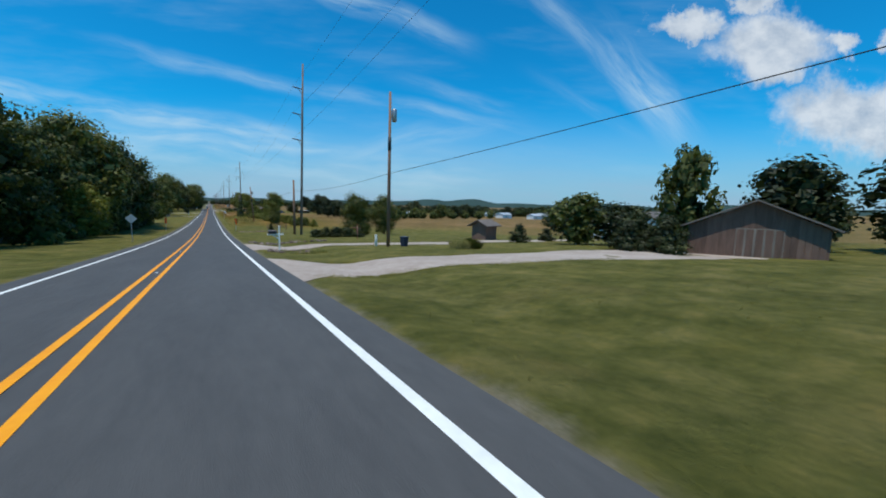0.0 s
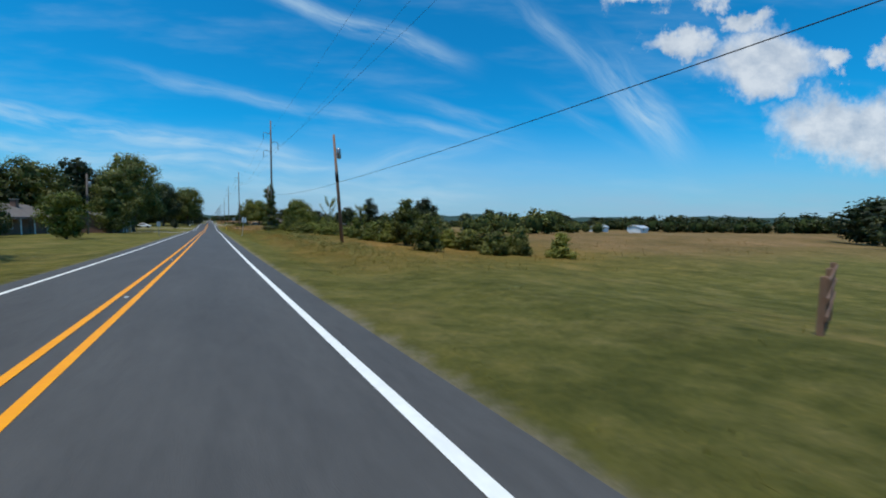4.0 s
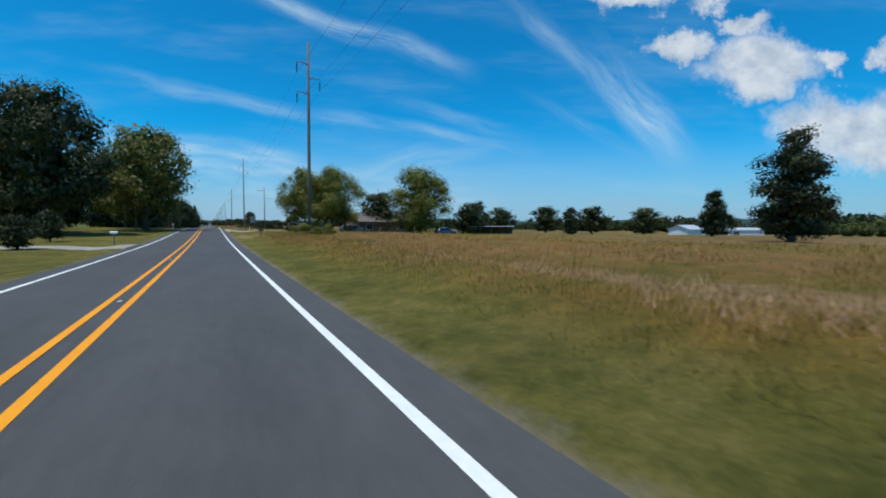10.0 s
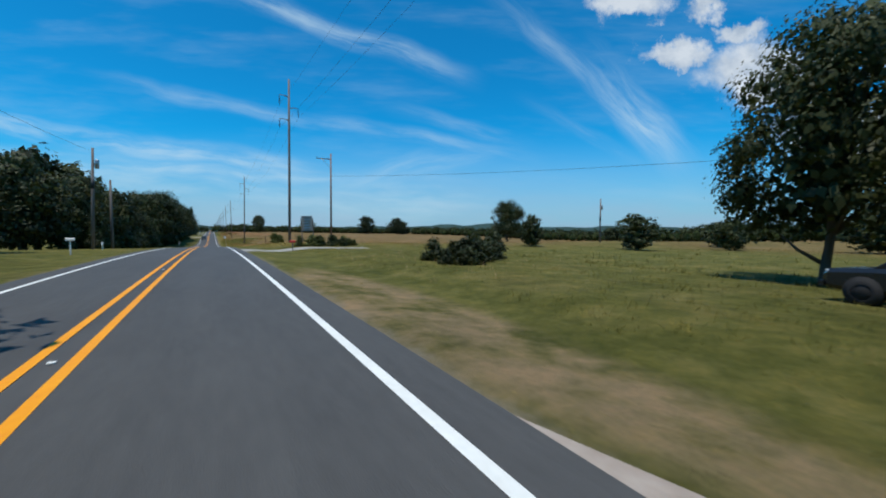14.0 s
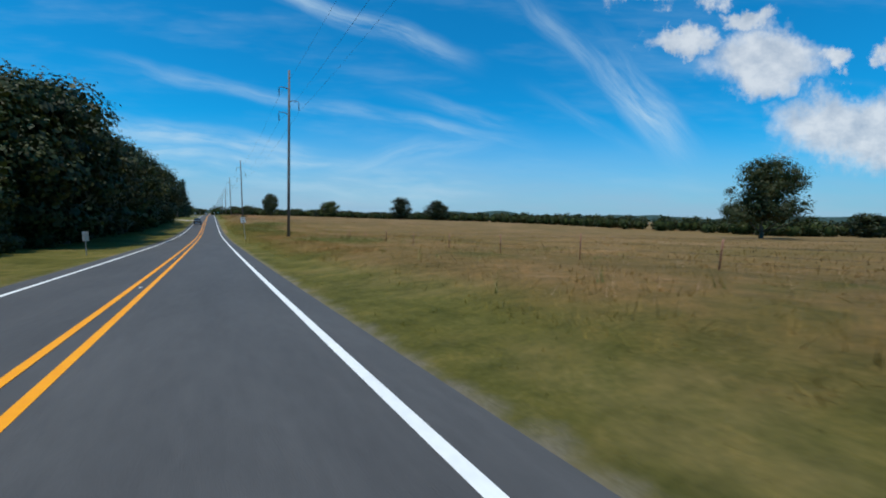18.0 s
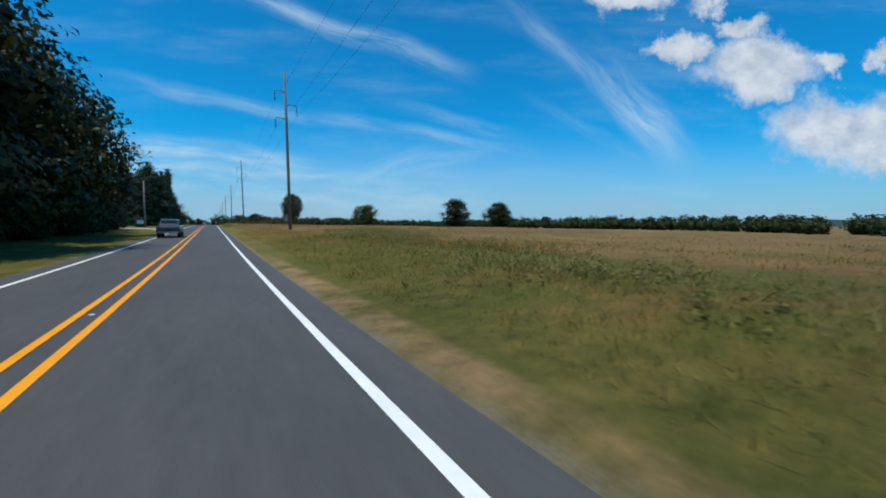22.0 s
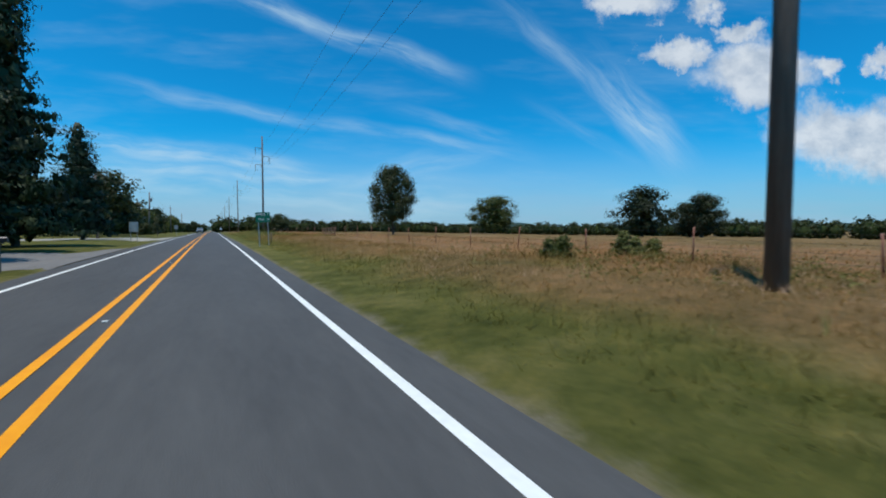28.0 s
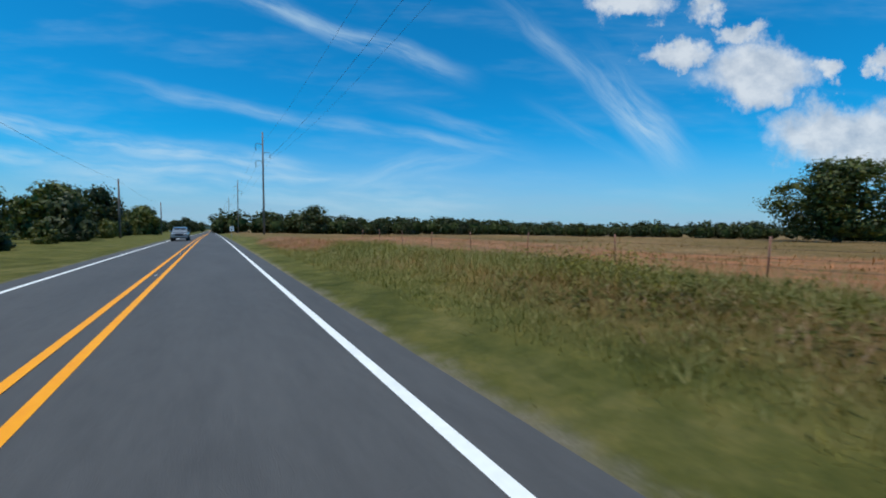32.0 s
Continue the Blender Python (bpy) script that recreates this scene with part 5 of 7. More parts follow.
def wood_pole(x, y, h, rx=0.0, ry=0.0, mat="pole_brown", transformer=False, crossarm=0, label="shorter brown wooden utility pole", r=0.15):
    ob = thing("utility_pole", label, "utility pole", tilt(x, y, rx, ry), "distribution poles")
    part("pole", tube_mesh("pole", [([(0, 0, -0.4), (0, 0, h * 0.5), (0, 0, h)], [r * 1.15, r, r * 0.75])], M[mat], 12), ob)
    if transformer:
        part("transformer", tube_mesh("transformer", [([(0.36, 0, h - 2.2), (0.36, 0, h - 2.15), (0.36, 0, h - 1.35), (0.36, 0, h - 1.28), (0.36, 0, h - 1.2)], [0.14, 0.2, 0.2, 0.17, 0.06])], M["metal"], 12), ob, "grey steel transformer can")
        part("bracket", box_mesh("bracket", (0.05, -0.04, h - 1.9), (0.2, 0.04, h - 1.6), M["metal"], 0.01), ob)
        part("sleeve", tube_mesh("sleeve", [([(0, 0, h - 4.4), (0, 0, h - 3.4)], [r + 0.01, r + 0.01])], M["wire"], 12), ob, "black sleeve round the pole")
    if crossarm:
        s = crossarm
        part("crossarm", box_mesh("crossarm", (min(0, s * 2.3), -0.05, h - 1.0), (max(0, s * 2.3), 0.05, h - 0.88), M[mat], 0.01), ob)
        part("brace", tube_mesh("brace", [([(0, -0.06, h - 2.4), (s * 1.5, -0.06, h - 0.95)], [0.03, 0.03])], M["metal"], 6), ob)
        for k in (0.5, 1.4, 2.2):
            part("insulator", tube_mesh("insulator", [([(s * k, 0, h - 0.88), (s * k, 0, h - 0.78), (s * k, 0, h - 0.7)], [0.03, 0.05, 0.03])], M["insulator"], 8), ob)
    return ob


wood_pole(13.7, 28.4, 11.9, 0, 0.6, transformer=True, label="leaning brown wooden utility pole with transformer", r=0.125)
wood_pole(13.05, 64.8, 8.6, 0, 0, label="short cut-off brown wooden pole beside the tall one", r=0.17)
wood_pole(12.6, 127, 10.2, 0, -4, transformer=True, label="leaning brown wooden pole in the thicket")
wood_pole(66.7, 363.8, 8.5, 0, 0, "pole_dark", transformer=True, label="far dark wooden pole with transformer")
wood_pole(18.4, 378.5, 14.6, 0, 0.3, crossarm=-1, label="brown wooden pole with one-sided crossarm")
for x, y, h, t in ((-9.5, 370.7, 11, True), (-9.6, 381, 9, False), (-9.8, 595, 9.6, False), (-11.1, 744, 10, True), (-12.5, 703, 10, False), (-10.5, 660, 9, False), (-11, 800, 9.5, False), (-11, 860, 9.5, False), (-10.5, 318, 9.5, False), (-16, 176, 10, True)):
    wood_pole(x, y, h, 0, 1.5 if t else 0, "pole_dark", transformer=t, label="dark wooden pole of the smaller line")


def pole_top(x, y, h, ry=0.0, drop=0.3):
    return tilt(x, y, 0, ry) @ Vector((0, 0, h - drop))


CABLE = [(11.6, -45, 5.6), (13.6, 28.4, 5.7), (13.1, 64.8, 7.0), (12.7, 127, 5.9), (12.0, 172.7, 7.4)]
for (xa, ya, ha), (xb, yb, hb) in zip(CABLE, CABLE[1:]):
    span("service_wire", (xa, ya, ground_z(xa, ya) + ha), (xb, yb, ground_z(xb, yb) + hb), 0.5, 0.016)
span("service_wire", pole_top(18.4, 378.5, 14.6, 0.3, 3.6), Vector((42, 322, ground_z(42, 322) + 8.5)), 0.5, 0.016)
for a, b in (((-9.5, 370.7, 11), (-10.5, 318, 9.5)), ((-12.5, 703, 10), (-11.1, 744, 10)), ((-11.1, 744, 10), (-11, 800, 9.5)), ((-11, 800, 9.5), (-11, 860, 9.5)), ((-10.5, 660, 9), (-12.5, 703, 10)), ((-9.8, 595, 9.6), (-10.5, 660, 9))):
    span("service_wire", pole_top(*a), pole_top(*b), 0.6, 0.012)


# ---- vines on the tall pole and the trunk beside it ----
def vines(x, y, h, r0, r1, seed):
    rng = random.Random(seed)
    lobes = []
    for i in range(int(h * 3)):
        z = h * (i + rng.random()) / (h * 3)
        a = rng.uniform(0, 6.28)
        r = r0 + (r1 - r0) * z / h
        r *= rng.uniform(0.5, 1.15)
        lobes.append((math.cos(a) * r * 0.6, math.sin(a) * r * 0.6, z, r * 0.7, 0.55))
    foliage = leafage(np.random.default_rng(seed), np.array(lobes), int(h * 1100), 0.10, (0.3, 1.1))
    ob = thing("climbing_vine", "thick leafy vine climbing the pole", "vine", tilt(x, y), "vines", me=None)
    part("leaves", leaf_mesh("leaves", foliage, M["leaf"]), ob)
    part("stems", tube_mesh("stems", [([(0.15 * math.cos(k), 0.15 * math.sin(k), -0.1), (0.27 * math.cos(k + 1), 0.27 * math.sin(k + 1), h * 0.5), (0.24 * math.cos(k + 2), 0.24 * math.sin(k + 2), h * 0.9)], [0.04, 0.03, 0.02]) for k in (0, 2, 4)], M["bark"], 6), ob)


vines(12.1, 172.9, 8.6, 1.3, 0.55, 5)
wood_pole(11.7, 173.4, 8.8, 0, -1, "pole_dark", label="dark dead pole wrapped in vines", r=0.2)
vines(11.7, 173.4, 9.3, 1.6, 0.75, 6)


# ---- signs ----
M["sign_white"] = material("sign_white", [(0.74, 0.75, 0.75), (0.84, 0.84, 0.84)], 4, 0.45, spread=0.1)
M["sign_black"] = material("sign_black", [(0.012, 0.012, 0.013)], 4, 0.5)
M["sign_green"] = material("sign_green", [(0.004, 0.14, 0.085), (0.008, 0.18, 0.11)], 3, 0.4)
M["sign_orange"] = material("sign_orange", [(0.80, 0.13, 0.015), (0.92, 0.19, 0.02)], 4, 0.5)
M["sign_back"] = material("sign_back", [(0.36, 0.37, 0.38), (0.50, 0.51, 0.52)], 3, 0.5, metal=0.4)
M["yellow"] = material("yellow_plastic", [(0.72, 0.42, 0.02), (0.82, 0.52, 0.04)], 3, 0.5)
M["red"] = material("red_paint", [(0.42, 0.02, 0.02), (0.55, 0.04, 0.03)], 3, 0.5)


def lettering(text, size, x, z, parent, mat, y=-0.012, squeeze=1.0):
    cu = bpy.data.curves.new("lettering", "FONT")
    cu.body, cu.size, cu.align_x, cu.align_y, cu.extrude = text, size, "CENTER", "CENTER", 0.001
    cu.offset = size * 0.012
    cu.materials.append(mat)
    ob = new("lettering", cu)
    ob.parent = parent
    ob.matrix_basis = pose(x, y, z, 90, 0, 0) @ Matrix.Diagonal((squeeze, 1, 1, 1))
    return ob


def plate(w, h, mat, r=0.03, t=0.006, y=0.0, cx=0.0, cz=0.0):
    """A flat sign plate with rounded corners, facing -y."""
    bm = bmesh.new()
    pts = []
    for sx, sz, a0 in ((1, 1, 0), (-1, 1, 90), (-1, -1, 180), (1, -1, 270)):
        for k in range(5):
            a = radians(a0 + 22.5 * k)
            pts.append((cx + sx * (w / 2 - r) + r * math.cos(a), cz + sz * (h / 2 - r) + r * math.sin(a)))
    front = [bm.verts.new((px, y - t, pz)) for px, pz in pts]
    back = [bm.verts.new((px, y, pz)) for px, pz in pts]
    bm.faces.new(front[::-1])
    bm.faces.new(back)
    n = len(pts)
    for k in range(n):
        j = (k + 1) % n
        bm.faces.new((front[k], front[j], back[j], back[k]))
    bmesh.ops.recalc_face_normals(bm, faces=bm.faces)
    return mesh_from("plate", bm, mat)


def post_part(ob, h, x=0.0, y=0.03, w=0.03, mat="metal", name="post"):
    return part(name, box_mesh(name, (x - w, y - 0.02, -0.3), (x + w, y + 0.02, h), M[mat], 0.006), ob)


def speed_sign(x, y, number, rx=0, ry=0, rz=0, low=1.45):
    ob = thing("speed_limit_sign", "white speed limit %s sign on steel post" % number, "road sign", tilt(x, y, rx, ry, rz), "speed limit signs")
    w, h = 0.58, 0.74
    post_part(ob, low + h - 0.05)
    board = part("board", plate(w, h, M["sign_white"], 0.04, cz=low + h / 2), ob)
    part("border", plate(w - 0.03, h - 0.03, M["sign_black"], 0.035, 0.002, -0.0065, cz=low + h / 2), board)
    part("face", plate(w - 0.055, h - 0.055, M["sign_white"], 0.03, 0.002, -0.009, cz=low + h / 2), board)
    lettering("SPEED", 0.135, 0, low + h * 0.84, board, M["sign_black"], squeeze=0.9)
    lettering("LIMIT", 0.135, 0, low + h * 0.64, board, M["sign_black"], squeeze=0.9)
    lettering(number, 0.37, 0, low + h * 0.29, board, M["sign_black"], squeeze=0.9)
    for z in (low + 0.08, low + h - 0.08):
        part("bolt", tube_mesh("bolt", [([(0, -0.02, z), (0, 0.0, z)], [0.012, 0.012])], M["metal"], 6), ob)
    return ob


speed_sign(5.6, 154.2, "40", 0, 8, 0, 2.1)
speed_sign(5.7, 463.1, "55", 0, -5.5, 0, 2.35)


def place_sign(x, y):
    ob = thing("distance_sign", "green distance sign with white town names", "road sign", tilt(x, y, 0, -2, 0))
    w, h, low = 1.12, 0.84, 2.0
    for px in (-0.36, 0.36):
        part("post", box_mesh("post", (px - 0.035, 0.0, -0.3), (px + 0.035, 0.06, low + h - 0.1), M["metal"], 0.008), ob)
    board = part("board", plate(w, h, M["sign_green"], 0.04, cz=low + h / 2), ob)
    for text, px, pz, q in (("DRIGGS", -0.16, 0.66, 0.80), ("7", 0.40, 0.66, 0.8), ("PARIS", -0.12, 0.24, 0.80), ("14", 0.40, 0.24, 0.8)):
        lettering(text, 0.24, px, low + pz, board, M["sign_white"], -0.008, q)
    return ob


place_sign(5.4, 665.9)


def hazard(x, y, s):
    ob = thing("hazard_marker", "orange and black striped hazard marker on post", "road sign", tilt(x, y, 0, 1.5, 0), "hazard markers")
    post_part(ob, 2.2)
    w, h, low = 0.32, 0.95, 1.30
    board = part("board", plate(w, h, M["sign_black"], 0.03, cz=low + h / 2), ob)
    def cut(poly, z, keep):
        out = []
        for i, (px, pz) in enumerate(poly):
            qx, qz = poly[i - 1]
            if (pz - z) * keep >= 0:
                if (qz - z) * keep < 0:
                    out.append((qx + (px - qx) * (z - qz) / (pz - qz), z))
                out.append((px, pz))
            elif (qz - z) * keep >= 0:
                out.append((qx + (px - qx) * (z - qz) / (pz - qz), z))
        return out
    for k in range(-3, 7):
        z0 = low + k * 0.235 + 0.02
        rise = s * w * 0.97
        pts = [(-w * 0.485, z0), (-w * 0.485, z0 + 0.118), (w * 0.485, z0 + 0.118 + rise), (w * 0.485, z0 + rise)]
        pts = cut(pts, low + 0.01, 1)
        pts = cut(pts, low + h - 0.01, -1) if pts else pts
        if len(pts) < 3:
            continue
        bm = bmesh.new()
        fr = [bm.verts.new((px, -0.0095, pz)) for px, pz in pts]
        bk = [bm.verts.new((px, -0.0070, pz)) for px, pz in pts]
        bm.faces.new(fr), bm.faces.new(bk[::-1])
        for i in range(len(fr)):
            j = (i + 1) % len(fr)
            bm.faces.new((fr[i], bk[i], bk[j], fr[j]))
        bmesh.ops.recalc_face_normals(bm, faces=bm.faces)
        part("stripe", mesh_from("stripe", bm, M["sign_orange"]), board)


hazard(5.2, 73.2, 1)
hazard(-5.0, 80.9, -1)


def back_sign(x, y, w, h, low, label, diamond=False, posts=1, rz=180):
    """A sign that faces the other way."""
    ob = thing("road_sign", label, "road sign", tilt(x, y, 0, 0, rz), "signs seen from behind")
    if posts == 1:
        post_part(ob, low + h * 0.9, 0, 0.03)
    else:
        for px in (-w * 0.35, w * 0.35):
            post_part(ob, low + h * 0.9, px, 0.03)
    b = part("board", plate(w, h, M["sign_back"], 0.03, cz=0), ob, "plain grey sign back", pose(0, 0, low + h / 2, 0, 45 if diamond else 0, 0))
    return ob


back_sign(-5.3, 50, 0.70, 0.70, 2.0, "diamond warning sign seen from behind", True)
back_sign(-4.9, 160.6, 0.46, 0.68, 1.6, "white rectangular road sign seen from behind")
back_sign(-4.8, 728.3, 0.62, 0.78, 1.4, "white rectangular road sign seen from behind")
back_sign(-6.0, 442, 0.35, 0.7, 1.0, "small pale sign at the edge of the wood")
back_sign(-6.6, 690, 0.9, 1.2, 1.2, "plain grey sign back on two posts", posts=2)
sg = thing("road_sign", "small white roadside sign on thin post", "road sign", tilt(4.4, 790))
post_part(sg, 1.9), part("board", plate(0.6, 0.75, M["sign_white"], 0.03, cz=1.6), sg)
for i in range(2):
    part("bar", box_mesh("bar", (-0.2, -0.012, 1.45 + 0.22 * i), (0.2, -0.007, 1.55 + 0.22 * i), M["sign_black"]), sg)


# framed board beside the leaning pole, seen from the side
def framed_board(x, y):
    ob = thing("framed_board", "weathered pale board in a dark frame", "billboard", tilt(x, y, 0, -3, 6))
    for px in (-0.9, 0.9):
        part("post", box_mesh("post", (px - 0.06, -0.06, -0.3), (px + 0.06, 0.06, 4.0), M["pole_dark"], 0.01), ob)
    panel = part("panel", box_mesh("panel", (-0.8, -0.02, 2.0), (0.8, 0.02, 4.2), M["concrete"], 0.01), ob, "pale weathered panel with faded bars")
    for z in (1.95, 4.2):
        part("rail", box_mesh("rail", (-0.84, -0.05, z), (0.84, 0.05, z + 0.1), M["pole_dark"], 0.01), ob)
    for k in range(4):
        part("bar", box_mesh("bar", (-0.55 + 0.1 * (k % 2), -0.026, 2.4 + 0.42 * k), (0.5 - 0.12 * (k % 3), -0.022, 2.55 + 0.42 * k), M["sign_back"]), panel)


framed_board(14.6, 377.5)


# ---- mailboxes and posts ----
M["post_white"] = material("white_post", [(0.66, 0.65, 0.62), (0.80, 0.79, 0.76)], 3, 0.6, bump=0.2)
M["box_black"] = material("black_metal", [(0.018, 0.018, 0.022), (0.035, 0.035, 0.042)], 4, 0.4, metal=0.3)
M["stone"] = material("field_stone", [(0.07, 0.05, 0.04), (0.14, 0.10, 0.08), (0.24, 0.185, 0.15)], 2.5, 0.9, bump=0.5, spread=0.6)
M["bin_blue"] = material("dark_blue_plastic", [(0.02, 0.03, 0.055), (0.035, 0.05, 0.08)], 3, 0.5)


def mailbox_body(ob, z, mat, l=0.5, w=0.17, h=0.2, flag=True, m=None):
    """Round-topped box along y, on z."""
    bm = bmesh.new()
    prof = [(-w / 2, 0), (w / 2, 0), (w / 2, h * 0.55)] + [(w / 2 * math.cos(a), h * 0.55 + h * 0.45 * math.sin(a)) for a in (0.5, 1.05, 1.57, 2.1, 2.64)] + [(-w / 2, h * 0.55)]
    a = [bm.verts.new((px, -l / 2, z + pz)) for px, pz in prof]
    b = [bm.verts.new((px, l / 2, z + pz)) for px, pz in prof]
    bm.faces.new(a)
    bm.faces.new(b[::-1])
    for k in range(len(prof)):
        j = (k + 1) % len(prof)
        bm.faces.new((a[j], a[k], b[k], b[j]))
    bmesh.ops.recalc_face_normals(bm, faces=bm.faces)
    body = part("box", mesh_from("box", bm, M[mat]), ob, m=m)
    part("door", box_mesh("door", (-w * 0.46, -l / 2 - 0.012, z + 0.005), (w * 0.46, -l / 2 - 0.002, z + h * 0.8), M[mat], 0.004), body)
    if flag:
        part("flag", box_mesh("flag", (w / 2 + 0.004, -0.1, z + h * 0.4), (w / 2 + 0.012, 0.06, z + h * 0.55), M["red"]), body, "small red flag")
    return body


def cross_mailbox(x, y):
    ob = thing("mailbox", "black mailbox on a white cross-shaped post", "mailbox", tilt(x, y, 0, 0, 80))
    part("post", box_mesh("post", (-0.05, -0.05, -0.3), (0.05, 0.05, 1.62), M["post_white"], 0.008), ob)
    part("finial", tube_mesh("finial", [([(0, 0, 1.62), (0, 0, 1.66), (0, 0, 1.70), (0, 0, 1.76)], [0.03, 0.07, 0.065, 0.01])], M["post_white"], 10), ob)
    part("arm", box_mesh("arm", (-0.045, -0.28, 1.12), (0.045, 0.75, 1.21), M["post_white"], 0.008), ob)
    part("brace", tube_mesh("brace", [([(0, 0.03, 0.85), (0, 0.38, 1.13)], [0.035, 0.035])], M["post_white"], 4, False), ob)
    mailbox_body(ob, 1.212, "box_black", 0.52, 0.2, 0.26, True, pose(0, 0.42, 0))


cross_mailbox(5.6, 28.0)


def simple_mailbox(x, y, mat, h=1.05, label="dark mailbox on a leaning wooden post", rz=-90, ry=0, post="pole_dark", boxes=1, thick=0.09):
    ob = thing("mailbox", label, "mailbox", tilt(x, y, 0, ry, rz), "mailboxes")
    for k in range(boxes):
        dx = (k - (boxes - 1) / 2) * 0.34
        part("post", box_mesh("post", (dx - thick / 2, -thick / 2, -0.3), (dx + thick / 2, thick / 2, h), M[post], 0.008), ob)
        mailbox_body(ob, h + 0.002, mat, m=pose(dx, 0, 0))
    return ob


simple_mailbox(6.65, 274.2, "box_black", 0.82, "pair of dark mailboxes on leaning posts", boxes=2, ry=4, thick=0.05)
simple_mailbox(7.2, 196.5, "box_black", 0.72, "dark mailbox on a wooden post in tall grass", ry=-3, thick=0.06)
simple_mailbox(-5.2, 266.5, "post_white", 1.05, "white mailbox on a dark post", rz=90)
simple_mailbox(-5.0, 650, "box_black", 1.1, "black mailbox on a dark post", rz=90)
simple_mailbox(-7.2, 353, "post_white", 1.0, "white mailbox on a white post", rz=90, post="post_white")
simple_mailbox(8.2, 353.6, "red", 0.75, "small red box on a post by the drive", rz=-90)


def marker(x, y, h, mat, w, label, cap=None):
    ob = thing("marker_post", label, "post", tilt(x, y))
    part("post", tube_mesh("post", [([(0, 0, -0.2), (0, 0, h * 0.7), (0, 0, h)], [w, w, w * 0.9])], M[mat], 10), ob)
    part("cap", tube_mesh("cap", [([(0, 0, h), (0, 0, h + 0.06), (0, 0, h + 0.09)], [w * 1.15, w * 1.15, w * 0.4])], M[cap or mat], 10), ob)


marker(5.65, 223.9, 0.95, "yellow", 0.06, "yellow cable marker post in the grass")
marker(13.1, 29.5, 0.85, "post_white", 0.10, "short white utility post on the lawn")
marker(8.4, 312.5, 0.75, "post_white", 0.06, "short white marker post by the drive")
marker(6.2, 668, 1.0, "pole_dark", 0.04, "dark thin marker post in the grass")
marker(-6.6, 714, 0.9, "pole_dark", 0.05, "dark thin marker post in the grass")
marker(-8.2, 368, 0.7, "post_white", 0.08, "short white marker post on the lawn")
marker(7.9, 372, 1.0, "pole_brown", 0.05, "thin brown marker post in the grass")


def bin_(x, y):
    ob = thing("trash_bin", "dark blue plastic trash bin on the lawn", "bin", tilt(x, y, 0, 0, 20))
    bm = bmesh.new()
    r = bmesh.ops.create_cone(bm, cap_ends=True, segments=4, radius1=0.30, radius2=0.38, depth=0.75)
    bmesh.ops.rotate(bm, verts=bm.verts, cent=(0, 0, 0), matrix=Matrix.Rotation(radians(45), 3, "Z"))
    bmesh.ops.translate(bm, verts=bm.verts, vec=(0, 0, 0.375))
    bmesh.ops.bevel(bm, geom=list(bm.edges), offset=0.03, segments=2, affect="EDGES")
    part("body", mesh_from("body", bm, M["bin_blue"]), ob)
    part("lid", box_mesh("lid", (-0.30, -0.32, 0.752), (0.30, 0.30, 0.82), M["bin_blue"], 0.03), ob)


bin_(15.3, 28.8)


def stones(name, label, cx, cy, rx, ry, n, seed, r0=0.08, r1=0.22, loose=False):
    rng = random.Random(seed)
    ob = thing(name, label, "stones", tilt(cx, cy))
    meshes = []
    for k in range(5):
        bm = bmesh.new()
        bmesh.ops.create_icosphere(bm, subdivisions=2, radius=1.0)
        for v in bm.verts:
            v.co *= 1 + 0.28 * noise.noise(v.co * 1.3 + Vector((k * 5.1, seed, 0)))
            v.co.z *= 0.6
        meshes.append(mesh_from("stone", bm, M["stone"]))
    z0 = ground_z(cx, cy)
    for k in range(n):
        a = 6.28 * k / n + rng.gauss(0, 0.1)
        q = rng.uniform(0.75, 1.05) if not loose else math.sqrt(rng.random())
        a = a if not loose else rng.uniform(0, 6.28)
        x, y = cx + rx * q * math.cos(a), cy + ry * q * math.sin(a)
        r = rng.uniform(r0, r1)
        part("stone", rng.choice(meshes), ob, m=pose(x - cx, y - cy, ground_z(x, y) - z0 + r * 0.25, rng.uniform(-15, 15), rng.uniform(-15, 15), rng.uniform(0, 360)) @ Matrix.Diagonal((r * rng.uniform(0.9, 1.6), r, r, 1)))


stones("stone_edging", "ring of brown stones round a flower bed", 6.2, 27.2, 1.5, 1.0, 34, 3)
stones("stone_edging", "ring of small brown stones round a shrub", 12.1, 85.3, 0.62, 0.55, 16, 8, 0.05, 0.11)
stones("stone_edging", "ring of brown stones round a flower bed", 5.8, 39.5, 1.1, 1.2, 22, 4)
stones("stone_edging", "loose brown stones round a garden bed", 9.6, 41, 2.2, 1.4, 34, 5)
M["creek_earth"] = material("red_brown_creek_earth", [(0.075, 0.042, 0.028), (0.15, 0.088, 0.060), (0.25, 0.165, 0.12)], 1.2, 0.95, bump=0.9, bump_scale=9, fine=0.5)


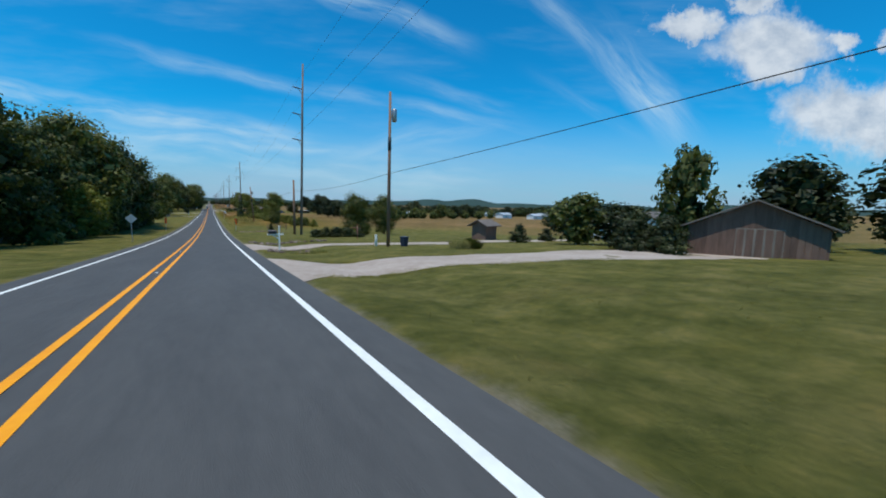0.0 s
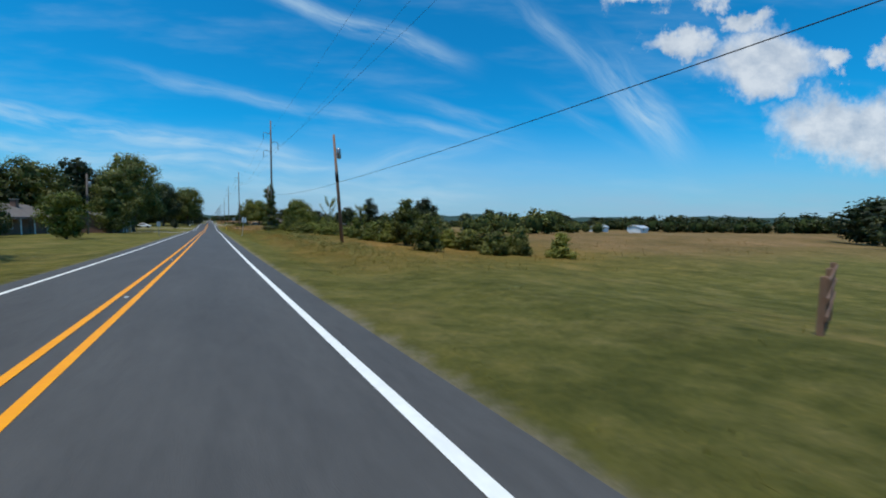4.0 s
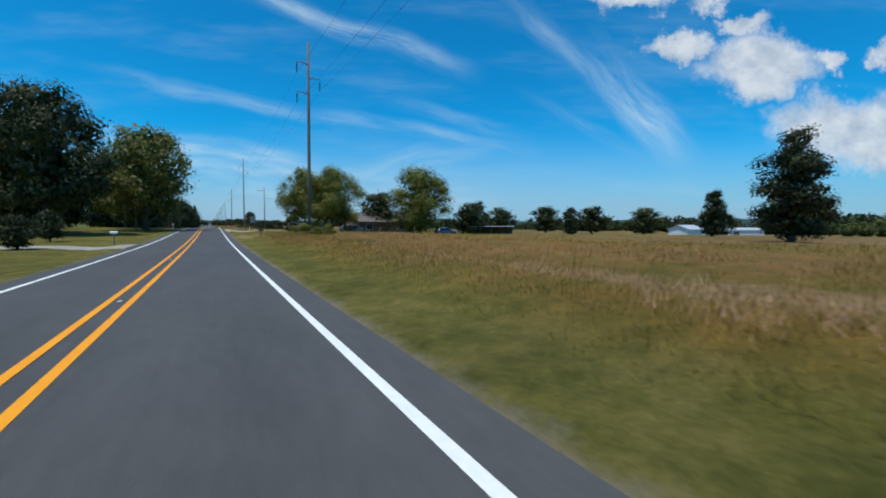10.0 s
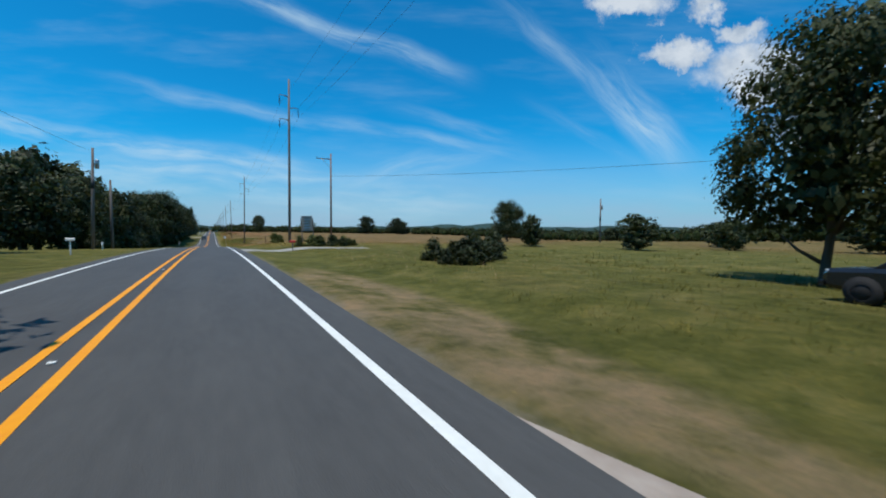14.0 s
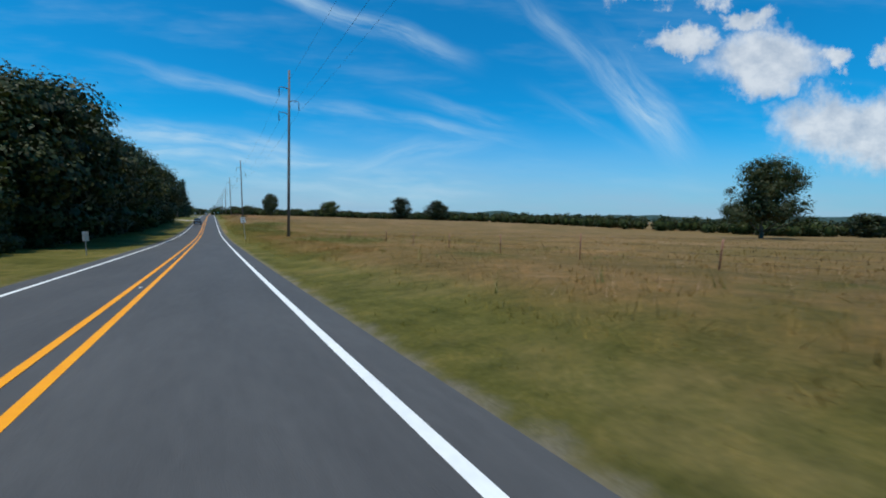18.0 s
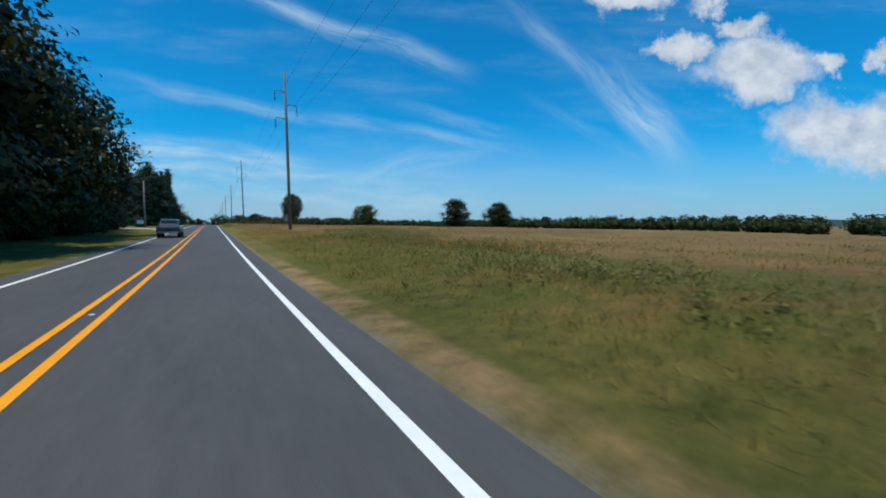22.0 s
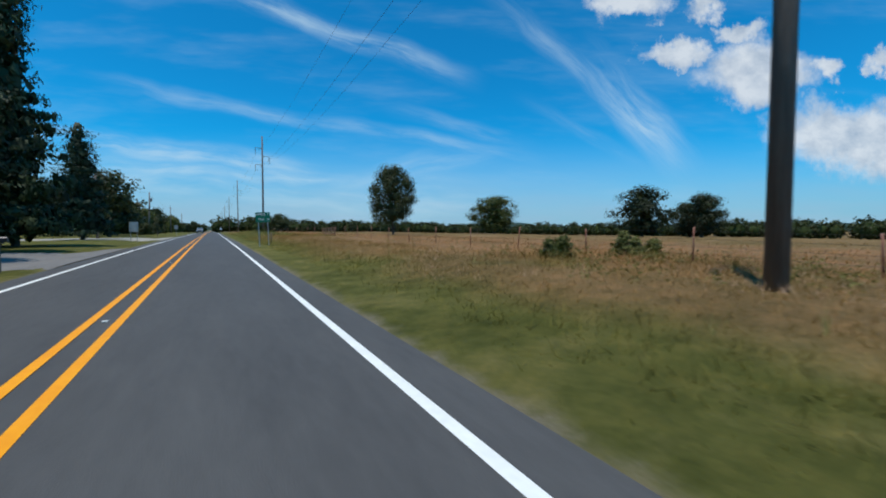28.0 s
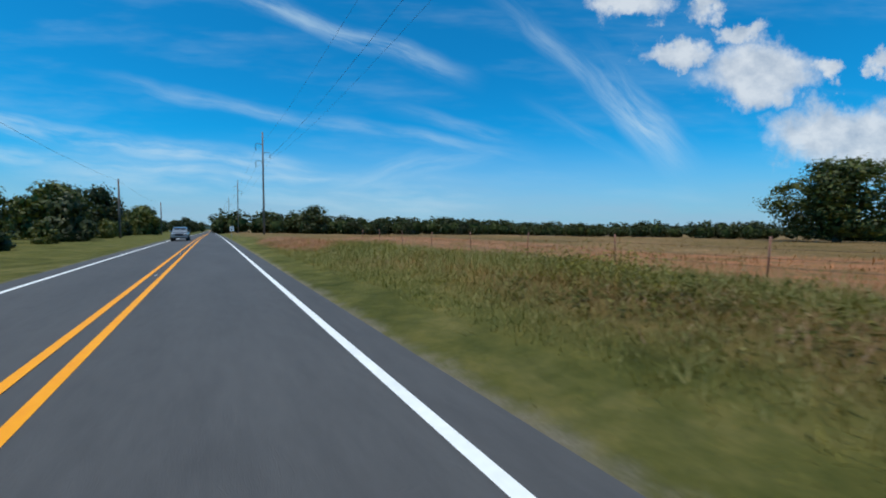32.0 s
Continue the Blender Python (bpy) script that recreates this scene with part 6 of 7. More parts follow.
def creek():
    """A shallow washed-out creek bed of bare red-brown earth, winding from the road to the trees."""
    line = ((5.4, 74.6, 0.5), (6.3, 75.2, 0.8), (7.3, 75.5, 0.7), (8.6, 76.2, 0.5), (9.8, 76.1, 0.7), (11.2, 76.3, 0.6), (13.0, 77.2, 0.4), (15.5, 78.0, 0.25))
    rng = random.Random(77)
    pts = []
    for (x0, y0, w0), (x1, y1, w1) in zip(line, line[1:]):
        for k in range(6):
            f = k / 6
            pts.append((x0 + (x1 - x0) * f, y0 + (y1 - y0) * f, (w0 + (w1 - w0) * f) * rng.uniform(0.35, 1.0)))
    rows = 7
    verts, faces = [], []
    for i, (x, y, w) in enumerate(pts):
        for k in range(rows):
            q = -1 + 2 * k / (rows - 1)
            px, py = x - 0.25 * q * w, y + q * w * rng.uniform(0.9, 1.1)
            verts.append((px, py, ground_z(px, py) + (0.012 if abs(q) == 1 else 0.02 + 0.05 * rng.random())))
        if i:
            o = (i - 1) * rows
            faces += [(o + k, o + rows + k, o + rows + k + 1, o + k + 1) for k in range(rows - 1)]
    tagged(new("creek_bed", mesh_lists("creek_bed", verts, faces, M["creek_earth"], smooth=True)), "washed-out creek bed of red-brown earth", "ground", kind="structure")


creek()
stones("stone_heap", "flat brown stones in the washed-out creek bed", 10.2, 76.3, 1.7, 0.6, 56, 6, 0.05, 0.20, True)
stones("stone_heap", "flat brown stones in the washed-out creek bed", 7.0, 75.3, 1.4, 0.6, 44, 7, 0.05, 0.19, True)
tufts("creek_grass", "uncut grass hanging over the creek banks", 2600, 5.0, 16.0, 73.6, 79.2, 0.08, 0.26, "sward_short", 60, 5, 1.2, 0.010, lambda px, py: (np.abs(py - 74.8 - 0.30 * (px - 5.4)) < 1.5) & (patches(px, py, 1.1, 12) > 0.42))
tufts("ground_cover", "low leafy ground cover in the bed", 1300, 5.7, 8.2, 26.0, 28.2, 0.08, 0.24, "grass_weed", 61, 6, 1.0, 0.018)
tufts("ground_cover", "low leafy ground cover in the bed", 800, 8.4, 10.8, 40.0, 42.0, 0.08, 0.24, "grass_weed", 62, 6, 1.0, 0.018)


# clumps of tall ornamental grass
def grass_clump(x, y, rx, ry, h, n, seed, rz=0):
    rng = random.Random(seed)
    verts, faces = [], []
    for _ in range(n):
        a, q = rng.uniform(0, 6.28), math.sqrt(rng.random())
        bx, by = rx * q * math.cos(a), ry * q * math.sin(a)
        out = Vector((math.cos(a), math.sin(a), 0)) * q * 0.35 + Vector((rng.gauss(0, 0.12), rng.gauss(0, 0.12), 0))
        hh = h * rng.uniform(0.7, 1.05) * (1 - 0.45 * q * q)
        s = Vector((-math.sin(a + 1), math.cos(a + 1), 0)) * 0.014
        b = Vector((bx, by, -0.05))
        o = len(verts)
        m1, m2, e = b + out * 0.3 + Vector((0, 0, hh * 0.55)), b + out * 0.8 + Vector((0, 0, hh * 0.9)), b + out * 1.5 + Vector((0, 0, hh))
        verts += [b - s, b + s, m1 + s, m1 - s, m2 + s * 0.6, m2 - s * 0.6, e]
        faces += [(o, o + 1, o + 2, o + 3), (o + 3, o + 2, o + 4, o + 5), (o + 5, o + 4, o + 6)]
    ob = thing("ornamental_grass", "dense dark green clump of ornamental grass", "bush", tilt(x, y, 0, 0, rz), "grass clumps")
    me = mesh_lists("blades", verts, faces, M["grass_weed"], smooth=True)
    me.normals_split_custom_set_from_vertices([Vector((v.x / rx * 0.25, v.y / ry * 0.25, 0.8 + 0.4 * v.z / h)).normalized() for v in verts])
    part("blades", me, ob)


for x, y, h, w in ((13.4, 51.6, 1.2, 2.2), (14.6, 51.2, 1.45, 2.4), (15.9, 50.8, 1.5, 2.4), (17.2, 50.3, 1.4, 2.4), (18.5, 49.8, 1.3, 2.2)):
    plant("bush", x, y, h, w, "leaf_dark", detail=2.0, group="hedge on the lawn", label="low dark green hedge bush on the lawn")
grass_clump(22.5, 62.5, 1.9, 1.2, 1.1, 2600, 2)
grass_clump(18.5, 24.5, 1.0, 1.3, 1.0, 1500, 3)


# ---- fences and gates ----
M["rust"] = material("rusty_gate_steel", [(0.20, 0.075, 0.05), (0.32, 0.14, 0.10), (0.36, 0.27, 0.23)], 3, 0.7, metal=0.3)
M["old_wood"] = material("grey_old_wood", [(0.14, 0.12, 0.10), (0.28, 0.25, 0.21)], 3, 0.9, bump=0.4, stretch=(1, 1, 0.3), spread=0.3)


def farm_gate(x, y, rz, l=4.6, h=1.25):
    ob = thing("farm_gate", "closed rusty red tubular steel farm gate", "gate", tilt(x, y, 0, 0, rz))
    for k in range(6):
        z = 0.25 + (h - 0.3) * k / 5
        part("rail", tube_mesh("rail", [([(0.12, 0, z), (l - 0.12, 0, z)], [0.025, 0.025])], M["rust"], 8), ob)
    for px in (0.1, l * 0.35, l * 0.65, l - 0.1):
        part("upright", tube_mesh("upright", [([(px, -0.03, 0.22), (px, -0.03, h)], [0.025, 0.025])], M["rust"], 8), ob)
    for px in (-0.15, l + 0.15):
        part("gate_post", tube_mesh("gate_post", [([(px, 0, -0.3), (px, 0, 1.55), (px, 0, 1.6)], [0.12, 0.11, 0.08])], M["old_wood"], 10), ob, "weathered wooden gate post")
    for z in (0.5, 1.0):
        part("hinge", box_mesh("hinge", (-0.05, -0.03, z), (0.12, 0.03, z + 0.05), M["metal"]), ob)


farm_gate(14.5, 293.5, 104, 4.1)


def wire_fence(pts, spacing, h=1.15, label="wire fence with thin rusty posts", mat="rust", wires=4, r=0.028):
    a0 = pts[0]
    ob = thing("wire_fence", label, "fence", Matrix.Translation((a0[0], a0[1], 0)), "field fences")
    me = tube_mesh("fence_post", [([(0, 0, -0.3), (0, 0, h * 0.6), (0, 0, h)], [r, r, r * 0.9])], M[mat], 6)
    tops = []
    rng = random.Random(int(a0[1]))
    for (xa, ya), (xb, yb) in zip(pts, pts[1:]):
        n = max(1, round(math.hypot(xb - xa, yb - ya) / spacing))
        for k in range(n + 1):
            x, y = xa + (xb - xa) * k / n, ya + (yb - ya) * k / n
            part("fence_post", me, ob, m=pose(x - a0[0], y - a0[1], ground_z(x, y), rng.gauss(0, 2.5), rng.gauss(0, 2.5), 0) @ Matrix.Diagonal((1, 1, rng.uniform(0.9, 1.12), 1)))
            tops.append((x - a0[0], y - a0[1], ground_z(x, y)))
    for w in range(wires):
        z = h * (0.25 + 0.7 * w / max(1, wires - 1))
        part("strand", tube_mesh("strand", [([(x, y, g + z) for x, y, g in tops], [0.004] * len(tops))], M["wire"], 4), ob)


wire_fence([(16.5, 560), (16.0, 682.5)], 4.6)
wire_fence([(17, 388), (16.5, 470)], 6)
wire_fence([(16, 689.6), (15.5, 760)], 5)
wire_fence([(15.0, 292.8), (34, 289)], 3, label="wire fence with weathered wooden posts", mat="old_wood", r=0.06)


def rail_fence(x, y, rz, l, n, rails=3, h=1.1, label="low dark wooden rail fence in the field"):
    ob = thing("rail_fence", label, "fence", tilt(x, y, 0, 0, rz))
    for k in range(n):
        px = l * k / (n - 1)
        part("fence_post", box_mesh("fence_post", (px - 0.06, -0.06, -0.4), (px + 0.06, 0.06, h + 0.1), M["old_wood"] if h < 1 else M["pole_brown"], 0.012), ob)
    for k in range(rails):
        z = 0.3 + (h - 0.35) * k / (rails - 1)
        part("rail", box_mesh("rail", (-0.1, -0.09, z), (l + 0.1, -0.062, z + 0.11), M["old_wood"] if h < 1 else M["pole_brown"], 0.006), ob)


rail_fence(16, 683, 90, 6, 5)
rail_fence(12.2, 92.6, 12, 4.2, 3)
rail_fence(33, 298, 20, 6, 4)


def cross_post(x, y, h):
    ob = thing("clothesline_post", "rusty T-shaped clothesline post on the lawn", "post", tilt(x, y, 0, 0, -50))
    part("post", tube_mesh("post", [([(0, 0, -0.3), (0, 0, h)], [0.045, 0.045])], M["rust"], 8), ob)
    part("arm", tube_mesh("arm", [([(-1.0, 0, h * 0.8), (0.4, 0, h * 0.8 - 0.02)], [0.03, 0.03])], M["rust"], 8), ob)
    for px in (-0.95, 0.35):
        part("hook", tube_mesh("hook", [([(px, 0, h * 0.8 + 0.02), (px, 0, h * 0.8 + 0.08)], [0.012, 0.012])], M["metal"], 6), ob)


cross_post(16.3, 43.7, 1.75)


# ---- buildings ----
M["brick"] = material("red_brown_brick", [(0.14, 0.075, 0.055), (0.24, 0.14, 0.105)], 1.2, 0.9, bump=0.3, bump_scale=18)
M["barn_wood"] = material("brown_barn_boards", [(0.10, 0.06, 0.045), (0.20, 0.125, 0.095)], 1.5, 0.9, bump=0.4, stretch=(3, 3, 0.4), spread=0.3)
M["roof_grey"] = material("brown_grey_shingles", [(0.10, 0.085, 0.075), (0.19, 0.165, 0.145)], 1.5, 0.9, bump=0.5, bump_scale=9, spread=0.2)
M["roof_tin"] = material("pale_tin_roof", [(0.50, 0.51, 0.52), (0.68, 0.69, 0.70)], 0.8, 0.4, metal=0.3)
M["white_wall"] = material("white_siding", [(0.66, 0.66, 0.65), (0.80, 0.80, 0.78)], 1.0, 0.7, bump=0.2)
M["window_glass"] = material("dark_window_glass", [(0.02, 0.025, 0.03)], 1, 0.08, specular=0.8)


def gable_roof(w, d, z, rise, over, t=0.12):
    """A pitched roof with its ridge along x: two slopes of real thickness."""
    out = []
    for s in (-1, 1):
        y0, y1 = s * (d / 2 + over), 0.0
        z0, z1 = z - rise * over / (d / 2), z + rise
        verts = [(-w / 2 - over, y0, z0), (w / 2 + over, y0, z0), (w / 2 + over, y1, z1), (-w / 2 - over, y1, z1)]
        verts += [(a, b, c + t) for a, b, c in verts]
        faces = [(0, 3, 2, 1), (4, 5, 6, 7), (0, 1, 5, 4), (2, 3, 7, 6), (1, 2, 6, 5), (3, 0, 4, 7)]
        out.append((verts, faces))
    return out


def shell(w, d, h, rise, mat, cut=()):
    """Four walls 0.2 m thick with gables; ridge along x."""
    bm = bmesh.new()
    t = 0.2
    add_box(bm, (-w / 2, -d / 2, -0.6), (w / 2, -d / 2 + t, h))
    add_box(bm, (-w / 2, d / 2 - t, -0.6), (w / 2, d / 2, h))
    for s in (-1, 1):
        x0, x1 = (s * w / 2, s * (w / 2 - t)) if s > 0 else (s * w / 2, s * (w / 2 - t))
        prof = [(-d / 2 + t, -0.6), (d / 2 - t, -0.6), (d / 2 - t, h), (0, h + rise * (1 - 0.0)), (-d / 2 + t, h)]
        a = [bm.verts.new((x0, py, pz)) for py, pz in prof]
        b = [bm.verts.new((x1, py, pz)) for py, pz in prof]
        bm.faces.new(a)
        bm.faces.new(b[::-1])
        for k in range(5):
            j = (k + 1) % 5
            bm.faces.new((a[j], a[k], b[k], b[j]))
    bmesh.ops.recalc_face_normals(bm, faces=bm.faces)
    return mesh_from("wall_shell", bm, M[mat])


def house(name, label, x, y, rz, w, d, h, rise, wall, roof, windows=(), doors=(), chimney=None, porch=False, category="house", lift=0.1):
    """windows and doors: (side, along, low, width, height); sides front (-y), back (+y), left (-x), right (+x)."""
    ob = thing(name, label, category, pose(x, y, ground_z(x, y) + lift, 0, 0, rz))
    part("wall_shell", shell(w, d, h, rise, wall), ob)
    for v, f in gable_roof(w, d, h + 0.02, rise, 0.45):
        part("roof_slope", mesh_lists("roof_slope", v, f, M[roof]), ob)
    turn = {"front": 0, "right": 90, "back": 180, "left": 270}
    for side, along, low, ww, hh in windows:
        m = pose(0, 0, 0, 0, 0, turn[side]) @ pose(along, -(d / 2 if side in ("front", "back") else w / 2), low)
        win = part("window", box_mesh("window", (-ww / 2, -0.03, 0), (ww / 2, 0.01, hh), M["window_glass"]), ob, "dark glazed window", m)
        for a, b in (((-ww / 2 - 0.07, -0.06, -0.07), (ww / 2 + 0.07, -0.031, 0)), ((-ww / 2 - 0.07, -0.06, hh), (ww / 2 + 0.07, -0.031, hh + 0.07)), ((-ww / 2 - 0.07, -0.06, 0), (-ww / 2, -0.031, hh)), ((ww / 2, -0.06, 0), (ww / 2 + 0.07, -0.031, hh)), ((-0.025, -0.055, 0), (0.025, -0.031, hh))):
            part("frame", box_mesh("frame", a, b, M["post_white"]), win)
    for side, along, low, ww, hh in doors:
        m = pose(0, 0, 0, 0, 0, turn[side]) @ pose(along, -(d / 2 if side in ("front", "back") else w / 2), low)
        dr = part("door", box_mesh("door", (-ww / 2, -0.05, 0), (ww / 2, 0.02, hh), M["old_wood"], 0.01), ob, "", m)
        for k in range(max(1, int(ww / 0.5))):
            px = -ww / 2 + ww * (k + 0.5) / max(1, int(ww / 0.5))
            part("board", box_mesh("board", (px - 0.2, -0.07, 0.05), (px + 0.2, -0.051, hh - 0.05), M["barn_wood"], 0.006), dr)
    if chimney:
        cx, cy, ch = chimney
        part("chimney", box_mesh("chimney", (cx - 0.4, cy - 0.35, h * 0.6), (cx + 0.4, cy + 0.35, h + rise + ch), M["brick"], 0.02), ob)
        part("chimney_cap", box_mesh("chimney_cap", (cx - 0.48, cy - 0.43, h + rise + ch), (cx + 0.48, cy + 0.43, h + rise + ch + 0.12), M["concrete"], 0.02), ob)
    if porch:
        part("porch_roof", mesh_lists("porch_roof", *gable_roof(w * 0.6, 0.1, h - 0.4, 0.0, 1.4, 0.12)[0], M[roof]), ob, m=pose(0, -d / 2 - 0.02, 0))
        for k in range(4):
            px = -w * 0.3 + w * 0.6 * k / 3
            part("porch_post", box_mesh("porch_post", (px - 0.06, -d / 2 - 1.35, -0.4), (px + 0.06, -d / 2 - 1.23, h - 0.4), M["post_white"], 0.01), ob)
    return ob


# brown barn by the first drive; its gable end with the big door looks to the road
barn = house("barn", "old brown wooden barn with grey roof and wide door", 38.0, 13.4, 22, 10, 7.6, 2.15, 1.7, "barn_wood", "roof_grey", doors=(("left", 0.3, 0.0, 2.6, 2.0),), category="barn")
for k in range(21):
    px = -3.65 + 0.35 * k
    if not (-2.0 < px < 1.2):
        part("plank", box_mesh("plank", (-5.035, px, -0.4), (-5.0, px + 0.33, 2.15 + 1.7 * (1 - abs(px + 0.16) / 3.8) - 0.05), M["barn_wood"], 0.005), barn)
house("house", "white house with grey roof behind the trees", 86, 50, 15, 11, 8, 3.0, 2.4, "white_wall", "roof_grey", windows=(("front", -3, 1, 1.2, 1.2), ("front", 2, 1, 1.2, 1.2), ("left", 0, 1, 1.2, 1.2)))
house("shed", "small dark shed on the far lawn", 30.5, 38, 20, 2.4, 2.0, 1.7, 0.5, "barn_wood", "roof_grey", category="shed")
house("house", "brown brick house with low roof and chimney", -27, 176, 80, 16, 9, 2.7, 1.9, "brick", "roof_grey",
      windows=(("front", -5, 0.9, 1.6, 1.2), ("front", 4.5, 0.9, 1.6, 1.2), ("right", 0, 0.9, 1.4, 1.2), ("left", 0, 0.9, 1.4, 1.2)), doors=(("front", 0, 0.0, 1.0, 2.05),), chimney=(3.5, -1.0, 0.8), porch=True)
house("house", "low brown house with porch and grey roof", -19.2, 196, 88, 12, 8.5, 2.6, 1.5, "brick", "roof_grey",
      windows=(("front", -4, 0.9, 1.6, 1.1), ("front", 3.5, 0.9, 1.6, 1.1), ("right", 0, 0.9, 1.3, 1.1)), doors=(("front", 0.3, 0.0, 1.0, 2.05),), porch=True)
house("house", "small dark house under the big trees", -21.5, 218, 88, 11, 7.5, 2.5, 1.6, "brick", "roof_grey", windows=(("front", -3, 0.9, 1.4, 1.1), ("front", 3, 0.9, 1.4, 1.1)), porch=True)
house("house", "pale house with low roof behind big trees", -34, 305, 90, 12, 8, 2.6, 1.6, "white_wall", "roof_tin", windows=(("front", -3, 0.9, 1.4, 1.1), ("front", 3, 0.9, 1.4, 1.1)))
house("house", "brown farmhouse with low roof behind the trees", 36, 312, 12, 15, 8, 2.7, 1.7, "brick", "roof_grey", windows=(("front", -5, 0.9, 1.5, 1.2), ("front", 4, 0.9, 1.5, 1.2), ("left", 0, 0.9, 1.4, 1.2)), doors=(("front", 0, 0, 1.0, 2.05),))
house("barn", "long low white metal barn with pale roof", 243, 325, -24, 34, 10, 3.8, 1.2, "white_wall", "roof_tin", doors=(("front", 0, 0, 3.5, 3.0),), category="barn")
for x, y, w, rz in ((205, 243, 14, 20), (228, 232, 11, 10), (255, 250, 12, 0)):
    house("barn", "distant white farm building with pale roof", x, y, rz, w, 7, 3.0, 1.3, "white_wall", "roof_tin", category="barn", windows=(("front", -2, 1, 1.2, 1.2),))
house("barn", "distant white farm building with pale roof", 300, 300, 0, 22, 9, 3.5, 1.4, "white_wall", "roof_tin", category="barn")
house("house", "distant white house beyond the hay field", 330, 262, -10, 16, 8, 3, 1.5, "white_wall", "roof_tin")
house("house", "small white trailer home past the lawn", 66, 47, 10, 9, 3.4, 2.5, 0.5, "white_wall", "roof_tin", windows=(("front", -2, 1, 1.0, 0.9), ("front", 2, 1, 1.0, 0.9)))
house("house", "distant white house among far trees", 150, 300, 0, 10, 7, 2.8, 1.4, "white_wall", "roof_tin")
house("house", "pale house half hidden by pines", -32, 632, 90, 14, 8, 2.7, 1.6, "white_wall", "roof_grey", windows=(("front", -4, 0.9, 1.4, 1.1), ("front", 3, 0.9, 1.4, 1.1)))
house("house", "low house behind a fence and trees", -32, 715, 90, 14, 8, 2.7, 1.6, "brick", "roof_grey", windows=(("front", -4, 0.9, 1.4, 1.1), ("front", 3, 0.9, 1.4, 1.1)), porch=True)


def open_shed(x, y, rz, w=10, d=5, h=2.3):
    ob = thing("open_shed", "low open pole shed with pale tin roof", "shed", tilt(x, y, 0, 0, rz))
    for k in range(5):
        px = -w / 2 + 0.1 + (w - 0.2) * k / 4
        for py in (-d / 2 + 0.1, d / 2 - 0.1):
            part("post", box_mesh("post", (px - 0.07, py - 0.07, -0.5), (px + 0.07, py + 0.07, h), M["old_wood"], 0.01), ob)
    part("back_wall", box_mesh("back_wall", (-w / 2, d / 2 + 0.0, -0.3), (w / 2, d / 2 + 0.06, h - 0.1), M["barn_wood"]), ob)
    part("roof", box_mesh("roof", (-w / 2 - 0.4, -d / 2 - 0.5, h + 0.002), (w / 2 + 0.4, d / 2 + 0.4, h + 0.12), M["roof_tin"], 0.02), ob)


open_shed(59, 298, -40)


def sign_stand(x, y):
    ob = thing("notice_stand", "white notice board under a small dark roof", "sign", tilt(x, y, 0, 0, 15))
    for px in (-0.9, 0.9):
        part("post", box_mesh("post", (px - 0.07, -0.07, -0.3), (px + 0.07, 0.07, 2.0), M["pole_dark"], 0.01), ob)
    b = part("board", box_mesh("board", (-0.6, -0.04, 0.75), (0.6, 0.04, 1.65), M["sign_white"], 0.01), ob)
    part("bar", box_mesh("bar", (-0.4, -0.05, 1.3), (0.4, -0.042, 1.42), M["sign_back"]), b)
    part("bar", box_mesh("bar", (-0.4, -0.05, 1.0), (0.3, -0.042, 1.12), M["sign_back"]), b)
    part("roof", box_mesh("roof", (-1.25, -0.4, 2.002), (1.25, 0.4, 2.12), M["roof_grey"], 0.02), ob)
    part("base", box_mesh("base", (-0.8, -0.2, -0.2), (0.8, 0.2, 0.35), M["stone"], 0.05), ob)


sign_stand(-12.0, 606.0)
ob = thing("culvert_pipe", "short dark drain pipe end in the verge", "pipe", tilt(-5.6, 577, 0, 0, 0))
part("pipe", tube_mesh("pipe", [([(0, -1.0, 0.1), (0, 1.0, 0.1)], [0.3, 0.3])], M["box_black"], 14), ob)
part("rim", tube_mesh("rim", [([(0, -1.04, 0.1), (0, -0.98, 0.1)], [0.34, 0.34])], M["metal"], 14), ob)


# ---- vehicles ----
M["tyre"] = material("tyre_rubber", [(0.015, 0.015, 0.016), (0.03, 0.03, 0.032)], 6, 0.85)
M["rim"] = material("alloy_rim", [(0.45, 0.46, 0.47)], 6, 0.3, metal=0.9)
M["glass"] = material("tinted_car_glass", [(0.010, 0.012, 0.014)], 1, 0.08, specular=0.35)
M["chrome"] = material("chrome", [(0.62, 0.63, 0.65)], 3, 0.12, metal=1.0)
M["lamp_red"] = material("red_tail_lamp", [(0.35, 0.01, 0.01)], 3, 0.25)
for nm, c in (("silver", (0.24, 0.245, 0.25)), ("white", (0.74, 0.74, 0.74)), ("black", (0.014, 0.015, 0.018)), ("grey", (0.16, 0.17, 0.19)), ("charcoal", (0.070, 0.076, 0.088)), ("blue", (0.05, 0.09, 0.17))):
    M["car_" + nm] = material("car_paint_" + nm, [tuple(v * 0.92 for v in c), c], 2, 0.25, metal=0.4 if nm in ("silver", "grey", "charcoal") else 0.0, coat=0.35)


def loft(sections, mat, name):
    """Rings of (y, half width, [z...]) joined along y; each ring a rounded box section."""
    verts, faces = [], []
    for y, hw, zb, zt in sections:
        r = min(0.12, (zt - zb) * 0.3)
        ring = [(-hw, zb + r), (-hw + r * 0.7, zb), (hw - r * 0.7, zb), (hw, zb + r), (hw, zt - r), (hw - r, zt), (-hw + r, zt), (-hw, zt - r)]
        verts += [(px, y, pz) for px, pz in ring]
    n = len(sections)
    for i in range(n - 1):
        for k in range(8):
            j = (k + 1) % 8
            faces.append((i * 8 + k, i * 8 + j, (i + 1) * 8 + j, (i + 1) * 8 + k))
    faces += [tuple(range(8))[::-1], tuple((n - 1) * 8 + k for k in range(8))]
    return mesh_lists(name, verts, faces, mat)


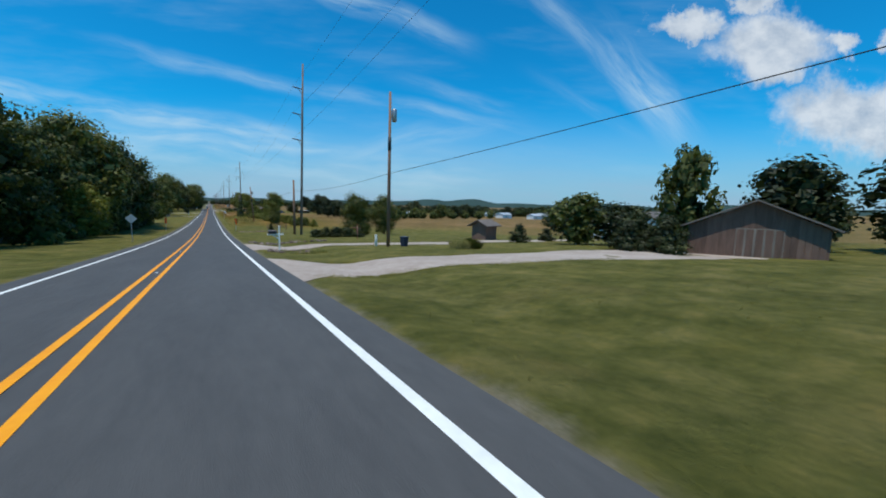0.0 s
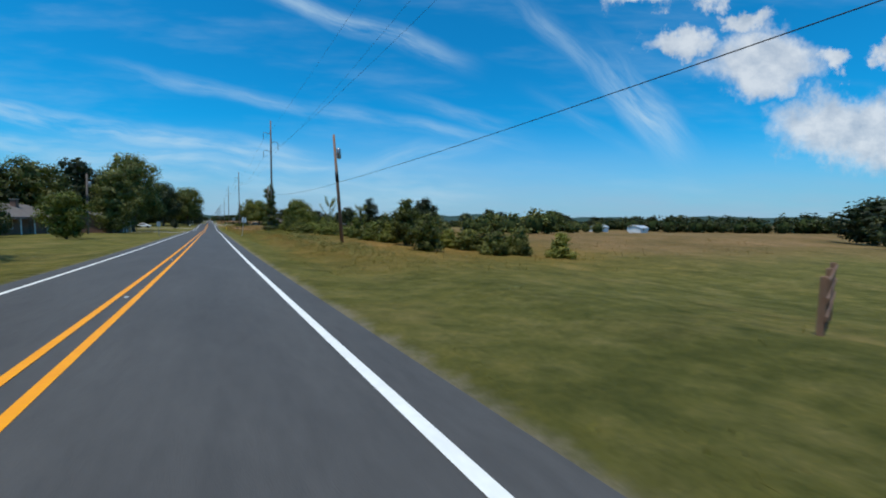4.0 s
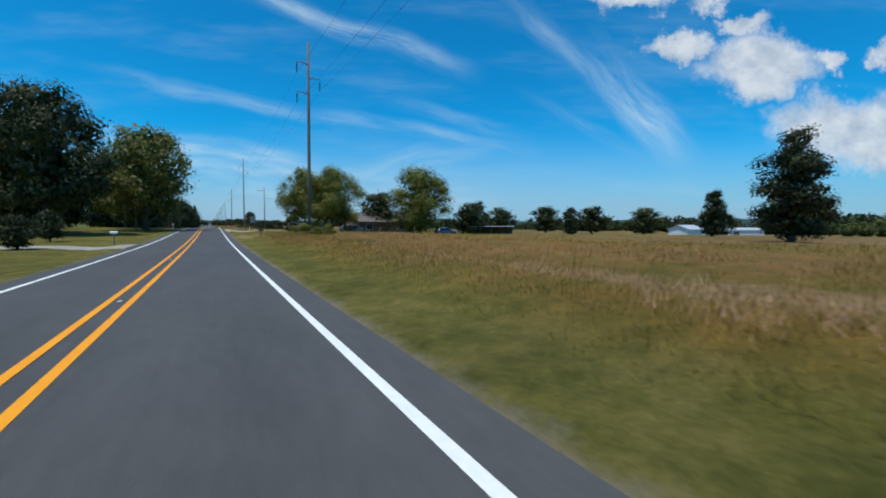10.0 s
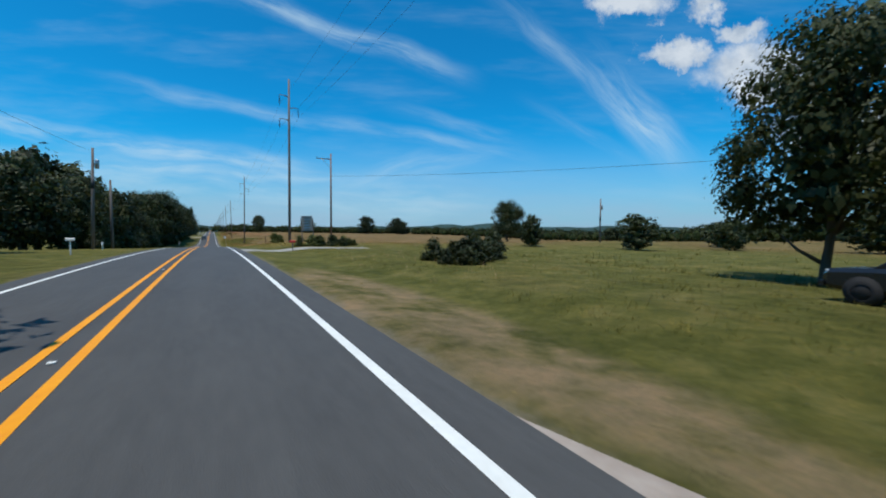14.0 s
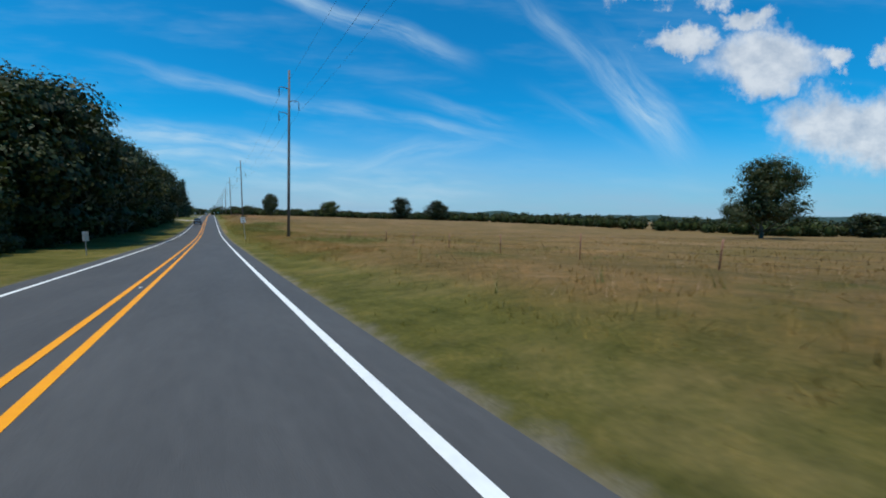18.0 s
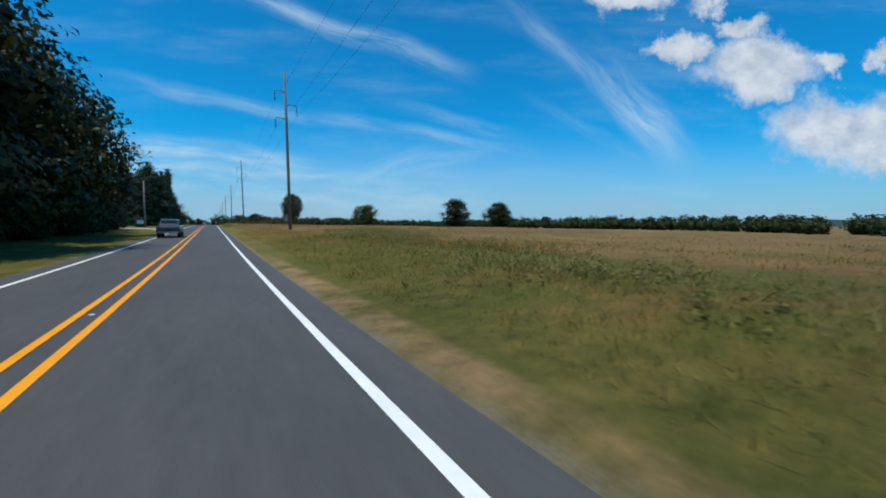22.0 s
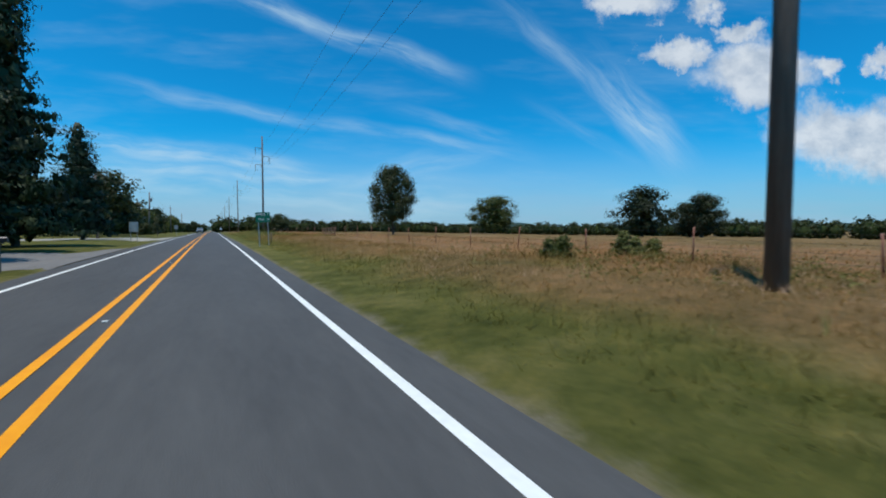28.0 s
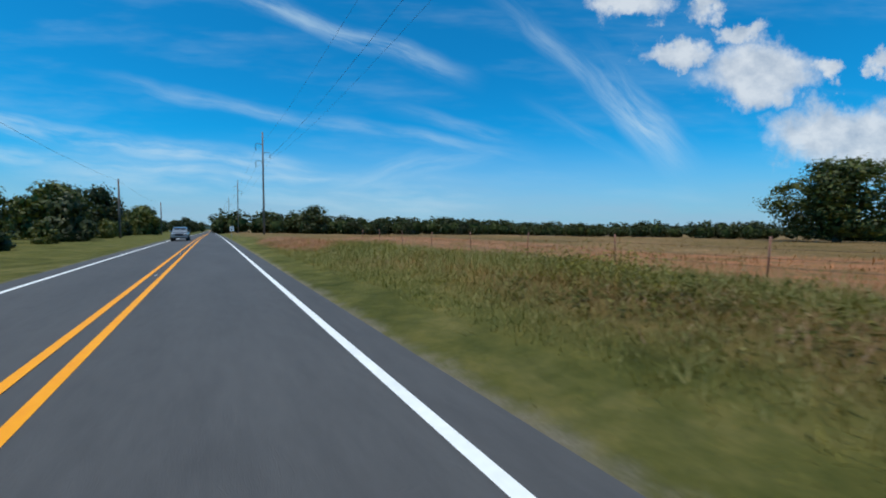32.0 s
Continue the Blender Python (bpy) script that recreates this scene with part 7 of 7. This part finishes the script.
def wheel(ob, x, y, r=0.36, w=0.24):
    prof = [(-w / 2, r * 0.62), (-w / 2, r * 0.93), (-w * 0.35, r), (w * 0.35, r), (w / 2, r * 0.93), (w / 2, r * 0.62)]
    verts, faces = [], []
    n = 20
    for k in range(n):
        a = 6.2832 * k / n
        verts += [(px, pr * math.cos(a), pr * math.sin(a)) for px, pr in prof]
    for k in range(n):
        j = (k + 1) % n
        for q in range(5):
            faces.append((k * 6 + q, k * 6 + q + 1, j * 6 + q + 1, j * 6 + q))
    wh = part("wheel", None, ob, m=pose(x, y, r))
    part("tyre", mesh_lists("tyre", verts, faces, M["tyre"], smooth=True), wh)
    part("rim", tube_mesh("rim", [([(-w * 0.42, 0, 0), (-w * 0.3, 0, 0), (w * 0.3, 0, 0), (w * 0.42, 0, 0)], [r * 0.55, r * 0.63, r * 0.63, r * 0.55])], M["rim"], 14), wh)


def car(name, label, x, y, rz, paint, kind="suv", on_road=False):
    """Front of the car at -y."""
    z = road_z(y) - 0.012 * abs(x) if on_road else ground_z(x, y) + 0.05
    ob = thing(name, label, "pickup truck" if kind == "pickup" else "car", pose(x, y, z, 0, 0, rz))
    P = M["car_" + paint]
    if kind == "pickup":
        L, W, zb, belt, top = 5.5, 0.98, 0.42, 1.12, 1.84
        body = [(-2.75, 0.86, 0.55, 1.0), (-2.62, 0.96, 0.46, 1.10), (-1.5, W, zb, 1.16), (-1.2, W, zb, 1.17), (2.55, W, zb, 1.16), (2.75, 0.94, 0.52, 1.14)]
        cabin = [(-1.35, 0.86, 1.14, 1.18), (-0.62, 0.80, 1.14, 1.78), (-0.2, 0.80, 1.14, 1.86), (0.75, 0.80, 1.14, 1.84), (1.0, 0.82, 1.14, 1.70)]
        r, axles = 0.39, (-1.75, 1.65)
    else:
        L, W, zb, belt, top = 4.7, 0.92, 0.32, 1.0, 1.72
        body = [(-2.35, 0.78, 0.48, 0.86), (-2.2, 0.9, 0.38, 0.95), (-1.2, W, zb, 1.03), (1.9, W, zb, 1.05), (2.25, 0.9, 0.38, 1.02), (2.36, 0.84, 0.5, 0.95)]
        cabin = [(-1.25, 0.82, 1.0, 1.05), (-0.45, 0.74, 1.0, 1.64), (0.2, 0.74, 1.0, 1.72), (1.7, 0.72, 1.0, 1.66), (2.2, 0.78, 1.0, 1.1)]
        r, axles = 0.35, (-1.42, 1.38)
    bd = part("body", loft(body, P, "body"), ob)
    cb = part("cabin", loft(cabin, P, "cabin"), ob)
    y0, y1, y2, y3 = cabin[0][0], cabin[1][0], cabin[-2][0], cabin[-1][0]
    zt, hw = cabin[1][3], cabin[1][1]
    zs = cabin[0][2] + 0.10
    # windscreen and rear glass lie just proud of the slopes
    def pane(nm, pts):
        v = [Vector(p) for p in pts]
        nrm = (v[1] - v[0]).cross(v[2] - v[0]).normalized() * 0.012
        verts = [p + nrm for p in v] + [p - nrm for p in v]
        part(nm, mesh_lists(nm, verts, [(0, 1, 2, 3), (7, 6, 5, 4), (0, 4, 5, 1), (1, 5, 6, 2), (2, 6, 7, 3), (3, 7, 4, 0)], M["glass"]), cb)
    def along(a, b, f):
        return a + (b - a) * f
    pane("windscreen", [(-hw * 0.9, along(y0, y1, 0.22), along(zs, zt, 0.10)), (hw * 0.9, along(y0, y1, 0.22), along(zs, zt, 0.10)), (hw * 0.84, along(y0, y1, 0.90), along(zs, zt, 0.88)), (-hw * 0.84, along(y0, y1, 0.90), along(zs, zt, 0.88))])
    zr = cabin[-2][3]
    pane("rear_window", [(hw * 0.84, y3 - (y3 - y2) * 0.42, zr - 0.26 if kind != "pickup" else zr - 0.1), (-hw * 0.84, y3 - (y3 - y2) * 0.42, zr - 0.26 if kind != "pickup" else zr - 0.1), (-hw * 0.8, y2 + (y3 - y2) * 0.12, zr - 0.04), (hw * 0.8, y2 + (y3 - y2) * 0.12, zr - 0.04)])
    for s in (-1, 1):
        for a, b in (((y1 - 0.15, (y1 + y2) / 2 - 0.05), (y1 - 0.15, (y1 + y2) / 2 - 0.05)), (((y1 + y2) / 2 + 0.05, y2), ((y1 + y2) / 2 + 0.05, y2))):
            xx = s * (hw + 0.035)
            pane("side_window", [(xx, a[0], zs), (xx, a[1], zs), (s * (hw + 0.005), b[1], zt - 0.14), (s * (hw + 0.005), b[0] + 0.1, zt - 0.14)])
        part("headlight", box_mesh("headlight", (s * 0.62 - 0.17, body[1][0] - 0.09, 0.74), (s * 0.62 + 0.17, body[1][0] + 0.05, 0.92), M["sign_white"], 0.03), bd)
        part("tail_light", box_mesh("tail_light", (s * 0.76 - 0.09, body[-1][0] - 0.10, 0.72), (s * 0.76 + 0.09, body[-1][0] + 0.02, 1.0), M["lamp_red"], 0.02), bd)
        part("mirror", box_mesh("mirror", (s * 0.98 - 0.09, y1 - 0.35, zs - 0.02), (s * 0.98 + 0.09, y1 - 0.22, zs + 0.16), P, 0.03), bd)
        for ay in axles:
            wheel(ob, s * (W - 0.10), ay, r)
            part("wheel_arch", tube_mesh("wheel_arch", [([(s * (W - 0.28), ay, r + 0.02), (s * (W + 0.006), ay, r + 0.02)], [r + 0.07, r + 0.07])], M["tyre"], 18), bd)
    part("grille", box_mesh("grille", (-0.42, body[0][0] - 0.03, 0.66), (0.42, body[0][0] + 0.03, 0.9), M["box_black"], 0.02), bd)
    part("front_bumper", box_mesh("front_bumper", (-0.86, body[0][0] - 0.08, 0.42), (0.86, body[0][0] + 0.06, 0.60), M["chrome"] if kind == "pickup" else P, 0.04), bd)
    part("rear_bumper", box_mesh("rear_bumper", (-0.84, body[-1][0] - 0.06, 0.42), (0.84, body[-1][0] + 0.10, 0.60), M["chrome"] if kind == "pickup" else P, 0.04), bd)
    if kind == "pickup":
        part("bed_liner", box_mesh("bed_liner", (-0.84, 1.05, 1.163), (0.84, 2.6, 1.175), M["box_black"]), bd)
    return ob


car("pickup_truck", "dark grey pickup truck with chrome bumper on the road", -1.75, 544, 0, "charcoal", "pickup", True)
car("car", "silver sport utility car on the road", -1.75, 779, 0, "silver", "suv", True)
car("car", "dark parked sport utility car on the drive", 17.5, 316.5, 168, "black")
car("car", "silver parked car in the shade", 21.5, 307.5, 70, "silver")
car("car", "white parked car by the farm trees", 28, 308, 60, "white")
car("car", "grey parked car by the farmhouse", 26.5, 301.5, 95, "grey")
car("car", "white parked car on the shady lawn", -20, 272, 80, "white")
car("car", "blue parked car at the far farm", 45, 296, 90, "blue")
